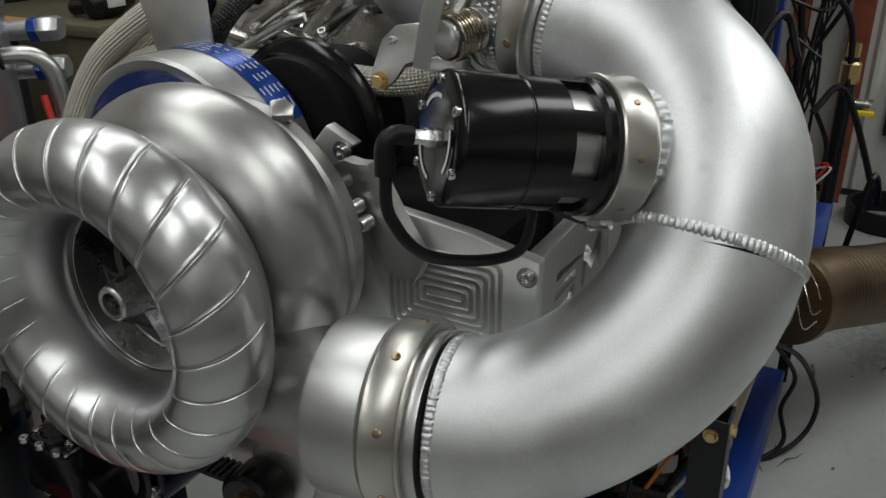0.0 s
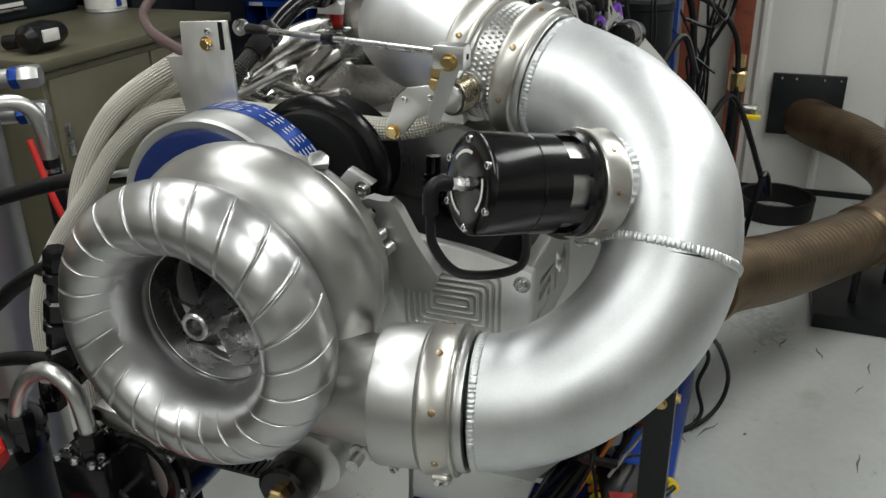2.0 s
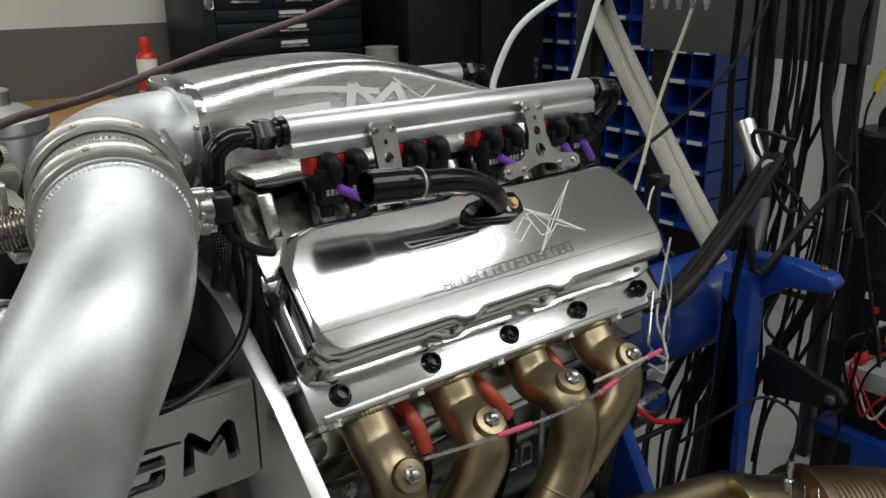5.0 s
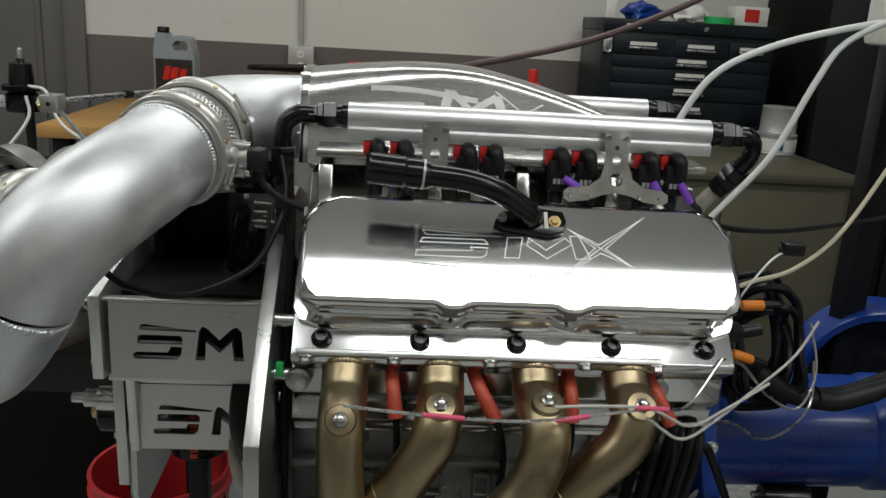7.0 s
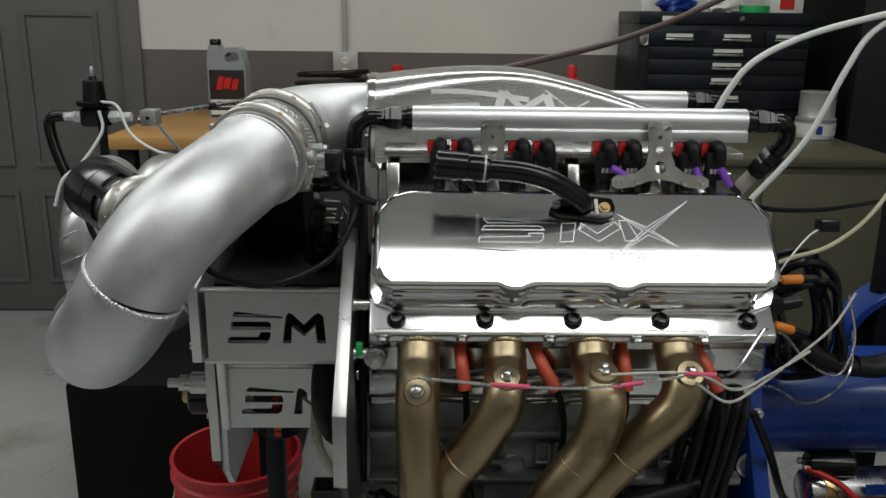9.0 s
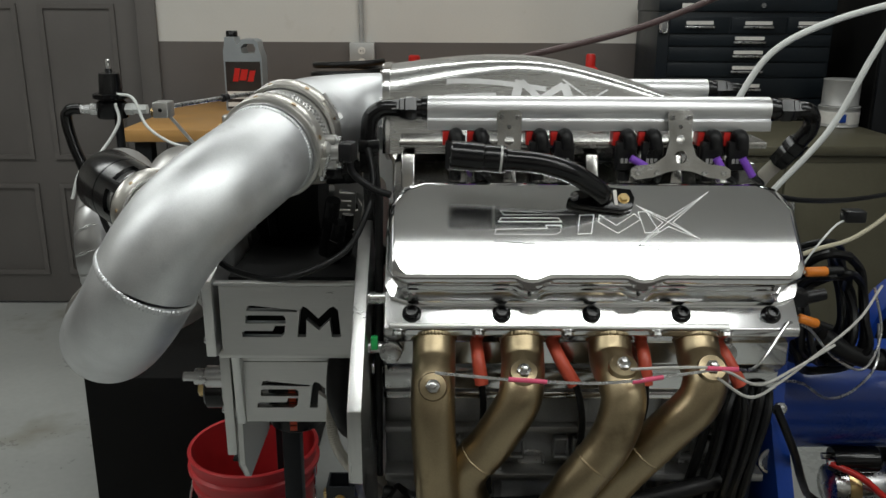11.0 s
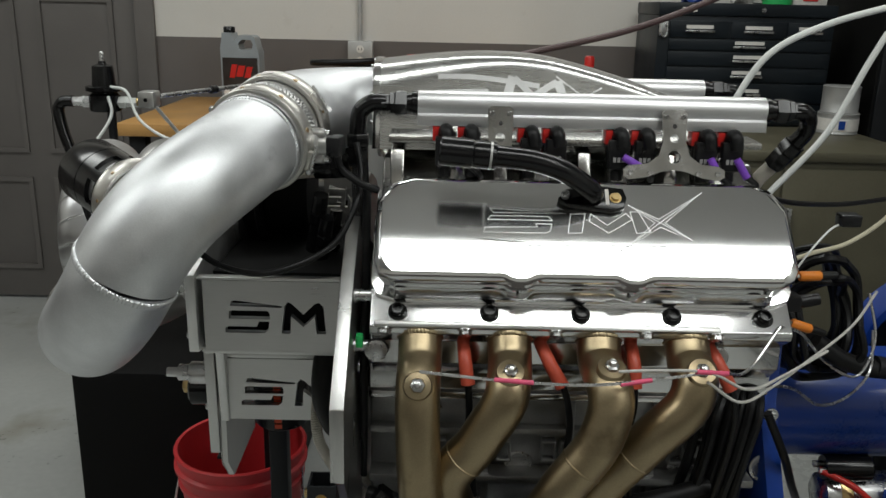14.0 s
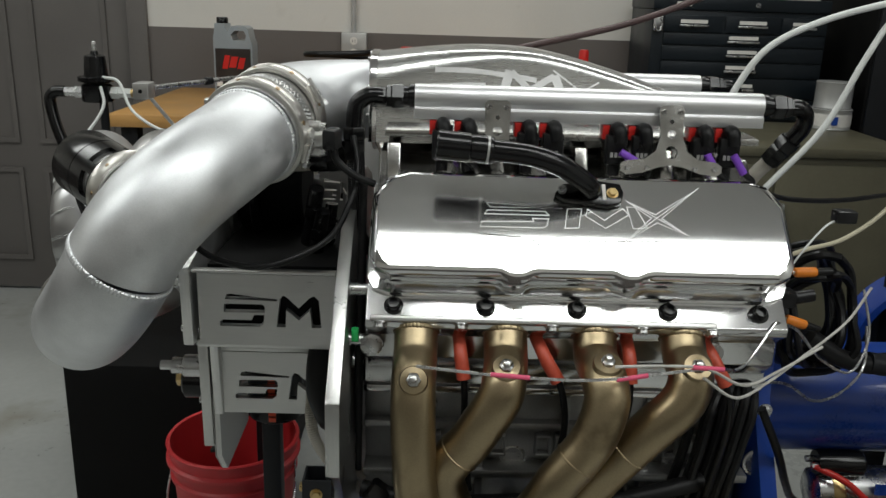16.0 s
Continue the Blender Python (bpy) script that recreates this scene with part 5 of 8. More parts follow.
# blue data plate wrapped on the case
bm = bmesh.new()
rows = []
for k in range(19):
    a = radians(74 + 76 * k / 18)
    rows.append([bm.verts.new((x, GC.y + 0.1216 * math.cos(a + math.pi * 0.0) * 1.0, GC.z + 0.1216 * math.sin(a))) for x in (-0.571, -0.536)])
for a, b in zip(rows, rows[1:]):
    bm.faces.new((a[0], a[1], b[1], b[0]))
labelp = part("data_plate", bm, BLUE_FOIL, blower, "blue foil data plate with plain white bars")
bm = bmesh.new()
random.seed(3)
for k in range(5):
    for j in range(9):
        if random.random() < 0.25:
            continue
        a0 = radians(80 + 7.4 * j)
        a1 = a0 + radians(random.uniform(2.5, 5.6))
        x0 = -0.567 + 0.0066 * k
        vs = [bm.verts.new((x, GC.y + 0.1221 * math.cos(a), GC.z + 0.1221 * math.sin(a))) for x, a in ((x0, a0), (x0 + 0.0016, a0), (x0 + 0.0016, a1), (x0, a1))]
        bm.faces.new(vs)
part("plain_bars", bm, PAPER, labelp)
# impeller
HUB = Vector((-0.690, SC.y + 0.002, SC.z - 0.003))
prof = [(0.040, -0.022), (0.0385, -0.014), (0.034, 0.000), (0.0290, 0.014), (0.0250, 0.028), (0.0215, 0.042), (0.0182, 0.056), (0.0158, 0.070), (0.0148, 0.077), (0.0130, 0.0785), (0.0098, 0.0780), (0.0090, 0.055), (0, 0.050)]
part("impeller_hub", revolve(prof, HUB, AX, 40), STEEL, blower, "turned impeller nose")
part("shroud", revolve([(0.0715, -0.030), (0.0725, 0.051), (0.0735, 0.051), (0.0735, -0.030)], HUB, AX, 56, closed=True), SHADE_ALU, blower)
for k in range(7):
    bm = bmesh.new()
    rows = []
    for i in range(11):
        f = i / 10
        row = []
        for j in range(6):
            g = j / 5
            r = 0.016 + 0.022 * (1 - f) * (1 - g) + (0.0705 - 0.016) * g
            turn = 2 * math.pi * k / 7 + 0.95 * f + 0.12 * g
            h = -0.014 + (0.066 - 0.020 * g) * f
            row.append(bm.verts.new((HUB.x - h, HUB.y + r * math.cos(turn), HUB.z + r * math.sin(turn))))
        rows.append(row)
    for a, b in zip(rows, rows[1:]):
        for j in range(5):
            bm.faces.new((a[j], a[j + 1], b[j + 1], b[j]))
    bmesh.ops.solidify(bm, geom=bm.faces[:], thickness=0.0014)
    part("impeller_blade", bm, STEEL, blower)
# raised outlet bars instead of cast writing
for k in range(6):
    p = SC + Vector((-0.048, -0.115 - 0.007 * k, -0.085))
    part("cast_bar", block((-0.002, -0.002, -0.008), (0.002, 0.002, 0.008), 0.0008, m=Matrix.Translation(p)), CAST_ALU, blower)

# bright idler ear between the scroll and the drive bracket
ear_arm = thing("idler_ear", (-0.575, -0.07, 1.15), "bright machined aluminium idler arm with a drilled eye", "arm")
eye = [(-0.074 + 0.0065 * math.cos(q), 1.143 + 0.0065 * math.sin(q)) for q in (2 * math.pi * k / 16 for k in range(16))]
part("arm", prism([(-0.058, 1.146), (-0.061, 1.155), (-0.072, 1.160), (-0.084, 1.158), (-0.096, 1.159), (-0.106, 1.151), (-0.114, 1.136), (-0.126, 1.114), (-0.142, 1.090), (-0.150, 1.078), (-0.140, 1.056), (-0.112, 1.058), (-0.100, 1.082), (-0.092, 1.104), (-0.080, 1.122), (-0.064, 1.132)], "x", -0.586, -0.570, 0.0, holes=[eye]), SATIN, ear_arm)
for y, z in ((-0.088, 1.122), (-0.097, 1.108)):
    part("stud", revolve([(0.007, 0), (0.007, 0.010), (0.0055, 0.014), (0, 0.014)], (-0.588, y, z), (-1, 0.1, 0), 14), STEEL, ear_arm)

pulley = thing("drive_pulley", (-0.50, 0.06, 1.09), "large matt black drive pulley guard behind the supercharger", "pulley")
PC = Vector((-0.524, 0.036, 1.150))
part("disc", revolve([(0, 0.0), (0.072, 0.0), (0.077, -0.003), (0.078, -0.008), (0.078, -0.024)], PC, AX, 80), BLACK_AND_SHADE, pulley, "matt black pulley face")
part("rim", revolve([(0.078, -0.022), (0.088, -0.024), (0.0925, -0.028), (0.0930, -0.034), (0.089, -0.040), (0.078, -0.042)], PC, AX, 80, closed=True), ANODIZED, pulley, "rolled black rim")
part("drum", revolve([(0.076, -0.040), (0.074, -0.044), (0.074, -0.104), (0.070, -0.108), (0, -0.108)], PC, AX, 72), BLACK_AND_SHADE, pulley)

# ---- blow-off valve ----
BV = Vector((-0.687, -0.219, 1.227))
BE = Vector((-0.537, -0.360, 1.192))
BW = (BE - BV).normalized()
LEN = (BE - BV).length
bov = thing("blow_off_valve", BV, "black anodized blow-off valve on a welded stub", "blow-off valve")
RB = 0.0465
part("cap", revolve([(0, 0), (0.034, 0.0), (0.040, 0.001), (RB - 0.001, 0.004), (RB, 0.006), (RB, 0.052), (RB - 0.0008, 0.053), (RB - 0.0008, 0.054), (RB, 0.055), (RB, 0.082), (0.036, 0.082)], BV, BW, 72), ANODIZED, bov)
bm_ = aim(BV, BW)
for k in range(6):
    a0 = radians(60 * k + 14)
    bm = bmesh.new()
    vs0 = []
    for i in range(6):
        a = a0 + radians(19) * i / 5
        vs0.append([bm.verts.new(bm_ @ Vector((r * math.cos(a), r * math.sin(a), z))) for r, z in ((0.038, 0.082), (RB, 0.082), (RB, 0.104), (0.038, 0.104))])
    for a, b in zip(vs0, vs0[1:]):
        for q in range(4):
            bm.faces.new((a[q], a[(q + 1) % 4], b[(q + 1) % 4], b[q]))
    bm.faces.new(vs0[0])
    bm.faces.new(vs0[-1][::-1])
    part("vent_post", bm, ANODIZED, bov)
part("piston", revolve([(0.0405, 0.080), (0.0405, 0.108)], BV, BW, 48), SPUN_ALU, bov, "bright piston behind the vents")
part("base_ring", revolve([(0.036, 0.104), (RB, 0.104), (RB + 0.003, 0.107), (RB + 0.003, 0.112), (RB - 0.002, 0.114), (0.036, 0.114)], BV, BW, 72, closed=True), ANODIZED, bov)
for k in range(6):
    a = radians(60 * k + 20)
    bolt(bov, bm_ @ Vector((0.0395 * math.cos(a), 0.0395 * math.sin(a), 0.003)), -BW, BOLT_SMALL)
for k in range(3):
    a0 = radians(120 * k + 35)
    bm = bmesh.new()
    rows = []
    for i in range(9):
        a = a0 + radians(62) * i / 8
        rows.append([bm.verts.new(bm_ @ Vector((r * math.cos(a), r * math.sin(a), -0.0006))) for r in (0.0275, 0.0305)])
    for a, b in zip(rows, rows[1:]):
        bm.faces.new((a[0], a[1], b[1], b[0]))
    part("arc_bar", bm, PAPER, bov)
part("side_mark", revolve([(0.0045, 0), (0.0085, 0.0), (0.0085, 0.0006), (0.0045, 0.0006)], bm_ @ Vector((RB * math.cos(radians(-72)), RB * math.sin(radians(-72)), 0.066)), bm_.to_3x3() @ Vector((math.cos(radians(-72)), math.sin(radians(-72)), 0)), 24, closed=True), PAPER, bov)
part("nipple", revolve([(0.0068, 0.0), (0.0068, 0.007), (0.0052, 0.009), (0.0052, 0.022)], BV - BW * 0.0, -BW, 6), STEEL, bov)
part("elbow", sweep(glide([BV - BW * 0.016, BV - BW * 0.028, BV - BW * 0.035 + Vector((0, 0, -0.008)), BV - BW * 0.036 + Vector((0, 0, -0.028))], 6), lambda f: 0.0068 + 0.0004 * f, 16), RUBBER, bov)
hose("vacuum_hose", [BV - BW * 0.036 + Vector((0, 0, -0.026)), BV - BW * 0.034 + Vector((0.002, 0, -0.060)), BV - BW * 0.01 + Vector((0.01, -0.002, -0.092)), BV + BW * 0.06 + Vector((0.03, 0.01, -0.098)), BV + BW * 0.10 + Vector((0.07, 0.05, -0.075))], 0.0045, RUBBER, "black rubber vacuum hose looping under the valve")
band = band_clamp(BV + BW * 0.129, BW, 0.040, 250, "stainless band clamp on the valve stub")
for ch in band.children:
    ch.matrix_basis = Matrix.Translation(BV + BW * 0.129) @ Matrix.Scale(0.71, 4) @ Matrix.Translation(-(BV + BW * 0.129))
    if ch.name.startswith("band"):
        ch.matrix_basis = Matrix.Translation(BV + BW * 0.129) @ Matrix.Diagonal((0.71, 0.71, 0.71, 1)) @ Matrix.Translation(-(BV + BW * 0.129))
part("stub", revolve([(0.041, 0.128), (0.041, 0.186)], BV, BW, 56), TUBE_ALU, bov, "short aluminium stub welded to the pipe")
part("stub_flange", revolve([(0.036, 0.114), (0.047, 0.114), (0.047, 0.143), (0.041, 0.145)], BV, BW, 56), STAINLESS, bov)


def saddle(a):
    """How far along the stub the pipe's wall lies, at the angle a round the stub."""
    d = 0.10
    while d < 0.20:
        p = bm_ @ Vector((0.0425 * math.cos(a), 0.0425 * math.sin(a), d))
        if min((p - q).length for q in HIGH + LOW[12:]) < R + 0.0015:
            break
        d += 0.001
    return d - 0.13


part("stub_weld", weld_bead(BV + BW * 0.13, BW, 0.0430, 0.0062, 38, squash=saddle), TUBE_ALU, bov, "heavy weld bead round the stub")

# ---- supercharger surroundings ----
brk = thing("sensor_bracket", (-0.525, 0.15, 1.25), "bare aluminium sheet bracket standing on the gear case", "bracket")
part("plate", prism([(0.212, 1.284), (0.188, 1.286), (0.186, 1.325), (0.122, 1.329), (0.118, 1.225), (0.135, 1.205), (0.190, 1.205)], "x", -0.528, -0.5245, 0.0008), SHEET, brk)
for y, z in ((0.148, 1.300), (0.148, 1.316)):
    bolt(brk, (-0.528, y, z), (-1, 0, 0), BOLT_SMALL)
part("slot_strip", block((-0.5286, 0.128, 1.296), (-0.5282, 0.134, 1.327)), RUBBER, brk)
bolt(brk, (-0.528, 0.152, 1.302), (-1, 0, 0), BOLT_GOLD)
rod = thing("throttle_rod", (-0.52, 0.0, 1.31), "thin steel throttle linkage rod with ball ends", "linkage rod")
LA, LB = Vector((-0.515, 0.112, 1.320)), Vector((-0.609, -0.166, 1.324))
part("rod", sweep([LA, LB], 0.0034, 12), STEEL, rod)
for f, r, l in ((0.10, 0.0058, 0.020), (0.49, 0.0062, 0.008)):
    part("rod_end", revolve([(r * 0.6, -l), (r, -l * 0.8), (r * 0.9, 0), (r, l * 0.3), (r, l * 0.8), (r * 0.6, l)], LA.lerp(LB, f), LB - LA, 18), PLASTIC, rod)
part("ball_eye", revolve([(0.004, -0.004), (0.009, -0.004), (0.009, 0.004), (0.004, 0.004)], LA, (-1, 0, 0), 20, closed=True), STEEL, rod)
part("sensor_block", block((-0.622, -0.194, 1.311), (-0.600, -0.163, 1.333), 0.0015), SATIN, rod)
part("link_arm", prism([(-0.008, 0.0), (0.008, 0.0), (0.007, 0.092), (-0.007, 0.092)], "y", -0.002, 0.002, 0.0, m=aim((-0.606, -0.178, 1.316), (0.46, 0.42, -0.80)) @ pose(0, 0, 0, 0, 0, 20)), SATIN, rod)
part("block_screw", BOLT_GOLD, None, rod, "", aim((-0.622, -0.180, 1.318), (-1, 0, 0)))
# hole drawn as a thin black disc, its shade put into the colour
part("block_hole_disc", revolve([(0.0028, 0), (0.0028, 0.0006), (0, 0.0006)], (-0.611, -0.194, 1.322), (0, -1, 0), 14), BLACK_AND_SHADE, rod)

for pts, r in (([(-0.500, 0.160, 1.268), (-0.47, 0.21, 1.268), (-0.45, 0.267, 1.252), (-0.45, 0.375, 1.185), (-0.45, 0.45, 1.088), (-0.455, 0.485, 0.985), (-0.46, 0.500, 0.88), (-0.47, 0.51, 0.75), (-0.48, 0.50, 0.60)], 0.0155),
               ([(-0.50, 0.165, 1.255), (-0.44, 0.27, 1.232), (-0.43, 0.375, 1.160), (-0.43, 0.445, 1.07), (-0.44, 0.475, 0.985), (-0.45, 0.49, 0.87), (-0.46, 0.50, 0.72)], 0.013),
               ([(-0.34, -0.13, 1.225), (-0.42, -0.11, 1.212), (-0.46, -0.05, 1.200), (-0.465, 0.06, 1.203), (-0.45, 0.266, 1.198), (-0.45, 0.363, 1.150), (-0.455, 0.440, 1.064), (-0.48, 0.515, 0.960), (-0.50, 0.545, 0.867), (-0.51, 0.55, 0.70)], 0.0140)):
    hose("braided_hose", pts, r, BRAID, "steel braided hose behind the supercharger", n=20, per=10, ends=ANODIZED)
hose("rubber_hose", [(-0.42, 0.80, 0.965), (-0.40, 0.721, 0.993), (-0.40, 0.53, 1.052), (-0.41, 0.377, 1.079), (-0.43, 0.25, 1.09), (-0.44, 0.15, 1.08)], 0.0125, RUBBER, "thick black rubber hose")
hose("clear_hose", [(-0.40, 0.53, 1.045), (-0.41, 0.45, 1.070), (-0.43, 0.33, 1.100), (-0.45, 0.2, 1.115)], 0.0055, WHITE_HOSE, "milky plastic hose beside a rubber hose")
hose("rubber_hose", [(-0.47, 0.80, 0.75), (-0.45, 0.720, 0.813), (-0.46, 0.628, 0.881), (-0.50, 0.50, 0.955), (-0.56, 0.40, 1.01)], 0.013, RUBBER, "thick black rubber hose")
hose("rubber_hose", [(-0.55, 0.80, 0.72), (-0.55, 0.60, 0.80), (-0.57, 0.46, 0.84), (-0.58, 0.40, 0.83)], 0.011, RUBBER, "black rubber hose to the pump")
fit_ = thing("hose_fitting", (-0.58, 0.41, 0.9), "black anodized swivel hose fitting stack", "fitting")
line = [Vector(p) for p in ((-0.575, 0.400, 1.030), (-0.580, 0.410, 0.955), (-0.583, 0.425, 0.880), (-0.58, 0.41, 0.82))]
for a, b, r in zip(line, line[1:], (0.017, 0.019, 0.021)):
    w = (b - a).normalized()
    part("nut", revolve([(r * 0.8, 0), (r, 0.004), (r, 0.030), (r * 0.85, 0.033), (r * 0.85, (b - a).length)], a, w, 6), ANODIZED, fit_)
    part("collar", revolve([(r * 0.9, 0.034), (r * 1.05, 0.036), (r * 1.05, 0.048), (r * 0.9, 0.05)], a, w, 24), ANODIZED, fit_)
hook = thing("coolant_tube", (-0.62, 0.42, 0.75), "bent grey steel coolant tube between pump fittings", "tube")
part("bend", sweep(glide([(-0.62, 0.492, 0.750), (-0.62, 0.488, 0.79), (-0.62, 0.455, 0.842), (-0.62, 0.411, 0.862), (-0.62, 0.376, 0.838), (-0.62, 0.366, 0.79), (-0.62, 0.366, 0.745)], 8), 0.0125, 20), SATIN, hook)
for y in (0.492, 0.366):
    part("nut", revolve([(0.017, 0), (0.020, 0.003), (0.020, 0.024), (0.017, 0.027), (0.017, 0.06)], (-0.62, y, 0.775), (0, 0, -1), 6), ANODIZED, hook)
pump = thing("oil_pump", (-0.56, 0.33, 0.6), "black anodized belt-driven oil pump", "pump")
part("body", revolve([(0.078, 0.02), (0.082, 0.015), (0.082, -0.07), (0.078, -0.075)], (-0.575, 0.31, 0.700), AX, 48), ANODIZED, pump)
part("front_ring", revolve([(0.055, 0.020), (0.070, 0.020), (0.073, 0.028), (0.068, 0.032), (0.052, 0.028)], (-0.575, 0.31, 0.700), AX, 48, closed=True), ANODIZED, pump)
part("front_cap", revolve([(0, 0.024), (0.050, 0.024), (0.052, 0.022), (0.056, 0.018)], (-0.575, 0.31, 0.700), AX, 48), ANODIZED, pump)
for k in range(8):
    a = radians(45 * k + 10)
    bolt(pump, (-0.596, 0.31 + 0.075 * math.cos(a), 0.70 + 0.075 * math.sin(a)), (-1, 0, 0), BOLT_STEEL)
part("port_block", block((-0.645, 0.33, 0.655), (-0.595, 0.42, 0.735), 0.006), ANODIZED, pump)
PB = Vector((-0.610, 0.362, 0.630))
part("lower_body", revolve([(0.050, -0.060), (0.062, -0.056), (0.062, 0.010), (0.058, 0.014), (0.040, 0.015), (0.038, 0.018), (0, 0.018)], PB, AX, 40), ANODIZED, pump)
for k in range(10):
    a = radians(36 * k + 8)
    bolt(pump, (PB.x - 0.014, PB.y + 0.052 * math.cos(a), PB.z + 0.052 * math.sin(a)), AX, BOLT_STEEL)
for k in range(2):
    part("print_bar", block((PB.x - 0.0192, PB.y - 0.022 + 0.006 * k, PB.z - 0.006 - 0.010 * k), (PB.x - 0.0182, PB.y + 0.022 - 0.006 * k, PB.z - 0.001 - 0.010 * k)), PAPER, pump)
for k in range(6):
    bolt(pump, (-0.645 + 0.02 * (k % 2), 0.345 + 0.03 * (k // 2), 0.735 if k % 2 else 0.735), (0, 0, 1), BOLT_STEEL)
part("stand_post", block((-0.56, 0.27, 0.0), (-0.52, 0.31, 0.64), 0.004), DARK_METAL, pump)
ear = thing("tension_arm", (-0.57, 0.30, 0.74), "cast aluminium belt tensioner arm", "tensioner arm")
part("arm", prism([(0.375, 0.79), (0.366, 0.806), (0.30, 0.797), (0.262, 0.775), (0.235, 0.668), (0.252, 0.655), (0.275, 0.67), (0.290, 0.755), (0.355, 0.775)], "x", -0.602, -0.582, 0.003), CAST_ALU, ear)
# drilled eyes are not cut: black discs give their shade
for y, z in ((0.362, 0.790), (0.254, 0.668)):
    part("eye", revolve([(0.009, 0), (0.009, 0.001), (0, 0.001)], (-0.6022, y, z), (-1, 0, 0), 20), BLACK_AND_SHADE, ear)
tank2 = thing("filter_housing", (-0.60, 0.55, 0.6), "dark blue filter housing with red hose fitting", "filter housing")
part("can", revolve([(0.075, 0), (0.08, 0.01), (0.08, 0.24), (0.07, 0.25), (0.045, 0.26)], (-0.62, 0.57, 0.46), (0, 0, 1), 40), DARK_METAL, tank2)
part("lid", revolve([(0.082, 0.235), (0.086, 0.238), (0.086, 0.262), (0.08, 0.268), (0, 0.27)], (-0.62, 0.57, 0.46), (0, 0, 1), 40), ANODIZED, tank2)
part("red_nut", revolve([(0.024, 0), (0.026, 0.003), (0.026, 0.026), (0.022, 0.03)], (-0.66, 0.515, 0.715), (-0.4, -0.2, 1), 6), RED, tank2, "red anodized fitting nut")
part("foot", block((-0.635, 0.555, 0.0), (-0.605, 0.585, 0.46), 0.004), DARK_METAL, tank2)

idler = thing("idler_pulley", (-0.60, 0.04, 0.78), "silver belt idler with black hub and brass nut", "idler pulley")
part("roller", revolve([(0.038, -0.03), (0.042, -0.028), (0.042, 0.012), (0.038, 0.014)], (-0.590, 0.022, 0.795), AX, 40), SPUN_ALU, idler)
part("hub", revolve([(0.033, 0.014), (0.035, 0.018), (0.035, 0.052), (0.030, 0.056), (0.014, 0.056)], (-0.590, 0.040, 0.778), AX, 32), ANODIZED, idler)
part("nut", revolve([(0.014, 0.056), (0.014, 0.068), (0.011, 0.071), (0, 0.071)], (-0.590, 0.040, 0.778), AX, 6), BRASS, idler)
belt = thing("cog_belt", (-0.60, 0.15, 0.75), "black toothed drive belt", "belt")
bm = block((-0.605, 0.03, 0.752), (-0.575, 0.31, 0.757))
for k in range(30):
    y = 0.035 + 0.009 * k
    block((-0.605, y, 0.757), (-0.575, y + 0.005, 0.7605), bm=bm)
part("lower_run", bm, RUBBER, belt)
part("upper_run", block((-0.605, 0.03, 0.632), (-0.575, 0.31, 0.638)), RUBBER, belt)
lower = thing("idler_plate", (-0.56, 0.0, 0.72), "machined aluminium idler plate with drilled holes", "plate")
part("plate", prism([(-0.098, 0.70), (-0.098, 0.81), (-0.06, 0.86), (0.10, 0.86), (0.14, 0.76), (0.12, 0.66), (-0.06, 0.655)], "x", -0.5605, -0.5595 + 0.0, 0.0, holes=[[(-0.022 + 0.011 * math.cos(a), 0.765 + 0.011 * math.sin(a)) for a in (2 * math.pi * k / 18 for k in range(18))]]), PLATE, lower)
part("back_plate", prism([(-0.096, 0.70), (-0.096, 0.779), (0.0, 0.779), (0.12, 0.74), (0.11, 0.66), (-0.06, 0.655)], "x", -0.5590, -0.550, 0.0), PLATE, lower)
bolt(lower, (-0.5605, -0.088, 0.800), (-1, 0, 0), BOLT_STEEL)
part("stay_wire", sweep([(-0.563, -0.085, 0.797), (-0.563, -0.040, 0.760), (-0.563, -0.046, 0.79), (-0.563, -0.043, 0.83)], 0.0016, 6), STEEL, lower)

# upright silver tank
tank = thing("oil_tank", (-0.33, 0.86, 0.0), "tall polished aluminium dry sump tank with hose fittings", "oil tank")
part("shell", revolve([(0.095, 0.0), (0.10, 0.005), (0.10, 1.16), (0.095, 1.165), (0.104, 1.17), (0.104, 1.19), (0.06, 1.215), (0.03, 1.22)], (-0.34, 0.87, 0.03), (0, 0, 1), 56), SPUN_ALU, tank)
part("filler_cap", revolve([(0.035, 0), (0.040, 0.004), (0.040, 0.03), (0.034, 0.034), (0, 0.034)], (-0.34, 0.87, 1.245), (0, 0, 1), 32), SATIN, tank)
FW = Vector((0.45, -0.88, 0.05)).normalized()
for z, d in ((1.150, 0.0), (1.085, 0.0)):
    a = Vector((-0.245, 0.865, z)) 
    part("port", revolve([(0.017, 0), (0.017, 0.06), (0.019, 0.062)], a, FW, 24), SPUN_ALU, tank)
    part("collar_ring", revolve([(0.019, 0.062), (0.021, 0.064), (0.021, 0.076), (0.019, 0.078)], a, FW, 6), BLUE_FOIL, tank, "blue anodized collar")
    part("plug_nut", revolve([(0.021, 0.078), (0.022, 0.080), (0.022, 0.108), (0.018, 0.114), (0, 0.114)], a, FW, 6), SATIN, tank)
part("elbow_tube", sweep(glide([(-0.30, 0.79, 1.125), (-0.27, 0.755, 1.125), (-0.25, 0.735, 1.10), (-0.245, 0.73, 1.05), (-0.245, 0.73, 1.01)], 8), 0.014, 20), SATIN, tank)
part("tube_nut", revolve([(0.022, 0), (0.022, 0.026)], (-0.315, 0.80, 1.125), (0.4, -0.5, 0), 6), ANODIZED, tank)
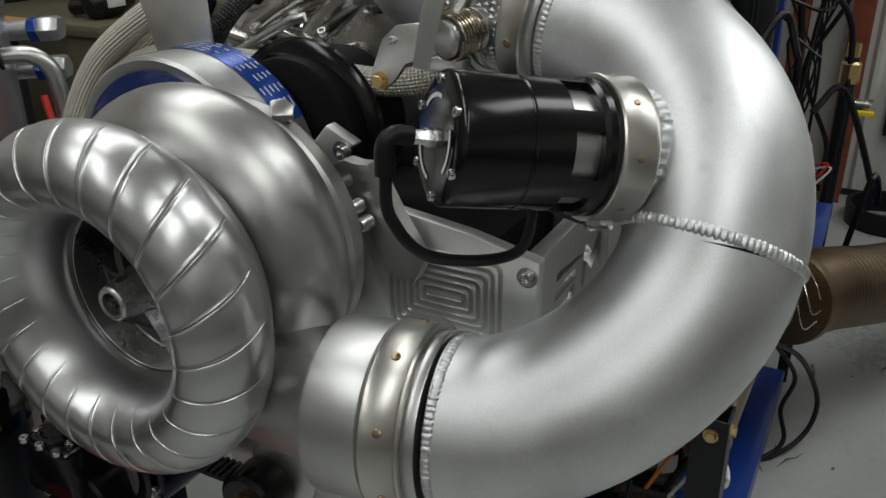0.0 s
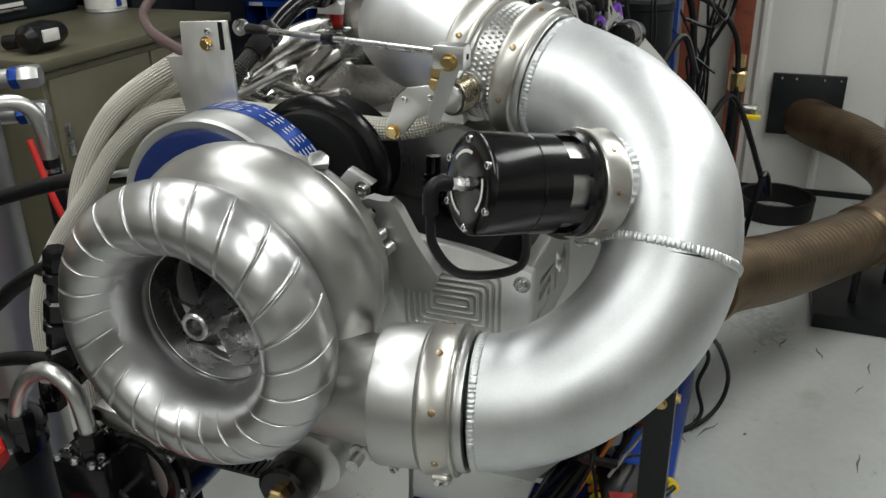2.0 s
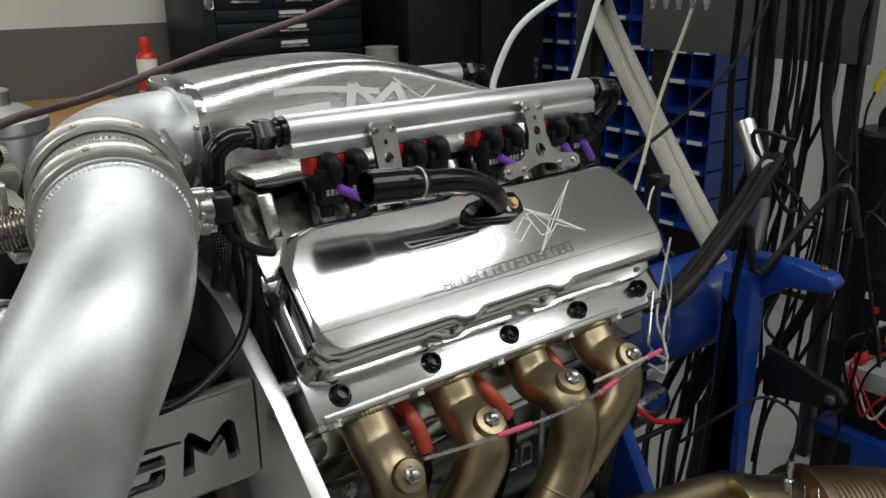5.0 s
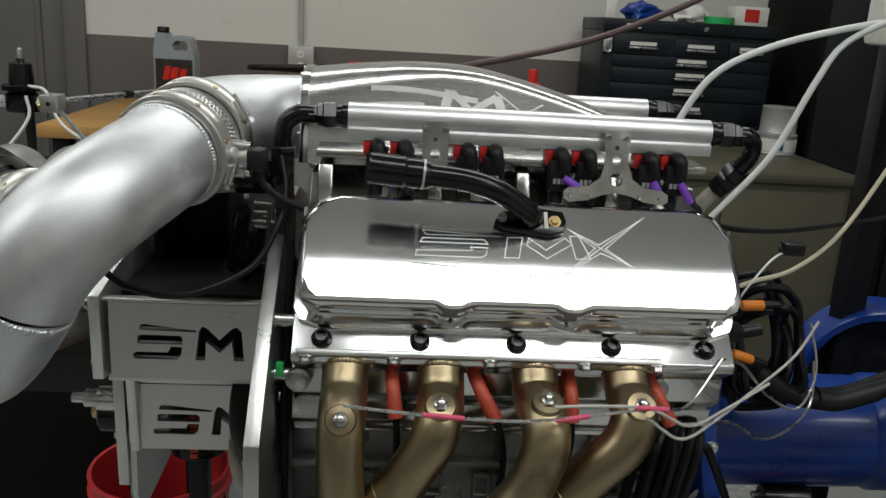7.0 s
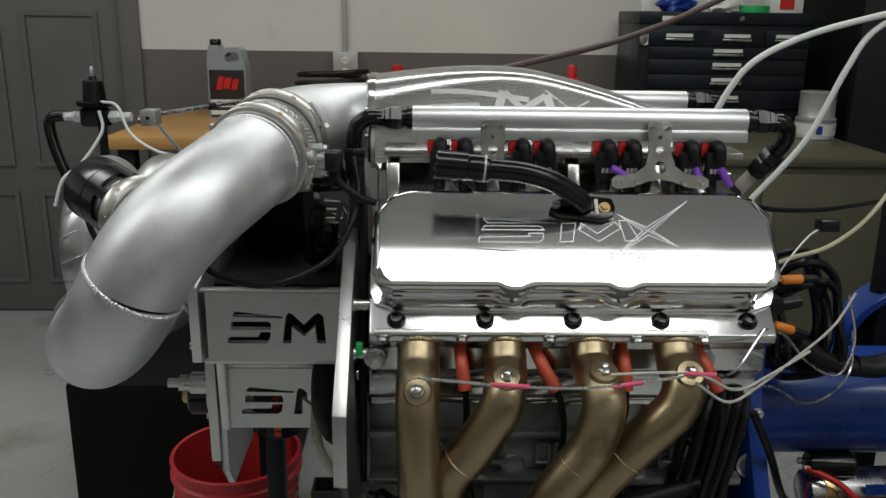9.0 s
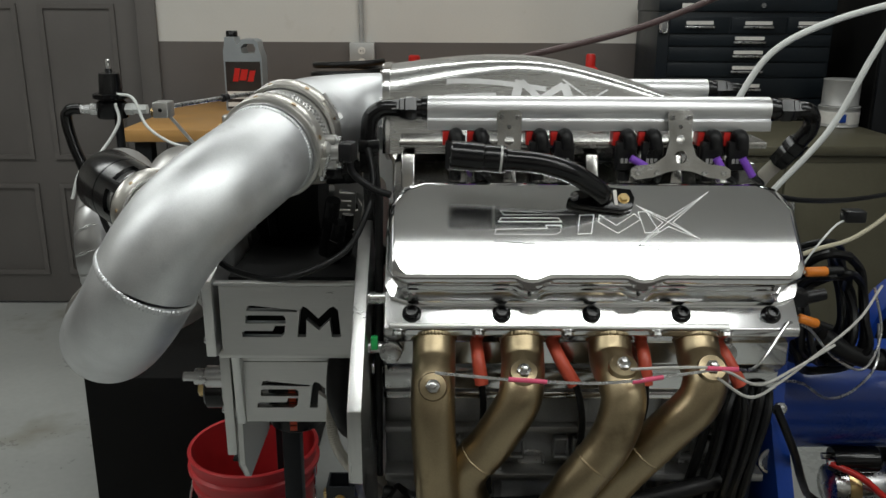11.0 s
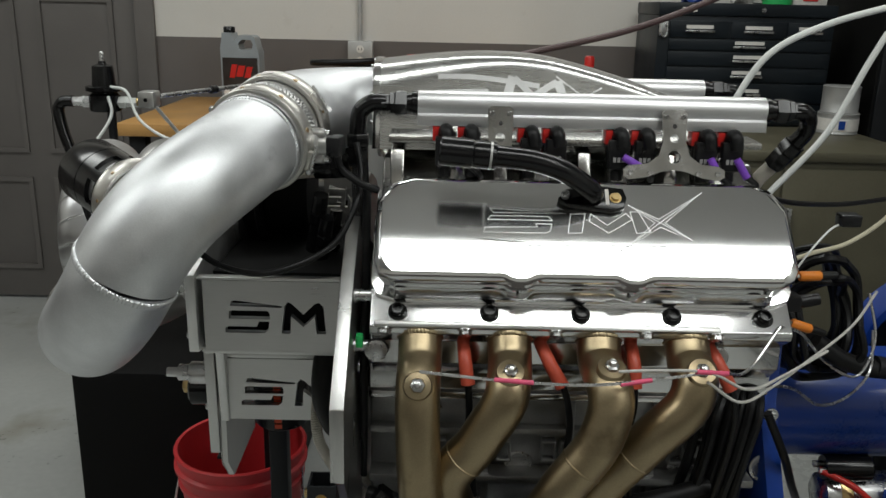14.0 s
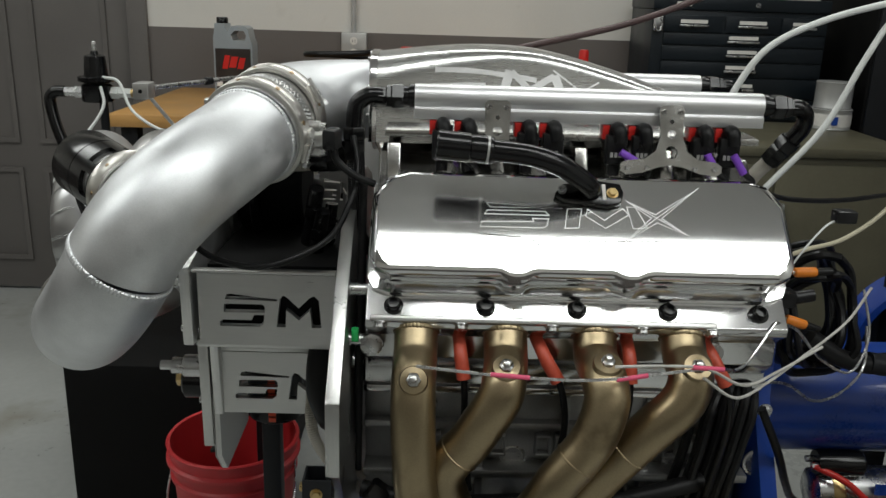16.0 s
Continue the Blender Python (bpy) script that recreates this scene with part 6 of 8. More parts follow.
part("hose", sweep(glide([(-0.245, 0.73, 1.02), (-0.245, 0.73, 0.8), (-0.25, 0.74, 0.5), (-0.30, 0.75, 0.2)], 6), 0.017, 18), RUBBER, tank)
for z in (1.0, 0.985):
    part("hose_clip", revolve([(0.0175, -0.004), (0.0188, -0.004), (0.0188, 0.004), (0.0175, 0.004)], (-0.245, 0.73, z), (0, 0, 1), 24, closed=True), STEEL, tank)
hose("red_cable", [(-0.27, 0.74, 1.06), (-0.28, 0.70, 0.95), (-0.28, 0.66, 0.86), (-0.30, 0.60, 0.75), (-0.32, 0.6, 0.5)], 0.006, RED, "red cable beside the silver tank", "cable")

# far bracket, fittings and black back panel
fb = thing("drive_bracket", (-0.43, 0.25, 1.05), "machined aluminium drive bracket on the far side", "bracket", "drive brackets")
part("side_plate", prism([(-0.452, 0.96), (-0.338, 0.96), (-0.338, 1.112), (-0.452, 1.112)], "y", 0.229, 0.241, holes=slots(-0.436, 1.052, 0.090, 0.040)), SATIN, fb)
part("top_plate", block((-0.452, 0.200, 1.1125), (-0.338, 0.241, 1.122), 0.002), SATIN, fb)
# plain black box fills the dark region between pipe and far bracket
panel = thing("black_back_box", (-0.48, 0.20, 1.0), "plain matt black box behind the charge pipe", "housing")
part("housing", block((-0.540, 0.170, 0.90), (-0.445, 0.225, 1.16), 0.004), BLACK_AND_SHADE, panel)
for i, (x, z) in enumerate(((-0.388, 1.130), (-0.380, 1.095))):
    f2 = thing("hose_fitting", (x, -0.10, z), "black anodized straight hose fitting", "fitting")
    part("nut", revolve([(0.011, 0), (0.014, 0.003), (0.014, 0.018), (0.011, 0.021)], (x, -0.11, z), (0.2, -0.3, 1), 6), ANODIZED, f2)
    part("tail", revolve([(0.012, 0.021), (0.0115, 0.05)], (x, -0.11, z), (0.2, -0.3, 1), 18), ANODIZED, f2)
    part("base", revolve([(0.012, 0), (0.012, -0.05)], (x, -0.11, z), (0.2, -0.3, 1), 18), ANODIZED, f2)
hose("black_cable", [(-0.553, -0.2485, 1.138), (-0.50, -0.27, 1.108), (-0.43, -0.275, 1.100), (-0.352, -0.245, 1.128), (-0.320, -0.215, 1.178), (-0.312, -0.19, 1.22), (-0.320, -0.17, 1.265)], 0.0045, CABLE, "black cable sagging in front of the pipe", "cable")
hose("black_cable", [(-0.310, -0.155, 1.24), (-0.307, -0.160, 1.18), (-0.305, -0.17, 1.10), (-0.305, -0.19, 1.00), (-0.306, -0.21, 0.90), (-0.308, -0.21, 0.75)], 0.005, CABLE, "black cable bundle between plate and head", "cable")
hose("black_cable", [(-0.303, -0.19, 1.20), (-0.304, -0.21, 1.10), (-0.305, -0.22, 1.03), (-0.306, -0.23, 0.95), (-0.307, -0.22, 0.82)], 0.006, RUBBER, "ribbed black cable sleeve beside the head", "cable")
single("green_connector", block((-0.312, -0.285, 0.995), (-0.302, -0.275, 1.015), 0.002), GREEN, "small green wire connector", "connector")
hose("big_black_hose", [(-0.37, -0.10, 0.93), (-0.375, -0.14, 0.90), (-0.375, -0.15, 0.85), (-0.365, -0.13, 0.80), (-0.36, -0.08, 0.76)], 0.021, RUBBER, "thick ribbed black hose beside the engine plate")
for x in (-0.395, -0.360):
    hose("braided_hose", [(x, -0.10, 0.83), (x + 0.002, -0.13, 0.79), (x + 0.015, -0.14, 0.75), (x + 0.05, -0.14, 0.70), (x + 0.10, -0.14, 0.66)], 0.009, BRAID, "thin steel braided hose below the bracket", n=14)
f3 = thing("hose_fitting", (-0.27, -0.24, 0.72), "black anodized angled hose fitting", "fitting")
part("nut", revolve([(0.014, 0), (0.019, 0.004), (0.019, 0.03), (0.015, 0.034), (0.015, 0.075)], (-0.29, -0.25, 0.745), (0.75, -0.1, -0.55), 6), ANODIZED, f3)
part("tail", sweep(glide([(-0.24, -0.255, 0.705), (-0.20, -0.26, 0.68), (-0.12, -0.26, 0.68), (0.0, -0.25, 0.66)], 6), 0.013, 14), WOVEN_BLACK, f3)
brace = thing("stand_leg", (-0.345, -0.36, 0.0), "dark square steel tube leg of the engine stand", "stand leg")
part("tube", prism([(-0.366, -0.398), (-0.328, -0.398), (-0.328, -0.360), (-0.366, -0.360)], "z", 0.0, 0.845, 0.0, holes=[[(-0.363, -0.395), (-0.331, -0.395), (-0.331, -0.363), (-0.363, -0.363)]]), DARK_METAL, brace)
bolt(brace, (-0.3475, -0.398, 0.825), (0, -1, 0), BOLT_GOLD)
bolt(brace, (-0.366, -0.38, 0.825), (-1, 0, 0), BOLT_GOLD)

bucket = thing("plastic_bucket", (-0.690, 0.545, 0.0), "red plastic bucket under the drive bracket", "bucket")
prof = [(0.0, 0.004), (0.128, 0.0), (0.132, 0.006), (0.150, 0.29), (0.158, 0.292), (0.158, 0.300), (0.152, 0.305), (0.156, 0.335), (0.166, 0.337), (0.166, 0.345), (0.158, 0.350), (0.161, 0.378), (0.165, 0.380), (0.162, 0.384), (0.155, 0.382), (0.126, 0.012), (0.0, 0.012)]
part("shell", revolve(prof, (-0.690, 0.545, 0.0), (0, 0, 1), 64), RED_PLASTIC, bucket)
part("handle", sweep(glide([(-0.845, 0.545, 0.32), (-0.83, 0.445, 0.22), (-0.69, 0.385, 0.16), (-0.54, 0.445, 0.22), (-0.535, 0.545, 0.32)], 8), 0.003, 8), STEEL, bucket)
cab = thing("equipment_cabinet", (-1.0, 0.95, 0.0), "plain black steel cabinet on the floor", "cabinet")
part("body", block((-1.215, 0.78, 0.02), (-0.62, 1.35, 0.455), 0.006), BLACK_AND_SHADE, cab)
part("plinth", block((-1.17, 0.80, 0.0), (-0.64, 1.33, 0.02)), DARK_METAL, cab)

# ---- fuel pressure regulator on its post ----
fpr = thing("pressure_regulator", (-1.15, 1.03, 0.4), "black fuel pressure regulator on a slim post with hoses", "pressure regulator")
part("post", revolve([(0.012, 0), (0.012, 0.70)], (-1.135, 1.03, 0.45), (0, 0, 1), 16), DARK_METAL, fpr)
part("body", revolve([(0.040, 0), (0.043, 0.004), (0.043, 0.045), (0.034, 0.05), (0.034, 0.055)], (-1.15, 1.03, 1.150), (0, 0, 1), 32), ANODIZED, fpr)
part("diaphragm_rim", revolve([(0.046, 0.055), (0.050, 0.057), (0.050, 0.068), (0.046, 0.070)], (-1.15, 1.03, 1.150), (0, 0, 1), 36), ANODIZED, fpr)
part("dome", revolve([(0.032, 0.070), (0.030, 0.10), (0.028, 0.125), (0.012, 0.130), (0.010, 0.138)], (-1.15, 1.03, 1.150), (0, 0, 1), 28), ANODIZED, fpr)
part("adjuster", revolve([(0.006, 0.138), (0.006, 0.160), (0.004, 0.165), (0, 0.165)], (-1.15, 1.03, 1.150), (0, 0, 1), 12), STEEL, fpr)
for s in (-1, 1):
    part("port_nut", revolve([(0.018, 0.036), (0.018, 0.060), (0.014, 0.062), (0.014, 0.10)], (-1.15, 1.03, 1.175), (s, 0, 0), 6), STEEL if s < 0 else WHITE_HOSE, fpr)
part("elbow", sweep(glide([(-1.24, 1.03, 1.175), (-1.27, 1.03, 1.173), (-1.285, 1.03, 1.15), (-1.27, 1.02, 1.08), (-1.24, 1.01, 1.0)], 6), 0.016, 14), ANODIZED, fpr)
hose("clear_hose", [(-1.125, 0.99, 1.195), (-1.115, 0.97, 1.14), (-1.16, 0.92, 1.06), (-1.20, 0.88, 1.02), (-1.22, 0.86, 0.95)], 0.0045, WHITE_HOSE, "milky plastic hose from the regulator")
hose("clear_hose", [(-1.12, 1.0, 1.22), (-1.07, 0.98, 1.21), (-1.03, 0.95, 1.14), (-0.95, 0.90, 1.10), (-0.86, 0.85, 1.09)], 0.0042, WHITE_HOSE, "milky plastic hose from the regulator")

# ---- workbench, desk and tool chest ----
bench = thing("workbench", (-0.5, 1.9, 0.0), "wooden topped workbench against the wall", "workbench")
part("top", block((-1.36, 1.62, 0.985), (0.40, 2.55, 1.030), 0.004), WOOD, bench)
for x in (-1.30, -0.48, 0.34):
    for y in (1.70, 2.47):
        part("leg", block((x - 0.03, y - 0.03, 0), (x + 0.03, y + 0.03, 0.985), 0.003), DARK_METAL, bench)
part("lower_shelf", block((-1.32, 1.70, 0.25), (0.36, 2.47, 0.28), 0.002), DARK_METAL, bench)
part("back_panel", block((-1.30, 2.45, 0.28), (0.34, 2.46, 0.975)), BLACK_AND_SHADE, bench)

jug = thing("oil_jug", (-0.94, 1.95, 1.030), "grey plastic oil jug with black label", "oil jug")
JX, JY, JZ, JS = -1.035, 2.24, 1.030, 0.90
body = [(-0.088, 0.0), (0.088, 0.0), (0.088, 0.245), (0.078, 0.275), (0.070, 0.315), (0.055, 0.325), (-0.002, 0.325), (-0.020, 0.300), (-0.030, 0.310), (-0.036, 0.335), (-0.078, 0.335), (-0.082, 0.300), (-0.088, 0.270)]
hole = [(0.000, 0.262), (0.056, 0.262), (0.062, 0.285), (0.052, 0.305), (0.010, 0.305), (-0.008, 0.285)]
part("body", prism([(JX + a * JS, JZ + b * JS) for a, b in body], "y", JY - 0.055, JY + 0.055, 0.0, holes=[[(JX + a * JS, JZ + b * JS) for a, b in hole]]), JUG_GREY, jug)
part("cap", revolve([(0.024, 0), (0.024, 0.020), (0.021, 0.024), (0, 0.024)], (JX - 0.057 * JS, JY, JZ + 0.335 * JS), (0, 0, 1), 24), ANODIZED, jug)
lab = part("label", block((JX - 0.080 * JS, JY - 0.0575, JZ + 0.010 * JS), (JX + 0.080 * JS, JY - 0.0555, JZ + 0.225 * JS), 0.0), JUG_LABEL, jug, "black label with red and white bars")
for k, (x0, x1, z0, z1) in enumerate(((-0.05, -0.025, 0.135, 0.195), (-0.02, 0.012, 0.14, 0.19), (0.018, 0.045, 0.135, 0.185))):
    part("red_bar", prism([(JX + x0 * JS, JZ + z0 * JS), (JX + x1 * JS, JZ + z0 * JS), (JX + x1 * JS + 0.012, JZ + z1 * JS), (JX + x0 * JS + 0.012, JZ + z1 * JS)], "y", JY - 0.0595, JY - 0.0577), RED, lab)
part("white_strip", block((JX - 0.078 * JS, JY - 0.059, JZ + 0.055 * JS), (JX + 0.078 * JS, JY - 0.0577, JZ + 0.090 * JS)), PAPER, lab)
part("white_strip", block((JX - 0.078 * JS, JY - 0.059, JZ + 0.020 * JS), (JX + 0.078 * JS, JY - 0.0577, JZ + 0.040 * JS)), PAPER, lab)
part("grey_bar", block((JX - 0.05 * JS, JY - 0.0605, JZ + 0.064 * JS), (JX + 0.05 * JS, JY - 0.0592, JZ + 0.080 * JS)), JUG_LABEL, lab)

spray = thing("spray_can", (0.375, 1.98, 1.030), "red and white aerosol spray can on the bench", "spray can")
part("can", revolve([(0.033, 0), (0.035, 0.004), (0.035, 0.178), (0.033, 0.184), (0.020, 0.200)], (0.375, 1.98, 1.030), (0, 0, 1), 28), PAPER, spray)
part("colour_band", revolve([(0.0354, 0.075), (0.0354, 0.120)], (0.375, 1.98, 1.030), (0, 0, 1), 28), RED, spray)
part("picture_band", revolve([(0.0354, 0.012), (0.0354, 0.072)], (0.375, 1.98, 1.030), (0, 0, 1), 28), CAN_GREY, spray)
part("shoulder", revolve([(0.0352, 0.182), (0.030, 0.196), (0.021, 0.203)], (0.375, 1.98, 1.030), (0, 0, 1), 28), RED, spray)
part("cap", revolve([(0.019, 0.200), (0.019, 0.242), (0.015, 0.252), (0, 0.252)], (0.375, 1.98, 1.030), (0, 0, 1), 24), RED, spray)
hose("cable_coil", [(-0.62 + 0.13 * math.cos(a) + 0.0015 * a, 1.95 + 0.10 * math.sin(a), 1.043 + 0.0056 * a) for a in (k * 0.5 for k in range(76))], 0.012, CABLE, "coil of thick black cable on the bench", "cable", per=3)
for x, y, m_ in ((-0.78, 1.75, RED), (-0.70, 1.72, SATIN), (-0.64, 1.75, RED), (-0.30, 1.9, STEEL)):
    ob = thing("hand_tool", (x, y, 1.030), "small metal hand tool lying on the bench", "tool", "hand tools")
    part("grip", sweep([(x - 0.03, y, 1.041), (x + 0.03, y + 0.01, 1.041)], 0.011, 12), m_, ob)
    part("shaft", sweep([(x + 0.03, y + 0.01, 1.041), (x + 0.09, y + 0.02, 1.039)], 0.004, 10), STEEL, ob)

conduit = thing("wall_conduit", (-0.575, 2.585, 1.2), "steel conduit with a grey outlet box", "conduit")
part("tube", revolve([(0.011, 0), (0.011, 1.75)], (-0.575, 2.583, 1.25), (0, 0, 1), 16), CAN_GREY, conduit)
part("outlet_box", block((-0.628, 2.545, 1.175), (-0.515, 2.599, 1.295), 0.004), CAN_GREY, conduit)
for z in (1.21, 1.26):
    s = part("socket", revolve([(0.017, 0), (0.017, 0.003), (0, 0.003)], (-0.572, 2.545, z), (0, -1, 0), 20), PAPER, conduit)
    # slits are raised black bars in place of shaded openings
    for dx in (-0.006, 0.006):
        part("slit", block((-0.572 + dx - 0.0012, 2.5405, z - 0.005), (-0.572 + dx + 0.0012, 2.5418, z + 0.005)), BLACK_AND_SHADE, s)
for x in (-0.33,):
    cap = thing("red_bottle", (x, 2.50, 1.030), "small red plastic bottle standing by the wall", "bottle", "red bottles")
    part("bottle", revolve([(0.03, 0), (0.03, 0.150), (0.012, 0.175)], (x, 2.45, 1.030), (0, 0, 1), 20), RED_PLASTIC, cap)
    part("cap", revolve([(0.026, 0.160), (0.026, 0.210), (0.02, 0.217), (0, 0.217)], (x, 2.45, 1.030), (0, 0, 1), 20), RED, cap)

desk = thing("steel_desk", (1.0, 1.9, 0.0), "olive grey steel cabinet desk", "desk")
part("top", block((0.50, 1.50, 0.965), (1.48, 2.50, 1.000), 0.006), OLIVE, desk)
part("body", block((0.52, 1.52, 0.06), (1.46, 2.48, 0.965), 0.004), OLIVE, desk)
part("plinth", block((0.55, 1.55, 0.0), (1.43, 2.45, 0.06)), BLACK_AND_SHADE, desk)
for x0, x1 in ((0.54, 0.99), (1.0, 1.44)):
    d = part("door", block((x0, 1.508, 0.10), (x1, 1.5195, 0.94), 0.003), OLIVE, desk)
    part("handle", block((x0 + 0.02, 1.498, 0.70), (x0 + 0.04, 1.5075, 0.80), 0.002), STEEL, d)


def tool_chest():
    x0, x1, y0, z0, z1 = 0.675, 1.392, 2.16, 1.000, 1.442
    ob = thing("tool_chest", (0.93, 2.1, z0), "black steel machinist tool chest with labelled drawers", "tool chest")
    part("body", block((x0, y0, z0), (x1, y0 + 0.38, z1), 0.004), TOOLBOX, ob)
    part("lid", block((x0 - 0.004, y0 - 0.010, z1), (x1 + 0.004, y0 + 0.384, z1 + 0.05), 0.006), TOOLBOX, ob)
    part("badge", block((x0 + 0.09, y0 - 0.0125, z1 + 0.014), (x0 + 0.15, y0 - 0.0105, z1 + 0.032)), PAPER, ob)
    part("lock", revolve([(0.010, 0), (0.010, 0.005), (0, 0.005)], ((x0 + x1) / 2 + 0.06, y0 - 0.010, z1 + 0.025), (0, -1, 0), 20), STEEL, ob)
    rows = [(1.356, 1.421, ((0.047, 0.287), (0.297, 0.517), (0.527, 0.705))), (1.306, 1.350, ((0.047, 0.705),)), (1.244, 1.300, ((0.047, 0.705),)), (1.182, 1.238, ((0.047, 0.705),)), (1.098, 1.176, ((0.047, 0.705),)), (1.012, 1.092, ((0.047, 0.705),))]
    for za, zb, cols in rows:
        for a, b in cols:
            d = part("drawer", block((x0 + a, y0 - 0.010, za), (x0 + b, y0 - 0.001, zb), 0.002), TOOLBOX, ob)
            mid, w = x0 + (a + b) / 2, min(0.055, (b - a) * 0.26) if len(cols) > 1 else 0.06
            part("label", block((mid - w, y0 - 0.0135, (za + zb) / 2 + 0.002), (mid + w, y0 - 0.0105, (za + zb) / 2 + 0.016)), PAPER, d, "white card label")
            part("pull", block((mid - w * 1.1, y0 - 0.020, (za + zb) / 2 - 0.012), (mid + w * 1.1, y0 - 0.0105, (za + zb) / 2 - 0.003), 0.002), STEEL, d)
    c = part("side_latch", block((x0 + 0.004, y0 - 0.014, z1 - 0.085), (x0 + 0.040, y0 - 0.001, z1 - 0.025), 0.003), STEEL, ob)
    part("latch_loop", sweep(glide([(x0 + 0.010, y0 - 0.018, z1 - 0.03), (x0 + 0.010, y0 - 0.022, z1 - 0.07), (x0 + 0.022, y0 - 0.024, z1 - 0.085), (x0 + 0.034, y0 - 0.022, z1 - 0.07), (x0 + 0.034, y0 - 0.018, z1 - 0.03)], 5), 0.003, 8), STEEL, c)
    return ob


tool_chest()
for name, at, col, lab_ in (("rag", (0.86, 2.31, 1.492), BLUE_PAINT, "crumpled blue cloth rag on the tool chest"), ("rag", (1.05, 2.26, 1.492), PAPER, "crumpled white paper towel on the tool chest")):
    bm = bmesh.new()
    bmesh.ops.create_icosphere(bm, subdivisions=3, radius=1)
    for v in bm.verts:
        n_ = noise.noise(v.co * 2.2 + Vector(at) * 9)
        v.co = Vector((v.co.x * 0.075, v.co.y * 0.06, max(v.co.z, -0.6) * 0.045)) * (1 + 0.45 * n_)
        v.co += Vector(at) + Vector((0, 0, 0.028))
    single(name, bm, col, lab_, "cloth")
tape = thing("tape_roll", (1.17, 2.23, 1.492), "green masking tape roll lying on the tool chest", "tape")
part("roll", revolve([(0.035, 0), (0.060, 0), (0.060, 0.028), (0.035, 0.028)], (1.17, 2.23, 1.492), (0, 0, 1), 36, closed=True), GREEN, tape)
cart = thing("small_carton", (1.30, 2.26, 1.492), "white carton with a red square on the tool chest", "carton")
part("box", block((1.23, 2.21, 1.492), (1.37, 2.32, 1.567), 0.002), PAPER, cart)
part("red_square", block((1.27, 2.2075, 1.507), (1.33, 2.2095, 1.557)), RED, cart)
nc = thing("note_card", (0.72, 2.24, 1.492), "white dotted card standing on the tool chest", "card")
part("card", block((0.695, 2.235, 1.492), (0.74, 2.245, 1.567), 0.001), PAPER, nc)

cans = thing("paint_can", (1.395, 2.02, 1.0), "stacked grey tin cans with white label", "can", "tin cans")
for z, r, h in ((1.0, 0.080, 0.082), (1.0822, 0.072, 0.105)):
    c = part("tin", revolve([(r - 0.004, 0), (r, 0.003), (r - 0.002, 0.006), (r - 0.002, h - 0.006), (r, h - 0.003), (r - 0.004, h)], (1.395, 2.02, z), (0, 0, 1), 40), CAN_GREY, cans)
part("label", revolve([(0.0792, 0.014), (0.0792, 0.062)], (1.395, 2.02, 1.0), (0, 0, 1), 40), PAPER, cans, "white paper label")
part("blue_patch", block((1.365, 1.938, 1.022), (1.39, 1.9405, 1.055)), BLUE_FOIL, cans)
gun = thing("heat_gun", (0.62, 1.62, 1.0), "black cordless tool lying on the desk", "power tool")
part("barrel", revolve([(0.02, 0), (0.042, 0.02), (0.045, 0.10), (0.035, 0.15), (0.028, 0.17)], (0.56, 1.60, 1.046), (1, 0.1, 0), 28), PLASTIC, gun)
part("grip", sweep([(0.62, 1.605, 1.04), (0.61, 1.72, 1.025)], 0.022, 16), PLASTIC, gun)
part("label", block((0.60, 1.553, 1.035), (0.66, 1.5625, 1.07), 0.001), PAPER, gun)

# ---- exhaust duct, wall plate and floor stand ----
duct = thing("exhaust_duct", (1.2, -0.6, 0.4), "burnt brown corrugated flexible exhaust duct", "duct")
DUCT = glide([(0.655, -0.372, 0.515), (0.80, -0.43, 0.485), (1.02, -0.55, 0.43), (1.30, -0.70, 0.385), (1.62, -0.88, 0.355), (1.95, -0.99, 0.345), (2.30, -1.00, 0.350), (2.62, -0.88, 0.365), (2.82, -0.73, 0.375), (2.94, -0.655, 0.38)], 60)


def crimp(f):
    return (0.098 if f < 0.40 else 0.104) * (1 + 0.010 * math.sin(f * len(DUCT) * 1.25)) * (1.03 if 0.40 < f < 0.412 else 1)


part("flex_tube", sweep(DUCT, crimp, 32, caps=False), DUCT_STEEL, duct, crease=70)
w = (DUCT[4] - DUCT[0]).normalized()
part("mouth_ring", revolve([(0.093, 0), (0.102, -0.002), (0.104, 0.004), (0.104, 0.022), (0.100, 0.024)], DUCT[0] - w * 0.01, w, 48), DUCT_STEEL, duct)
part("mouth_wall", revolve([(0.094, 0.002), (0.045, 0.004)], DUCT[0] - w * 0.006, w, 40), DUCT_STEEL, duct)
for k in range(3):
    q = DUCT[0] - w * (0.02 + 0.03 * k)
    part("wire_tie", sweep(glide([q + Vector((0.02, -0.03, 0.085)), q + Vector((-0.015, -0.06, 0.055 - 0.03 * k)), q + Vector((-0.01, -0.075, 0.02 - 0.03 * k)), q + Vector((0.02, -0.095, 0.03 - 0.03 * k))], 5), 0.0014, 6), STEEL, duct)
part("probe", revolve([(0.009, 0), (0.009, 0.03), (0.006, 0.032), (0.006, 0.07)], DUCT[2] + Vector((-0.05, 0.01, 0.075)), (0, 0, 1), 6), STEEL, duct)
hose("probe_lead", [DUCT[2] + Vector((-0.05, 0.01, 0.14)), DUCT[2] + Vector((-0.07, 0.0, 0.24)), (0.55, -0.33, 0.79), (0.48, -0.30, 0.77), (0.42, -0.26, 0.72)], 0.003, CABLE, "thin dark probe lead arching over the collector", "cable", 8)
wp = thing("wall_flange", (2.92, -0.66, 0.39), "black square steel plate on the wall round the duct", "wall plate")
part("plate", block((2.90, -0.815, 0.300), (2.927, -0.495, 0.590), 0.003), DARK_METAL, wp)
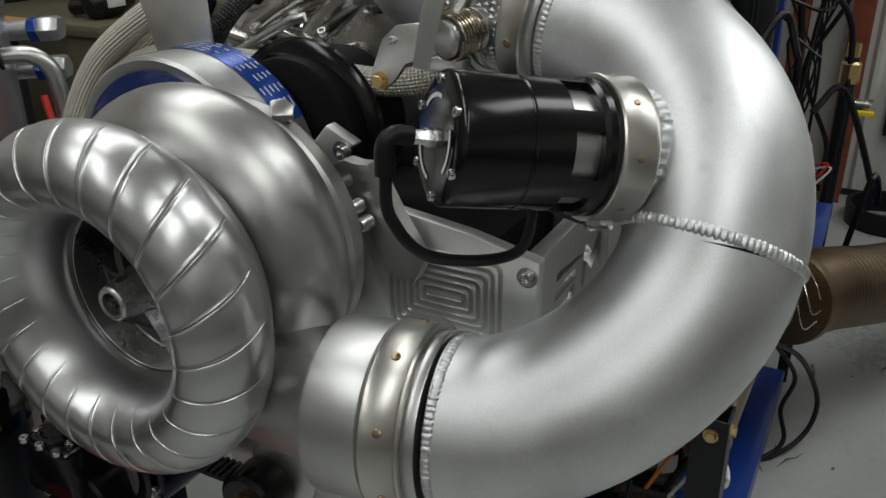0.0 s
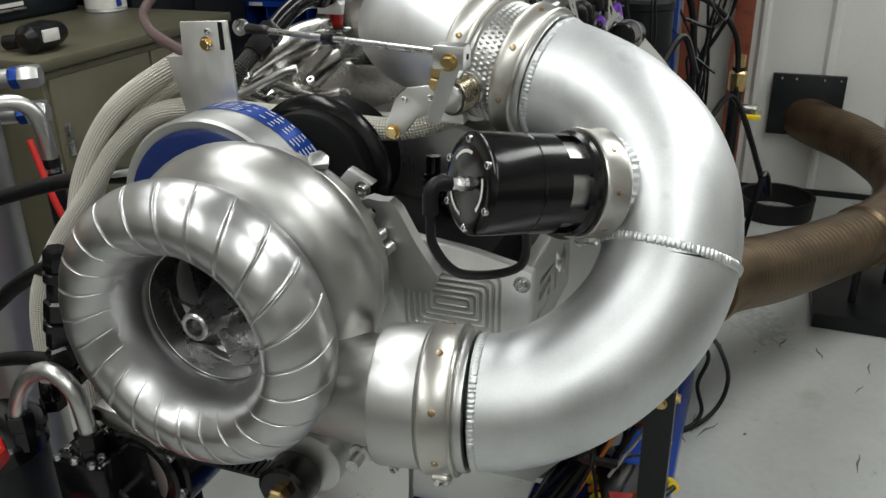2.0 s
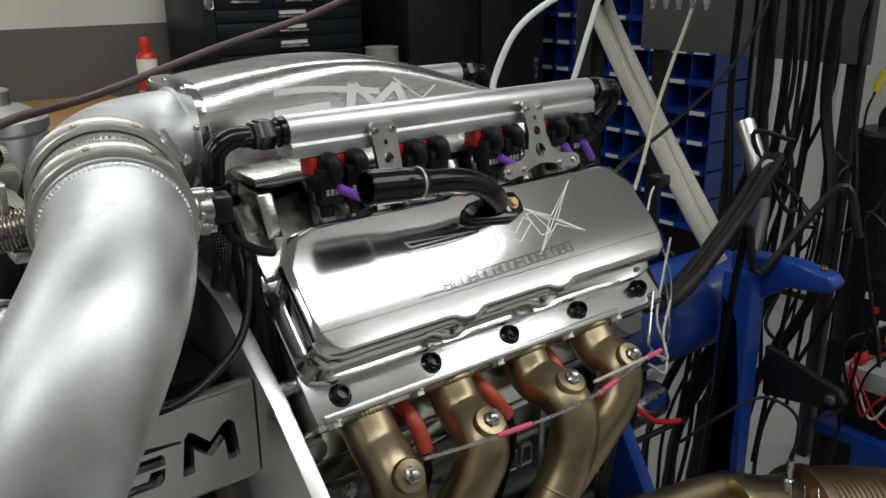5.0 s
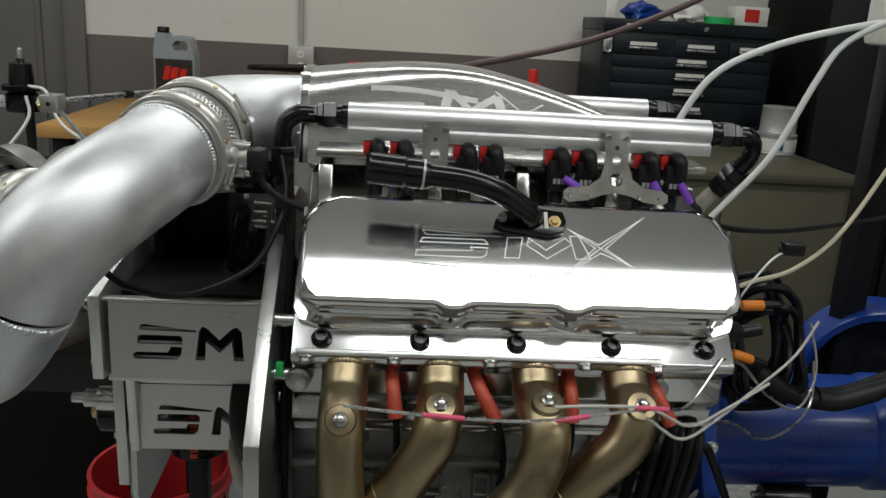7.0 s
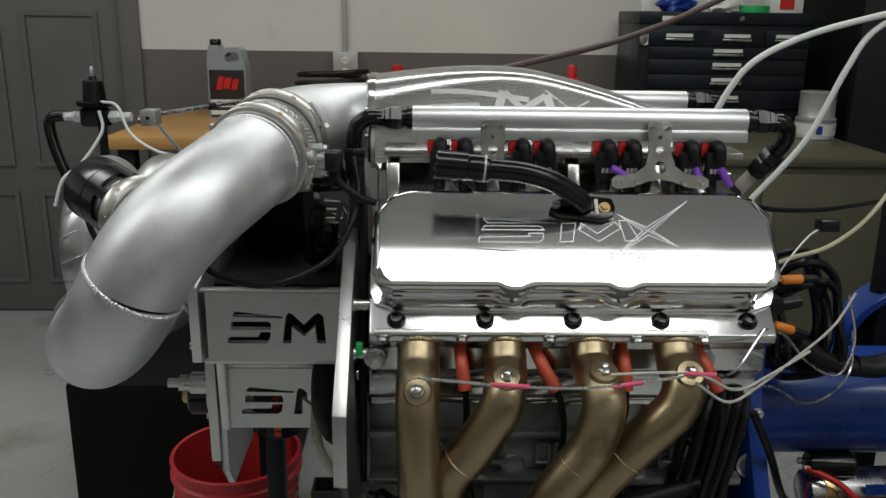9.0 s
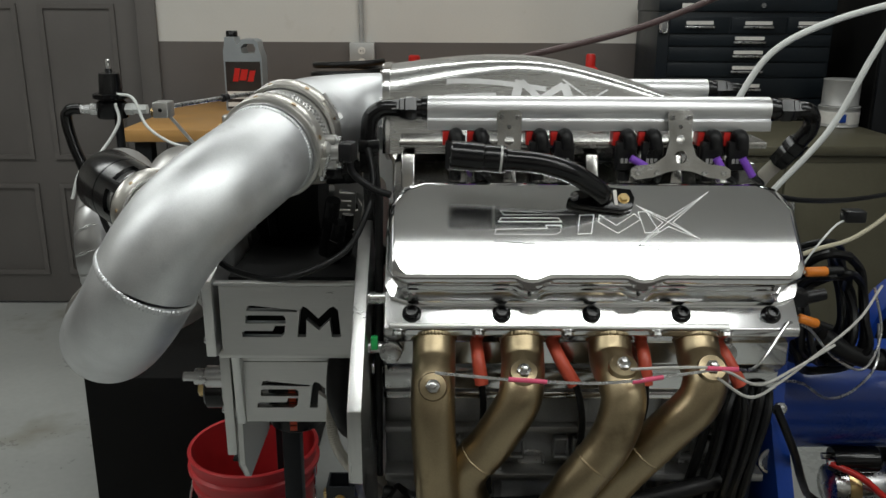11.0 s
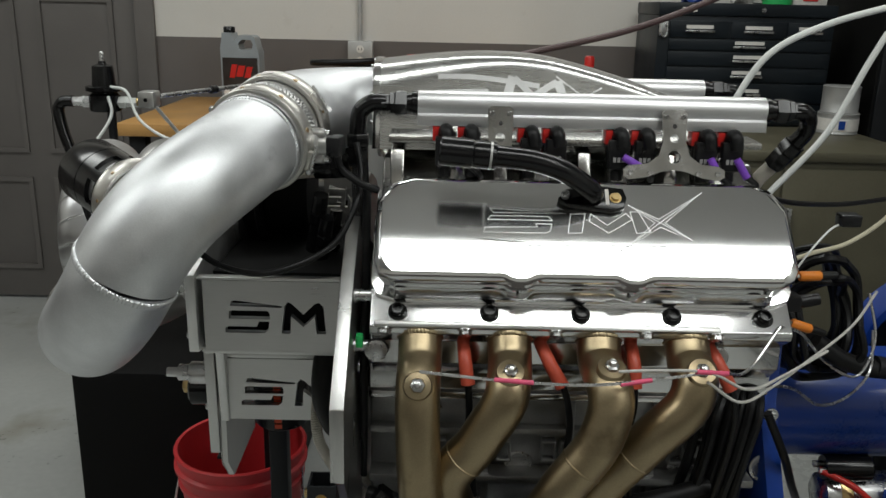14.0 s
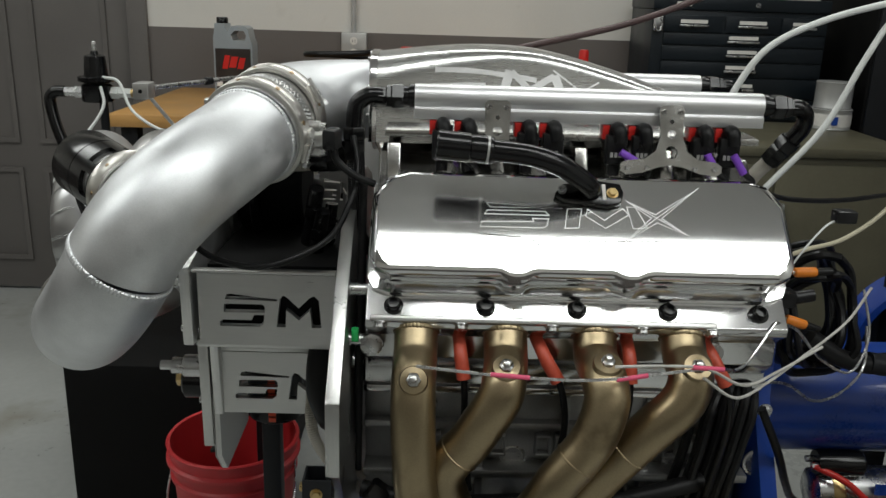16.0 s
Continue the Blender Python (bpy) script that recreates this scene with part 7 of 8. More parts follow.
for y in (-0.79, -0.72, -0.60, -0.535):
    bolt(wp, (2.90, y, 0.572), (-1, 0, 0), BOLT_STEEL)
st = thing("duct_stand", (1.85, -0.90, 0.0), "low black steel floor stand under the duct", "stand")
part("base", block((1.52, -1.45, 0.0), (2.12, -0.72, 0.055), 0.006), DARK_METAL, st)
for x, y in ((1.66, -0.85), (1.86, -0.98)):
    part("leg", revolve([(0.014, 0), (0.014, 0.21)], (x, y, 0.05), (0, 0, 1), 14), DARK_METAL, st)
part("saddle", sweep(glide([(1.66, -0.78, 0.30), (1.72, -0.84, 0.235), (1.80, -0.97, 0.235), (1.86, -1.04, 0.30)], 6), 0.012, 10), DARK_METAL, st)
hoop = thing("floor_ring", (2.60, -0.60, 0.0), "black rubber hose hoop lying on the floor by the wall", "rubber ring")
part("hoop", revolve([(0.15, 0), (0.165, 0.0), (0.17, 0.09), (0.152, 0.09)], (2.62, -0.58, 0.0), (0, 0, 1), 48, closed=True), RUBBER, hoop)

# ---- blue dynamometer stand ----
dyno = thing("dyno_stand", (0.6, 0.0, 0.0), "blue painted steel engine dynamometer stand", "dynamometer stand")
part("face_plate", prism([(-0.30, 0.30), (-0.30, 0.62), (-0.155, 0.86), (-0.145, 0.985), (0.145, 0.985), (0.155, 0.86), (0.30, 0.62), (0.30, 0.30)], "x", 0.318, 0.345, 0.003), BLUE_PAINT, dyno)
part("absorber", revolve([(0.06, 0), (0.10, 0.01), (0.10, 0.33), (0.09, 0.34), (0.105, 0.36), (0.105, 0.62)], (0.345, 0.04, 0.775), (1, 0, 0), 48), BLUE_PAINT, dyno)
part("drum", revolve([(0.150, 0.0), (0.163, 0.002), (0.167, 0.010), (0.167, 0.112), (0.160, 0.120), (0.150, 0.118)], (0.87, 0.26, 0.76), (0.25, 1, 0), 64, closed=True), BLUE_PAINT, dyno, "round blue guard ring")
# dark disc stands for the open ring's dark inside
part("drum_infill", revolve([(0, 0.03), (0.060, 0.03), (0.066, 0.050), (0.1495, 0.055), (0.1495, 0.10), (0, 0.10)], (0.87, 0.26, 0.76), (0.25, 1, 0), 48), DARK_METAL, dyno, "dark recessed disc inside the guard ring")
FAR = Matrix.Translation((-1.053, -0.797, 1.482)) @ Matrix.Scale(1.16, 4) @ Matrix.Translation((1.053, 0.797, -1.482))
for s in (-1, 1):
    part("upright", block((0.52, -0.245, 0.205), (0.57, -0.185, 0.985), 0.006, m=FAR) if s < 0 else block((0.50, 0.42, 0.06), (0.60, 0.48, 0.95), 0.006), BLUE_PAINT, dyno)
    part("foot_rail", block((-0.45, s * 0.33 - 0.04, 0.0), (1.1, s * 0.33 + 0.04, 0.075), 0.006), BLUE_PAINT, dyno)
part("top_arm", prism([(-0.18, 0.970), (-0.18, 1.012), (-0.30, 1.020), (-0.360, 1.012), (-0.372, 0.996), (-0.360, 0.982), (-0.29, 0.972), (-0.235, 0.93), (-0.21, 0.92)], "x", 0.55, 0.59, 0.006, m=FAR), BLUE_PAINT, dyno)
part("lower_gusset", prism([(-0.185, 0.30), (-0.185, 0.95), (-0.225, 0.90), (-0.250, 0.72), (-0.27, 0.30)], "x", 0.520, 0.535, 0.003, m=FAR), BLUE_PAINT, dyno)
part("grey_link", prism([(-0.245, 0.84), (-0.385, 0.805), (-0.40, 0.785), (-0.385, 0.765), (-0.25, 0.745)], "x", 0.585, 0.60, 0.002, m=FAR), DARK_METAL, dyno)
bolt(dyno, FAR @ Vector((0.585, -0.375, 0.785)), (-1, 0, 0), BOLT_HEX)
part("arm_bolt", BOLT_GOLD, None, dyno, "", aim(FAR @ Vector((0.570, -0.340, 1.017)), (0, 0, 1)))
part("cross_beam", block((-0.40, -0.30, 0.10), (0.50, -0.24, 0.20), 0.006), BLUE_PAINT, dyno)
part("shelf", block((-0.35, -0.36, 0.38), (0.05, 0.30, 0.40), 0.004), BLUE_PAINT, dyno)
for x in (-0.33, 0.03):
    part("shelf_leg", block((x - 0.02, -0.30, 0.07), (x + 0.02, -0.26, 0.38), 0.003), BLUE_PAINT, dyno)

starter = thing("starter_motor", (0.55, -0.05, 0.62), "bare metal starter motor with black solenoid", "starter motor")
part("motor", revolve([(0.030, 0), (0.038, 0.006), (0.040, 0.02), (0.040, 0.17), (0.036, 0.18)], (0.50, -0.02, 0.615), (1, 0.02, 0.02), 36), STEEL, starter)
part("end_band", revolve([(0.0405, 0.03), (0.0415, 0.032), (0.0415, 0.05), (0.0405, 0.052)], (0.50, -0.02, 0.615), (1, 0.02, 0.02), 36), BRASS, starter)
part("solenoid", revolve([(0.022, 0), (0.024, 0.004), (0.024, 0.08), (0.02, 0.085)], (0.50, -0.03, 0.675), (1, 0, 0), 24), ANODIZED, starter)
for dy in (-0.012, 0.012):
    part("terminal", revolve([(0.006, 0), (0.006, 0.012), (0, 0.012)], (0.50, -0.03 + dy, 0.675), (-1, 0, 0), 6), STEEL, starter)
part("blue_label", block((0.60, -0.063, 0.63), (0.65, -0.059, 0.65)), BLUE_FOIL, starter)
hose("red_cable", [(0.37, -0.02, 0.70), (0.405, -0.02, 0.67), (0.43, 0.0, 0.60), (0.44, 0.0, 0.50), (0.42, 0.02, 0.40)], 0.009, RED, "thick red battery cable on the stand", "cable")
hose("red_cable", [(0.49, -0.04, 0.675), (0.54, -0.07, 0.66), (0.60, -0.08, 0.615), (0.70, -0.08, 0.58)], 0.006, RED, "red cable on the starter motor", "cable")
hose("black_cable", [(0.30, -0.23, 0.88), (0.34, -0.22, 0.80), (0.38, -0.18, 0.72), (0.44, -0.10, 0.64), (0.52, -0.08, 0.595), (0.70, -0.08, 0.585)], 0.0065, CABLE, "black cable drooping over the starter", "cable")

# cable bundle lying over the absorber
for off, r in ((0.0, 0.015), (0.022, 0.011)):
    hose("thick_cable", [(0.40, -0.135 + off, 0.960), (0.46, -0.140 + off, 0.925), (0.54, -0.135 + off, 0.915), (0.64, -0.125 + off, 0.945), (0.80, -0.10 + off, 1.02), (1.0, -0.05 + off, 1.10)], r, RUBBER, "thick black cable bundle over the blue absorber", "cable", 12)
single("cable_wrap", sweep(glide([(0.50, -0.1375, 0.9195), (0.54, -0.135, 0.915), (0.60, -0.129, 0.930)], 6), 0.0175, 14), DARK_METAL, "dull grey taped sleeve round the cable bundle", "cable")

# wiring loom behind the head
random.seed(8)
for k in range(9):
    r = random.uniform(0.060, 0.090)
    c = Vector((0.415 + random.uniform(-0.01, 0.01), -0.13 + 0.012 * k, 0.985))
    pts = [c + Vector((r * 0.75 * math.cos(a) + random.uniform(-0.006, 0.006), 0.02 * math.sin(3 * a) , r * 1.25 * math.sin(a))) for a in (2 * math.pi * j / 12 + 0.6 * k for j in range(13))]
    hose("wiring_loom", pts, random.uniform(0.0055, 0.008), CABLE, "coiled black wiring loom behind the engine", "cable", 8, 5)
for k in range(12):
    x = 0.185 + 0.0065 * k + random.uniform(-0.008, 0.008)
    y = -0.215 - 0.012 * (k % 3)
    pts = [(0.27 + 0.003 * k, -0.16, 0.93), (x + 0.03, y, 0.905 - 0.006 * (k % 4)), (x + 0.015, y - 0.01, 0.82), (x, y, 0.70), (x + random.uniform(-0.02, 0.02), y, 0.55), (x + 0.02, y + 0.05, 0.42)]
    hose("wiring_loom", pts, random.uniform(0.0045, 0.0085), CABLE, "black wiring hanging beside the block", "cable", 8, 5)
for at, way in (((0.331, -0.20, 1.087), (1, 0, 0.05)), ((0.329, -0.20, 1.014), (1, 0, -0.3))):
    ob = thing("orange_connector", at, "orange cable connector with black boot", "connector", "orange connectors")
    part("shell", revolve([(0.006, 0), (0.0075, 0.002), (0.0075, 0.030), (0.006, 0.032)], at, way, 12), ORANGE, ob)
    part("boot", revolve([(0.0065, 0.032), (0.005, 0.055)], at, way, 12), RUBBER, ob)
    part("pin", revolve([(0.003, -0.012), (0.003, 0)], at, way, 8), STEEL, ob)
sensor = thing("cam_sensor", (0.31, -0.19, 1.05), "black sensor plug on the head's rear face", "sensor")
part("plug", block((0.292, -0.215, 1.035), (0.335, -0.185, 1.06), 0.004), PLASTIC, sensor)
part("tail", revolve([(0.010, 0), (0.009, 0.03)], (0.335, -0.20, 1.047), (1, 0, 0.2), 16), PLASTIC, sensor)
hose("white_cable", [(0.305, -0.235, 1.10), (0.325, -0.23, 1.13), (0.36, -0.21, 1.16), (0.385, -0.2, 1.17)], 0.0016, WHITE_HOSE, "thin white wire to a small plug", "cable", 8)
plug = thing("wire_plug", (0.39, -0.20, 1.17), "small black wire plug", "connector")
part("plug", block((0.375, -0.212, 1.165), (0.405, -0.188, 1.183), 0.003), PLASTIC, plug)

# ---- milky hoses, signal box and rear wiring ----
box_ = thing("signal_box", (0.74, 0.06, 1.44), "white signal box with black connector block on a post", "signal box")
part("case", block((0.70, -0.14, 1.452), (0.86, 0.275, 1.60), 0.01), PAPER, box_, "white case with plain pencil bars")
part("connector_block", block((0.665, -0.090, 1.440), (0.6995, 0.085, 1.50), 0.004), PLASTIC, box_)
for k in range(9):
    part("fin", block((0.655, -0.084 + 0.019 * k, 1.444), (0.6645, -0.074 + 0.019 * k, 1.496), 0.001), PLASTIC, box_)
for k in range(5):
    part("nipple", revolve([(0.006, 0), (0.006, 0.012), (0.004, 0.014), (0.004, 0.022)], (0.68, -0.06 + 0.03 * k, 1.440), (0, 0, -1), 10), STEEL, box_)
part("pale_bars", block((0.6535, -0.085, 1.476), (0.6548, -0.045, 1.488)), PAPER, box_)
part("post", block((0.78, 0.30, 0.0), (0.83, 0.35, 1.60), 0.003), DARK_METAL, box_)
part("cross_arm", block((0.78, 0.10, 1.50), (0.82, 0.30, 1.54), 0.003), DARK_METAL, box_)
hose("milky_hose", [(0.30, 0.085, 1.275), (0.31, 0.10, 1.31), (0.36, 0.10, 1.39), (0.45, 0.10, 1.44), (0.58, 0.10, 1.478), (0.70, 0.11, 1.50)], 0.0058, WHITE_HOSE, "milky plastic hose arching to the signal box")
hose("milky_hose", [(0.33, 0.06, 1.10), (0.385, 0.08, 1.155), (0.47, 0.08, 1.262), (0.525, 0.08, 1.385), (0.57, 0.09, 1.452), (0.66, 0.10, 1.50), (0.71, 0.10, 1.52)], 0.0055, WHITE_HOSE, "milky plastic hose arching to the signal box")
hose("aged_hose", [(0.30, -0.19, 1.10), (0.37, -0.14, 1.105), (0.45, -0.10, 1.115), (0.54, -0.05, 1.16), (0.62, -0.02, 1.27), (0.68, -0.03, 1.42)], 0.0036, AMBER_HOSE, "yellowed plastic hose to the signal box")
hose("black_cable", [(0.25, -0.20, 1.21), (0.34, -0.15, 1.185), (0.50, -0.05, 1.170), (0.72, 0.02, 1.20), (0.95, 0.03, 1.32), (1.10, 0.02, 1.55)], 0.004, CABLE, "thin black cable running rearwards", "cable", 8)
hose("brown_hose", [(-0.50, 0.20, 1.28), (-0.42, 0.32, 1.295), (-0.25, 0.45, 1.305), (-0.02, 0.50, 1.36), (0.22, 0.51, 1.42), (0.44, 0.52, 1.51), (0.62, 0.52, 1.62), (0.80, 0.50, 1.80), (0.95, 0.45, 2.2), (1.0, 0.4, 3.0)], 0.0070, material("brown_hose", (0.085, 0.050, 0.048), 0.42, 0.0, 0.15, 20), "dull brown rubber hose rising to the ceiling")
for pts in ([(0.80, 0.36, 1.50), (0.80, 0.315, 1.41), (0.80, 0.22, 1.273), (0.80, 0.10, 1.11), (0.80, 0.02, 1.00), (0.82, -0.05, 0.9)], [(0.83, 0.34, 1.50), (0.83, 0.30, 1.40), (0.83, 0.20, 1.255), (0.83, 0.08, 1.09), (0.84, -0.02, 0.95)]):
    hose("braided_hose", pts, 0.017, BRAID, "thick steel braided hose beside the signal box", n=18)
man = thing("water_manifold", (1.0, 0.0, 0.6), "cast metal water manifold with fittings", "manifold")
part("pipe", sweep(glide([(1.02, 0.05, 1.16), (1.0, 0.0, 1.08), (1.0, -0.02, 0.98), (1.0, 0.0, 0.8), (0.95, 0.0, 0.5)], 8), 0.022, 20), SATIN, man)
part("branch", sweep(glide([(1.0, -0.01, 1.06), (0.97, -0.04, 1.08), (0.95, -0.06, 1.09)], 5), 0.014, 16), SATIN, man)
part("collar", revolve([(0.026, -0.015), (0.029, -0.01), (0.029, 0.01), (0.026, 0.015)], (1.0, -0.015, 1.02), (0, 0.2, 1), 24), DARK_METAL, man)
part("foot", block((0.92, -0.04, 0.0), (0.99, 0.04, 0.5), 0.004), DARK_METAL, man)

gp = thing("control_panel", (1.66, 0.4, 0.6), "dark grey sheet metal control panel on legs", "control panel")
part("panel", block((1.64, 0.09, 1.235), (1.67, 0.85, 2.10), 0.004), material("dark_grey_panel", (0.075, 0.076, 0.078), 0.5, 0.0, 0.15, 5), gp)
for y in (0.14, 0.80):
    part("leg", block((1.67, y - 0.02, 0), (1.71, y + 0.02, 2.10), 0.003), DARK_METAL, gp)
for k in range(5):
    part("knob", revolve([(0.016, 0), (0.016, 0.014), (0.012, 0.018), (0, 0.018)], (1.64, 0.18 + 0.13 * k, 1.42 + 0.11 * (k % 2)), (-1, 0, 0), 18), (RED, PLASTIC, GREEN, PLASTIC, PLASTIC)[k], gp)
post = thing("blue_post", (1.72, -0.10, 0.0), "blue painted steel upright behind the black tank", "post")
part("channel", prism([(1.66, -0.155), (1.72, -0.155), (1.72, -0.150), (1.667, -0.150), (1.667, -0.075), (1.72, -0.075), (1.72, -0.07), (1.66, -0.07)], "z", 0.0, 2.4, 0.001), BLUE_PAINT, post)
part("clamp_band", block((1.652, -0.162, 1.345), (1.66, -0.065, 1.375), 0.001), STEEL, post)
btank = thing("black_tank", (1.56, -0.06, 0.0), "tall black cylindrical tank with hose on top", "tank")
part("shell", revolve([(0.085, 0.0), (0.092, 0.004), (0.092, 0.55), (0.096, 0.555), (0.096, 0.575), (0.085, 0.585), (0, 0.59)], (1.545, -0.06, 0.51), (0, 0, 1), 48), DARK_METAL, btank)
part("stand", block((1.47, -0.13, 0.0), (1.62, 0.01, 0.51), 0.004), DARK_METAL, btank)
part("elbow", sweep(glide([(1.545, -0.02, 1.09), (1.545, -0.02, 1.13), (1.55, -0.05, 1.16), (1.56, -0.12, 1.165), (1.58, -0.19, 1.10), (1.60, -0.22, 0.95), (1.60, -0.23, 0.75)], 8), 0.011, 16), RUBBER, btank)
hose("rubber_hose", [(1.55, -0.10, 1.12), (1.58, -0.18, 1.11), (1.62, -0.28, 1.06), (1.66, -0.35, 0.96), (1.66, -0.37, 0.80), (1.64, -0.37, 0.60), (1.60, -0.36, 0.30)], 0.0095, RUBBER, "thick black hose hanging beside the tank")
vp = thing("valve_pipe", (1.66, -0.38, 0.0), "dull brass and steel valve pipe on the wall side", "valve")
part("riser", revolve([(0.022, 0), (0.022, 0.86)], (1.68, -0.37, 0.0), (0, 0, 1), 18), DARK_METAL, vp)
part("brass_valve", revolve([(0.028, 0), (0.030, 0.004), (0.030, 0.06), (0.02, 0.07), (0.02, 0.12)], (1.68, -0.37, 0.78), (0, 0, 1), 8), BRASS, vp)
part("side_cock", revolve([(0.018, 0), (0.018, 0.07), (0.024, 0.072), (0.024, 0.09)], (1.68, -0.37, 0.72), (-0.4, -0.9, 0), 10), STEEL, vp)
part("yellow_lever", block((1.60, -0.46, 0.70), (1.62, -0.40, 0.715), 0.002), YELLOW, vp)
relay = thing("relay_box", (1.30, -0.22, 0.8), "black relay box with plugs on the stand", "relay box")
part("box", block((1.24, -0.26, 0.64), (1.32, -0.17, 0.80), 0.006), PLASTIC, relay)
for k in range(4):
    part("fuse", block((1.236, -0.25 + 0.02 * k, 0.66 + 0.03 * k), (1.2395, -0.235 + 0.02 * k, 0.675 + 0.03 * k)), (YELLOW, PAPER, RED, PAPER)[k], relay)
part("stand", block((1.26, -0.24, 0.0), (1.30, -0.19, 0.64), 0.003), DARK_METAL, relay)
blue_table = thing("battery_tray", (1.3, -0.35, 0.0), "blue steel tray carrying a battery", "tray")
part("tray", block((1.14, -0.40, 0.42), (1.50, -0.14, 0.45), 0.003), BLUE_PAINT, blue_table)
part("side_panel", block((1.136, -0.404, 0.315), (1.14, -0.24, 0.45), 0.001), BLUE_PAINT, blue_table)
for x, y in ((1.17, -0.36), (1.47, -0.36), (1.17, -0.17), (1.47, -0.17)):
    part("leg", block((x - 0.015, y - 0.015, 0), (x + 0.015, y + 0.015, 0.42), 0.002), DARK_METAL, blue_table)
bat = thing("battery", (1.25, -0.25, 0.45), "black car battery with pale lid and red clamps", "battery")
part("case", block((1.17, -0.335, 0.45), (1.38, -0.18, 0.555), 0.006), PLASTIC, bat)
part("lid", block((1.168, -0.337, 0.555), (1.382, -0.178, 0.605), 0.004), CAN_GREY, bat)
for y in (-0.315, -0.205):
    part("clamp", block((1.18, y - 0.012, 0.6055), (1.21, y + 0.012, 0.630), 0.004), RED, bat)
for k in range(5):
    random.seed(30 + k)
    hose("battery_wire", [(1.18 + 0.01 * k, -0.32 + 0.02 * k, 0.63), (1.15, -0.36 + random.uniform(-0.03, 0.08), 0.68 + random.uniform(-0.02, 0.06)), (1.14, -0.34 + 0.03 * k, 0.58 + random.uniform(-0.06, 0.06)), (1.155, -0.28 + 0.02 * k, 0.50), (1.16, -0.2, 0.62)], 0.003, (RED, WHITE_HOSE, RED, CABLE, RED)[k], "tangled red and white battery wires", "cable", 7, 6)

# hanging cable bundles
for k in range(20):
    random.seed(60 + k)
    x = 1.15 + random.uniform(-0.12, 0.35)
    y = 0.18 - 0.022 * (k % 9) + random.uniform(-0.05, 0.05)
    r = random.choice((0.005, 0.006, 0.008, 0.011, 0.015))
    sag = random.uniform(-0.06, 0.06)
    hose("hanging_cable", [(x + 0.1, y + 0.05, 3.0), (x + 0.05, y + 0.03, 2.2), (x, y, 1.55), (x + 0.01, y - 0.3 * sag, 1.2), (x - 0.02, y + sag, 0.95), (x - 0.08, y + sag * 1.5, 0.70), (x - 0.12 + sag, y + 0.05, 0.35), (x - 0.1, y + 0.1, 0.02)], r, CABLE, "black cable hanging from the ceiling to the stand", "cable", 8, 6)
for k in range(18):
    random.seed(90 + k)
    a = Vector((random.uniform(0.85, 1.55), random.uniform(-0.38, 0.15), random.uniform(0.65, 1.15)))
    b = a + Vector((random.uniform(-0.2, 0.2), random.uniform(-0.18, 0.18), random.uniform(-0.35, 0.05)))
    m1 = a.lerp(b, 0.33) + Vector((random.uniform(-0.08, 0.08), random.uniform(-0.08, 0.08), random.uniform(-0.10, 0.14)))
    m2 = a.lerp(b, 0.66) + Vector((random.uniform(-0.08, 0.08), random.uniform(-0.08, 0.08), random.uniform(-0.14, 0.06)))
    hose("tangled_wire", [a, m1, m2, b, (b.x, b.y + 0.05, 0.3)], random.choice((0.003, 0.004, 0.006, 0.009)), random.choice((CABLE, CABLE, CABLE, CABLE, CABLE, RUBBER, RUBBER)), "loose wire in the tangle on the test stand", "cable", 6, 6)
for k in range(6):
    random.seed(140 + k)
    y = -0.30 + random.uniform(-0.12, 0.25)
    hose("wall_cable", [(2.78, y, 2.6), (2.76, y + 0.02, 1.6), (2.70, y + random.uniform(-0.08, 0.08), 1.0), (2.74, y + random.uniform(-0.12, 0.12), 0.6), (2.76, y + random.uniform(-0.1, 0.1), 0.25), (2.80, y, 0.01)], random.choice((0.005, 0.007, 0.010)), CABLE, "black cable hanging on the sheet-metal wall", "cable", 6, 6)
for at in ((1.42, -0.02, 1.47), (1.44, -0.05, 1.25), (1.42, -0.10, 1.50)):
    tagw = thing("cable_marker", at, "yellow cable marker sleeve", "cable marker", "cable markers")
    part("sleeve", sweep([Vector(at), Vector(at) + Vector((0, 0.015, -0.05))], 0.008, 10), YELLOW, tagw)
    part("wire", sweep(glide([Vector(at) + Vector((0, 0, 0.3)), Vector(at) + Vector((0.0, -0.01, 0.1)), Vector(at)], 5), 0.003, 6), AMBER_HOSE, tagw)
    part("wire_tail", sweep(glide([Vector(at) + Vector((0, 0.015, -0.05)), Vector(at) + Vector((0.0, 0.03, -0.15)), Vector(at) + Vector((0, 0.0, -0.5)), (at[0], at[1], 0.3)], 5), 0.003, 6), CABLE, tagw)

# blue bin rack
rack = thing("bin_rack", (2.62, 1.75, 0.0), "blue steel parts bin rack with labelled pigeonholes", "bin rack")
part("back", block((2.885, 1.20, 0.30), (2.90, 2.30, 1.95)), BLUE_PAINT, rack)
for k in range(13):
    z = 0.32 + 0.135 * k
    part("shelf", block((2.60, 1.20, z), (2.885, 2.30, z + 0.008)), BLUE_PAINT, rack)
    part("label_strip", block((2.590, 1.21, z - 0.012), (2.5985, 2.29, z + 0.016)), BLUE_PAINT, rack)
    for j in range(9):
        if (j + k) % 5:
            part("label", block((2.5865, 1.225 + 0.12 * j, z - 0.008), (2.5895, 1.305 + 0.12 * j, z + 0.010)), PAPER, rack)
for j in range(10):
    part("divider", block((2.605, 1.20 + 0.1215 * j, 0.30), (2.885, 1.206 + 0.1215 * j, 1.95)), BLUE_PAINT, rack)
part("base", block((2.60, 1.20, 0.0), (2.90, 2.30, 0.30), 0.004), BLACK_AND_SHADE, rack)
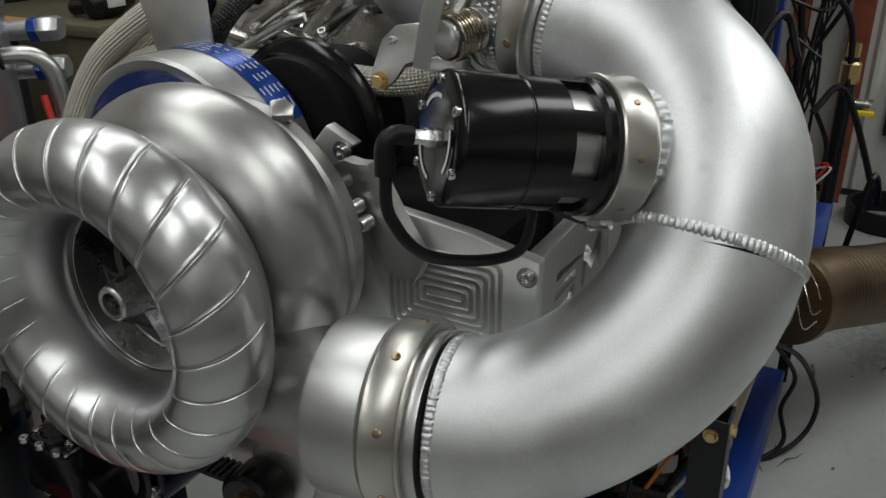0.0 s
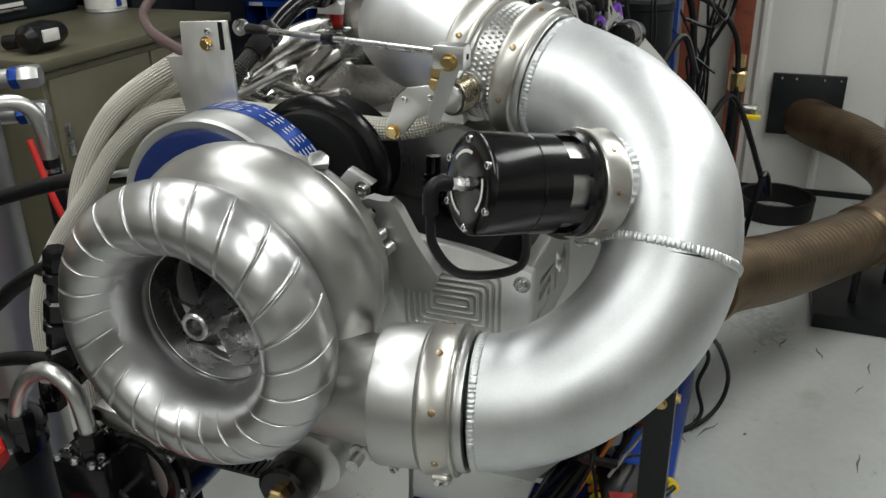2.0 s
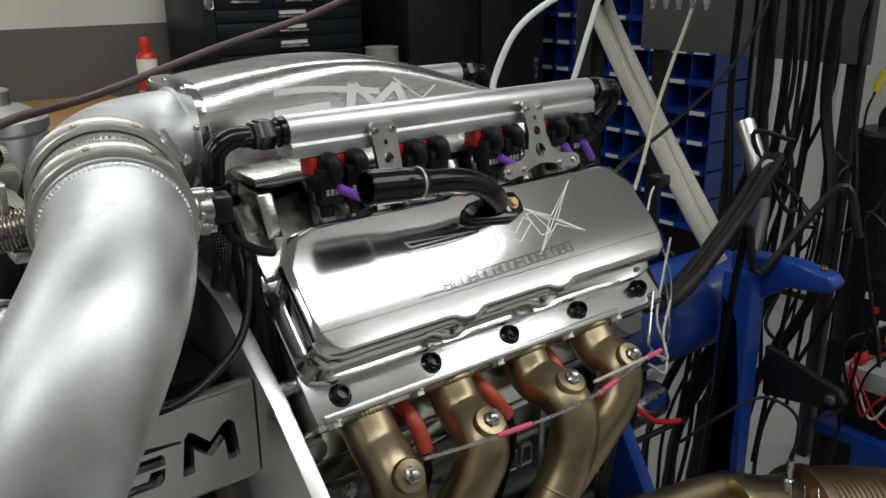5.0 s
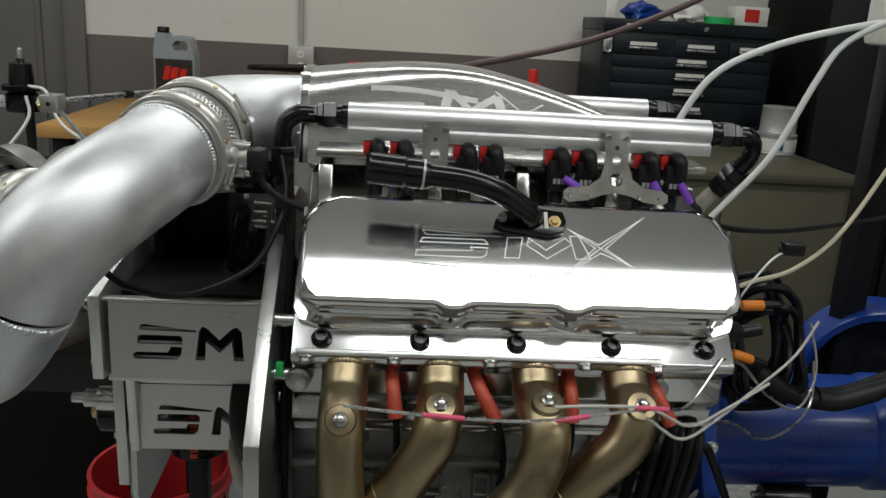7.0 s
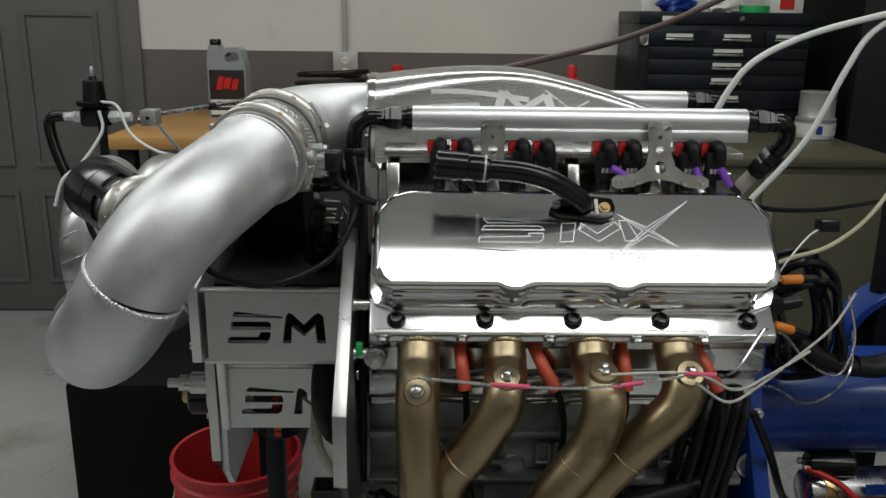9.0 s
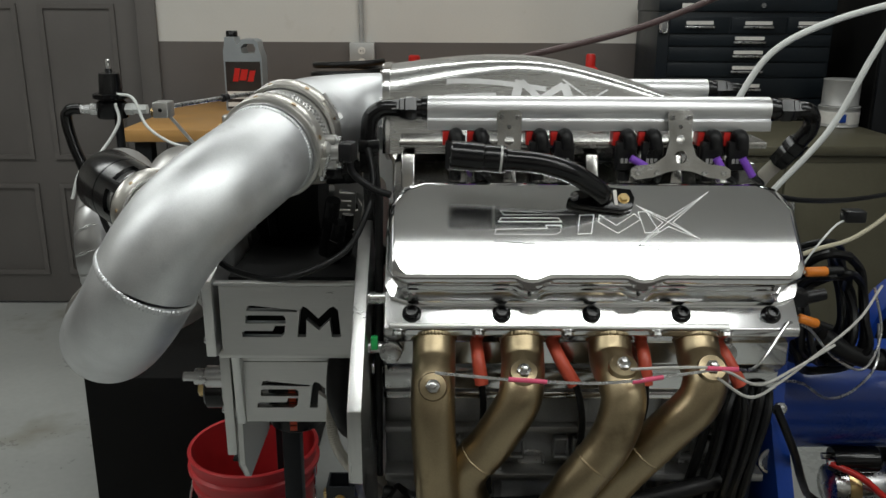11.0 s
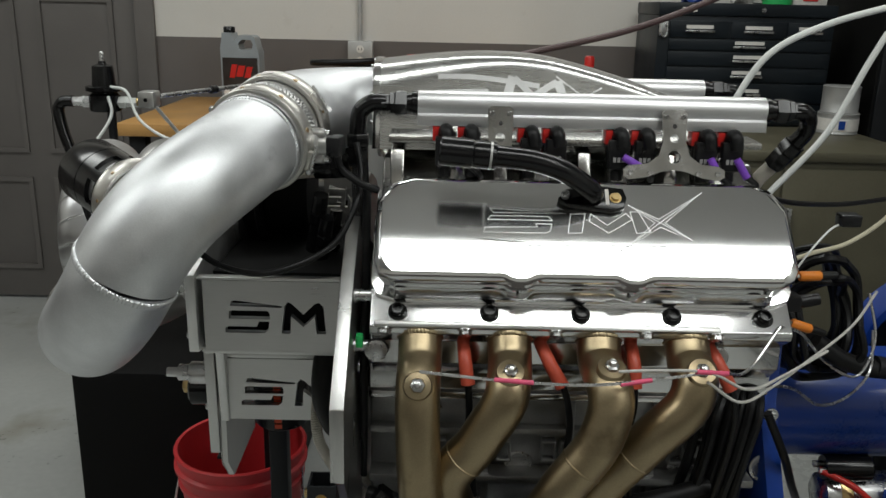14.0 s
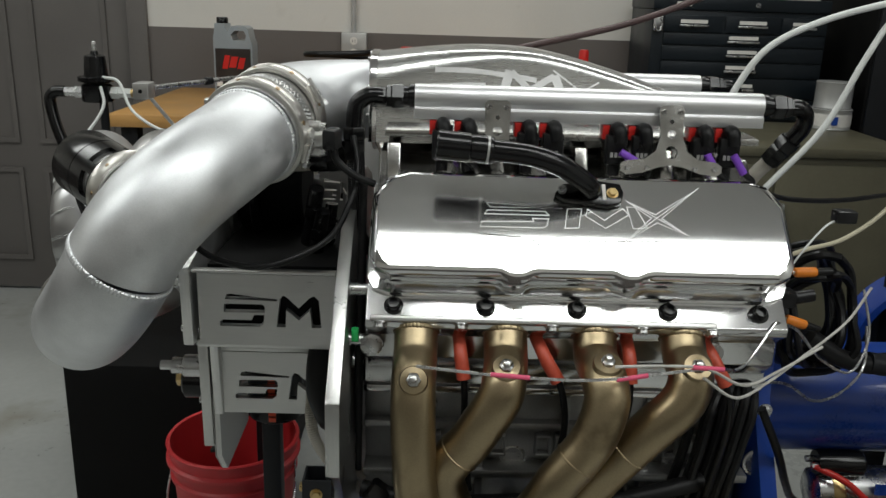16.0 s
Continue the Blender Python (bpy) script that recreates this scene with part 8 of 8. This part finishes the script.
loc = thing("steel_locker", (1.9, 2.3, 0.0), "dark steel locker beside the tool chest", "locker")
part("body", block((1.52, 2.02, 0.0), (2.35, 2.58, 2.0), 0.006), BLACK_AND_SHADE, loc)
for x in (1.53, 1.945):
    d = part("door", block((x, 2.008, 0.06), (x + 0.40, 2.0195, 1.96), 0.003), DARK_METAL, loc)
    part("handle", block((x + 0.34, 1.995, 0.98), (x + 0.36, 2.0075, 1.08), 0.002), STEEL, d)

# ---- electronics under the charge pipe ----
ecu = thing("engine_computer", (-0.15, -0.34, 0.40), "black engine control unit with red stripe and plugs", "control unit")
em = Matrix.Translation((-0.16, -0.33, 0.47)) @ pose(0, 0, 0, 20, -28, 25)
part("case", block((-0.07, -0.06, -0.02), (0.07, 0.06, 0.02), 0.006, m=em), PLASTIC, ecu)
part("red_stripe", block((-0.015, -0.05, 0.0205), (0.012, 0.05, 0.0215), m=em), RED, ecu)
part("pale_bars", block((-0.035, -0.035, 0.0205), (-0.025, 0.035, 0.0212), m=em), PAPER, ecu)
part("stand_off", block((-0.18, -0.36, 0.40), (-0.12, -0.30, 0.455), 0.003), DARK_METAL, ecu)
for k in range(8):
    part("plug_pin", block((-0.06 + 0.016 * k, 0.06, -0.008), (-0.050 + 0.016 * k, 0.072, 0.010), 0.001, m=em), ORANGE if k % 2 else YELLOW, ecu)
for k, (mt, name) in enumerate(((GREEN, "green"), (ORANGE, "orange"), (RED, "red"), (ORANGE, "orange"), (PAPER, "white"), (YELLOW, "yellow"))):
    random.seed(200 + k)
    a = Vector((-0.40 + 0.05 * k, -0.36 - 0.02 * (k % 3), 0.62 - 0.02 * k))
    ob = thing("wire_connector", a, name + " wire connector in the loom below the pipe", "connector", "loom connectors")
    part("shell", sweep([a, a + Vector((0.035, 0.01, -0.02))], 0.010, 10), mt, ob)
    part("lead", sweep(glide([a + Vector((0.03, 0.01, -0.02)), a + Vector((0.08, 0.03, -0.08)), a + Vector((0.06, 0.10, -0.2)), (a.x + 0.05, a.y + 0.1, 0.40)], 6), 0.005, 8), CABLE, ob)
    part("lead", sweep(glide([a, a + Vector((-0.04, 0.02, 0.0)), a + Vector((-0.06, 0.08, -0.06)), (a.x - 0.05, a.y + 0.12, 0.40)], 6), 0.005, 8), CABLE, ob)
for k in range(16):
    random.seed(230 + k)
    a = Vector((random.uniform(-0.50, -0.02), random.uniform(-0.36, -0.20), random.uniform(0.46, 0.66)))
    pts = [(a.x - 0.1, a.y + 0.12, 0.41), a, a + Vector((random.uniform(-0.1, 0.12), random.uniform(-0.06, 0.06), random.uniform(-0.06, 0.05))), a + Vector((random.uniform(0.05, 0.2), random.uniform(-0.04, 0.1), -0.12)), (a.x + 0.15, a.y + 0.15, 0.41)]
    hose("loom_wire", pts, random.choice((0.004, 0.006, 0.009)) if k % 4 else 0.0032, CABLE if k % 8 else random.choice((RED, ORANGE, WHITE_HOSE)), "loose loom wire below the charge pipe", "cable", 7, 6)
wheel = thing("caster_wheel", (-0.02, -0.40, 0.0), "black rubber caster wheel of the stand", "caster")
part("tyre", revolve([(0.05, -0.02), (0.085, -0.022), (0.095, -0.012), (0.095, 0.012), (0.085, 0.022), (0.05, 0.02)], (0.10, -0.44, 0.096), (0.1, -1, 0), 40, closed=True), RUBBER, wheel)
part("rim", revolve([(0.012, -0.016), (0.05, -0.014), (0.05, 0.014), (0.012, 0.016)], (0.10, -0.44, 0.096), (0.1, -1, 0), 32, closed=True), DARK_METAL, wheel)
part("fork", block((0.08, -0.41, 0.08), (0.12, -0.40, 0.24), 0.003), DARK_METAL, wheel)
hose("floor_cable", [(0.62, -0.36, 0.42), (0.74, -0.41, 0.33), (0.83, -0.445, 0.23), (0.87, -0.470, 0.13), (0.85, -0.455, 0.05), (0.78, -0.40, 0.012), (0.68, -0.30, 0.010), (0.55, -0.15, 0.010)], 0.0065, CABLE, "black cable trailing down to the floor", "cable", 10)
hose("floor_cable", [(0.66, -0.33, 0.42), (0.76, -0.37, 0.32), (0.82, -0.41, 0.22), (0.81, -0.39, 0.13), (0.79, -0.41, 0.05), (0.74, -0.36, 0.010), (0.60, -0.20, 0.010)], 0.006, CABLE, "black cable trailing down to the floor", "cable", 10)
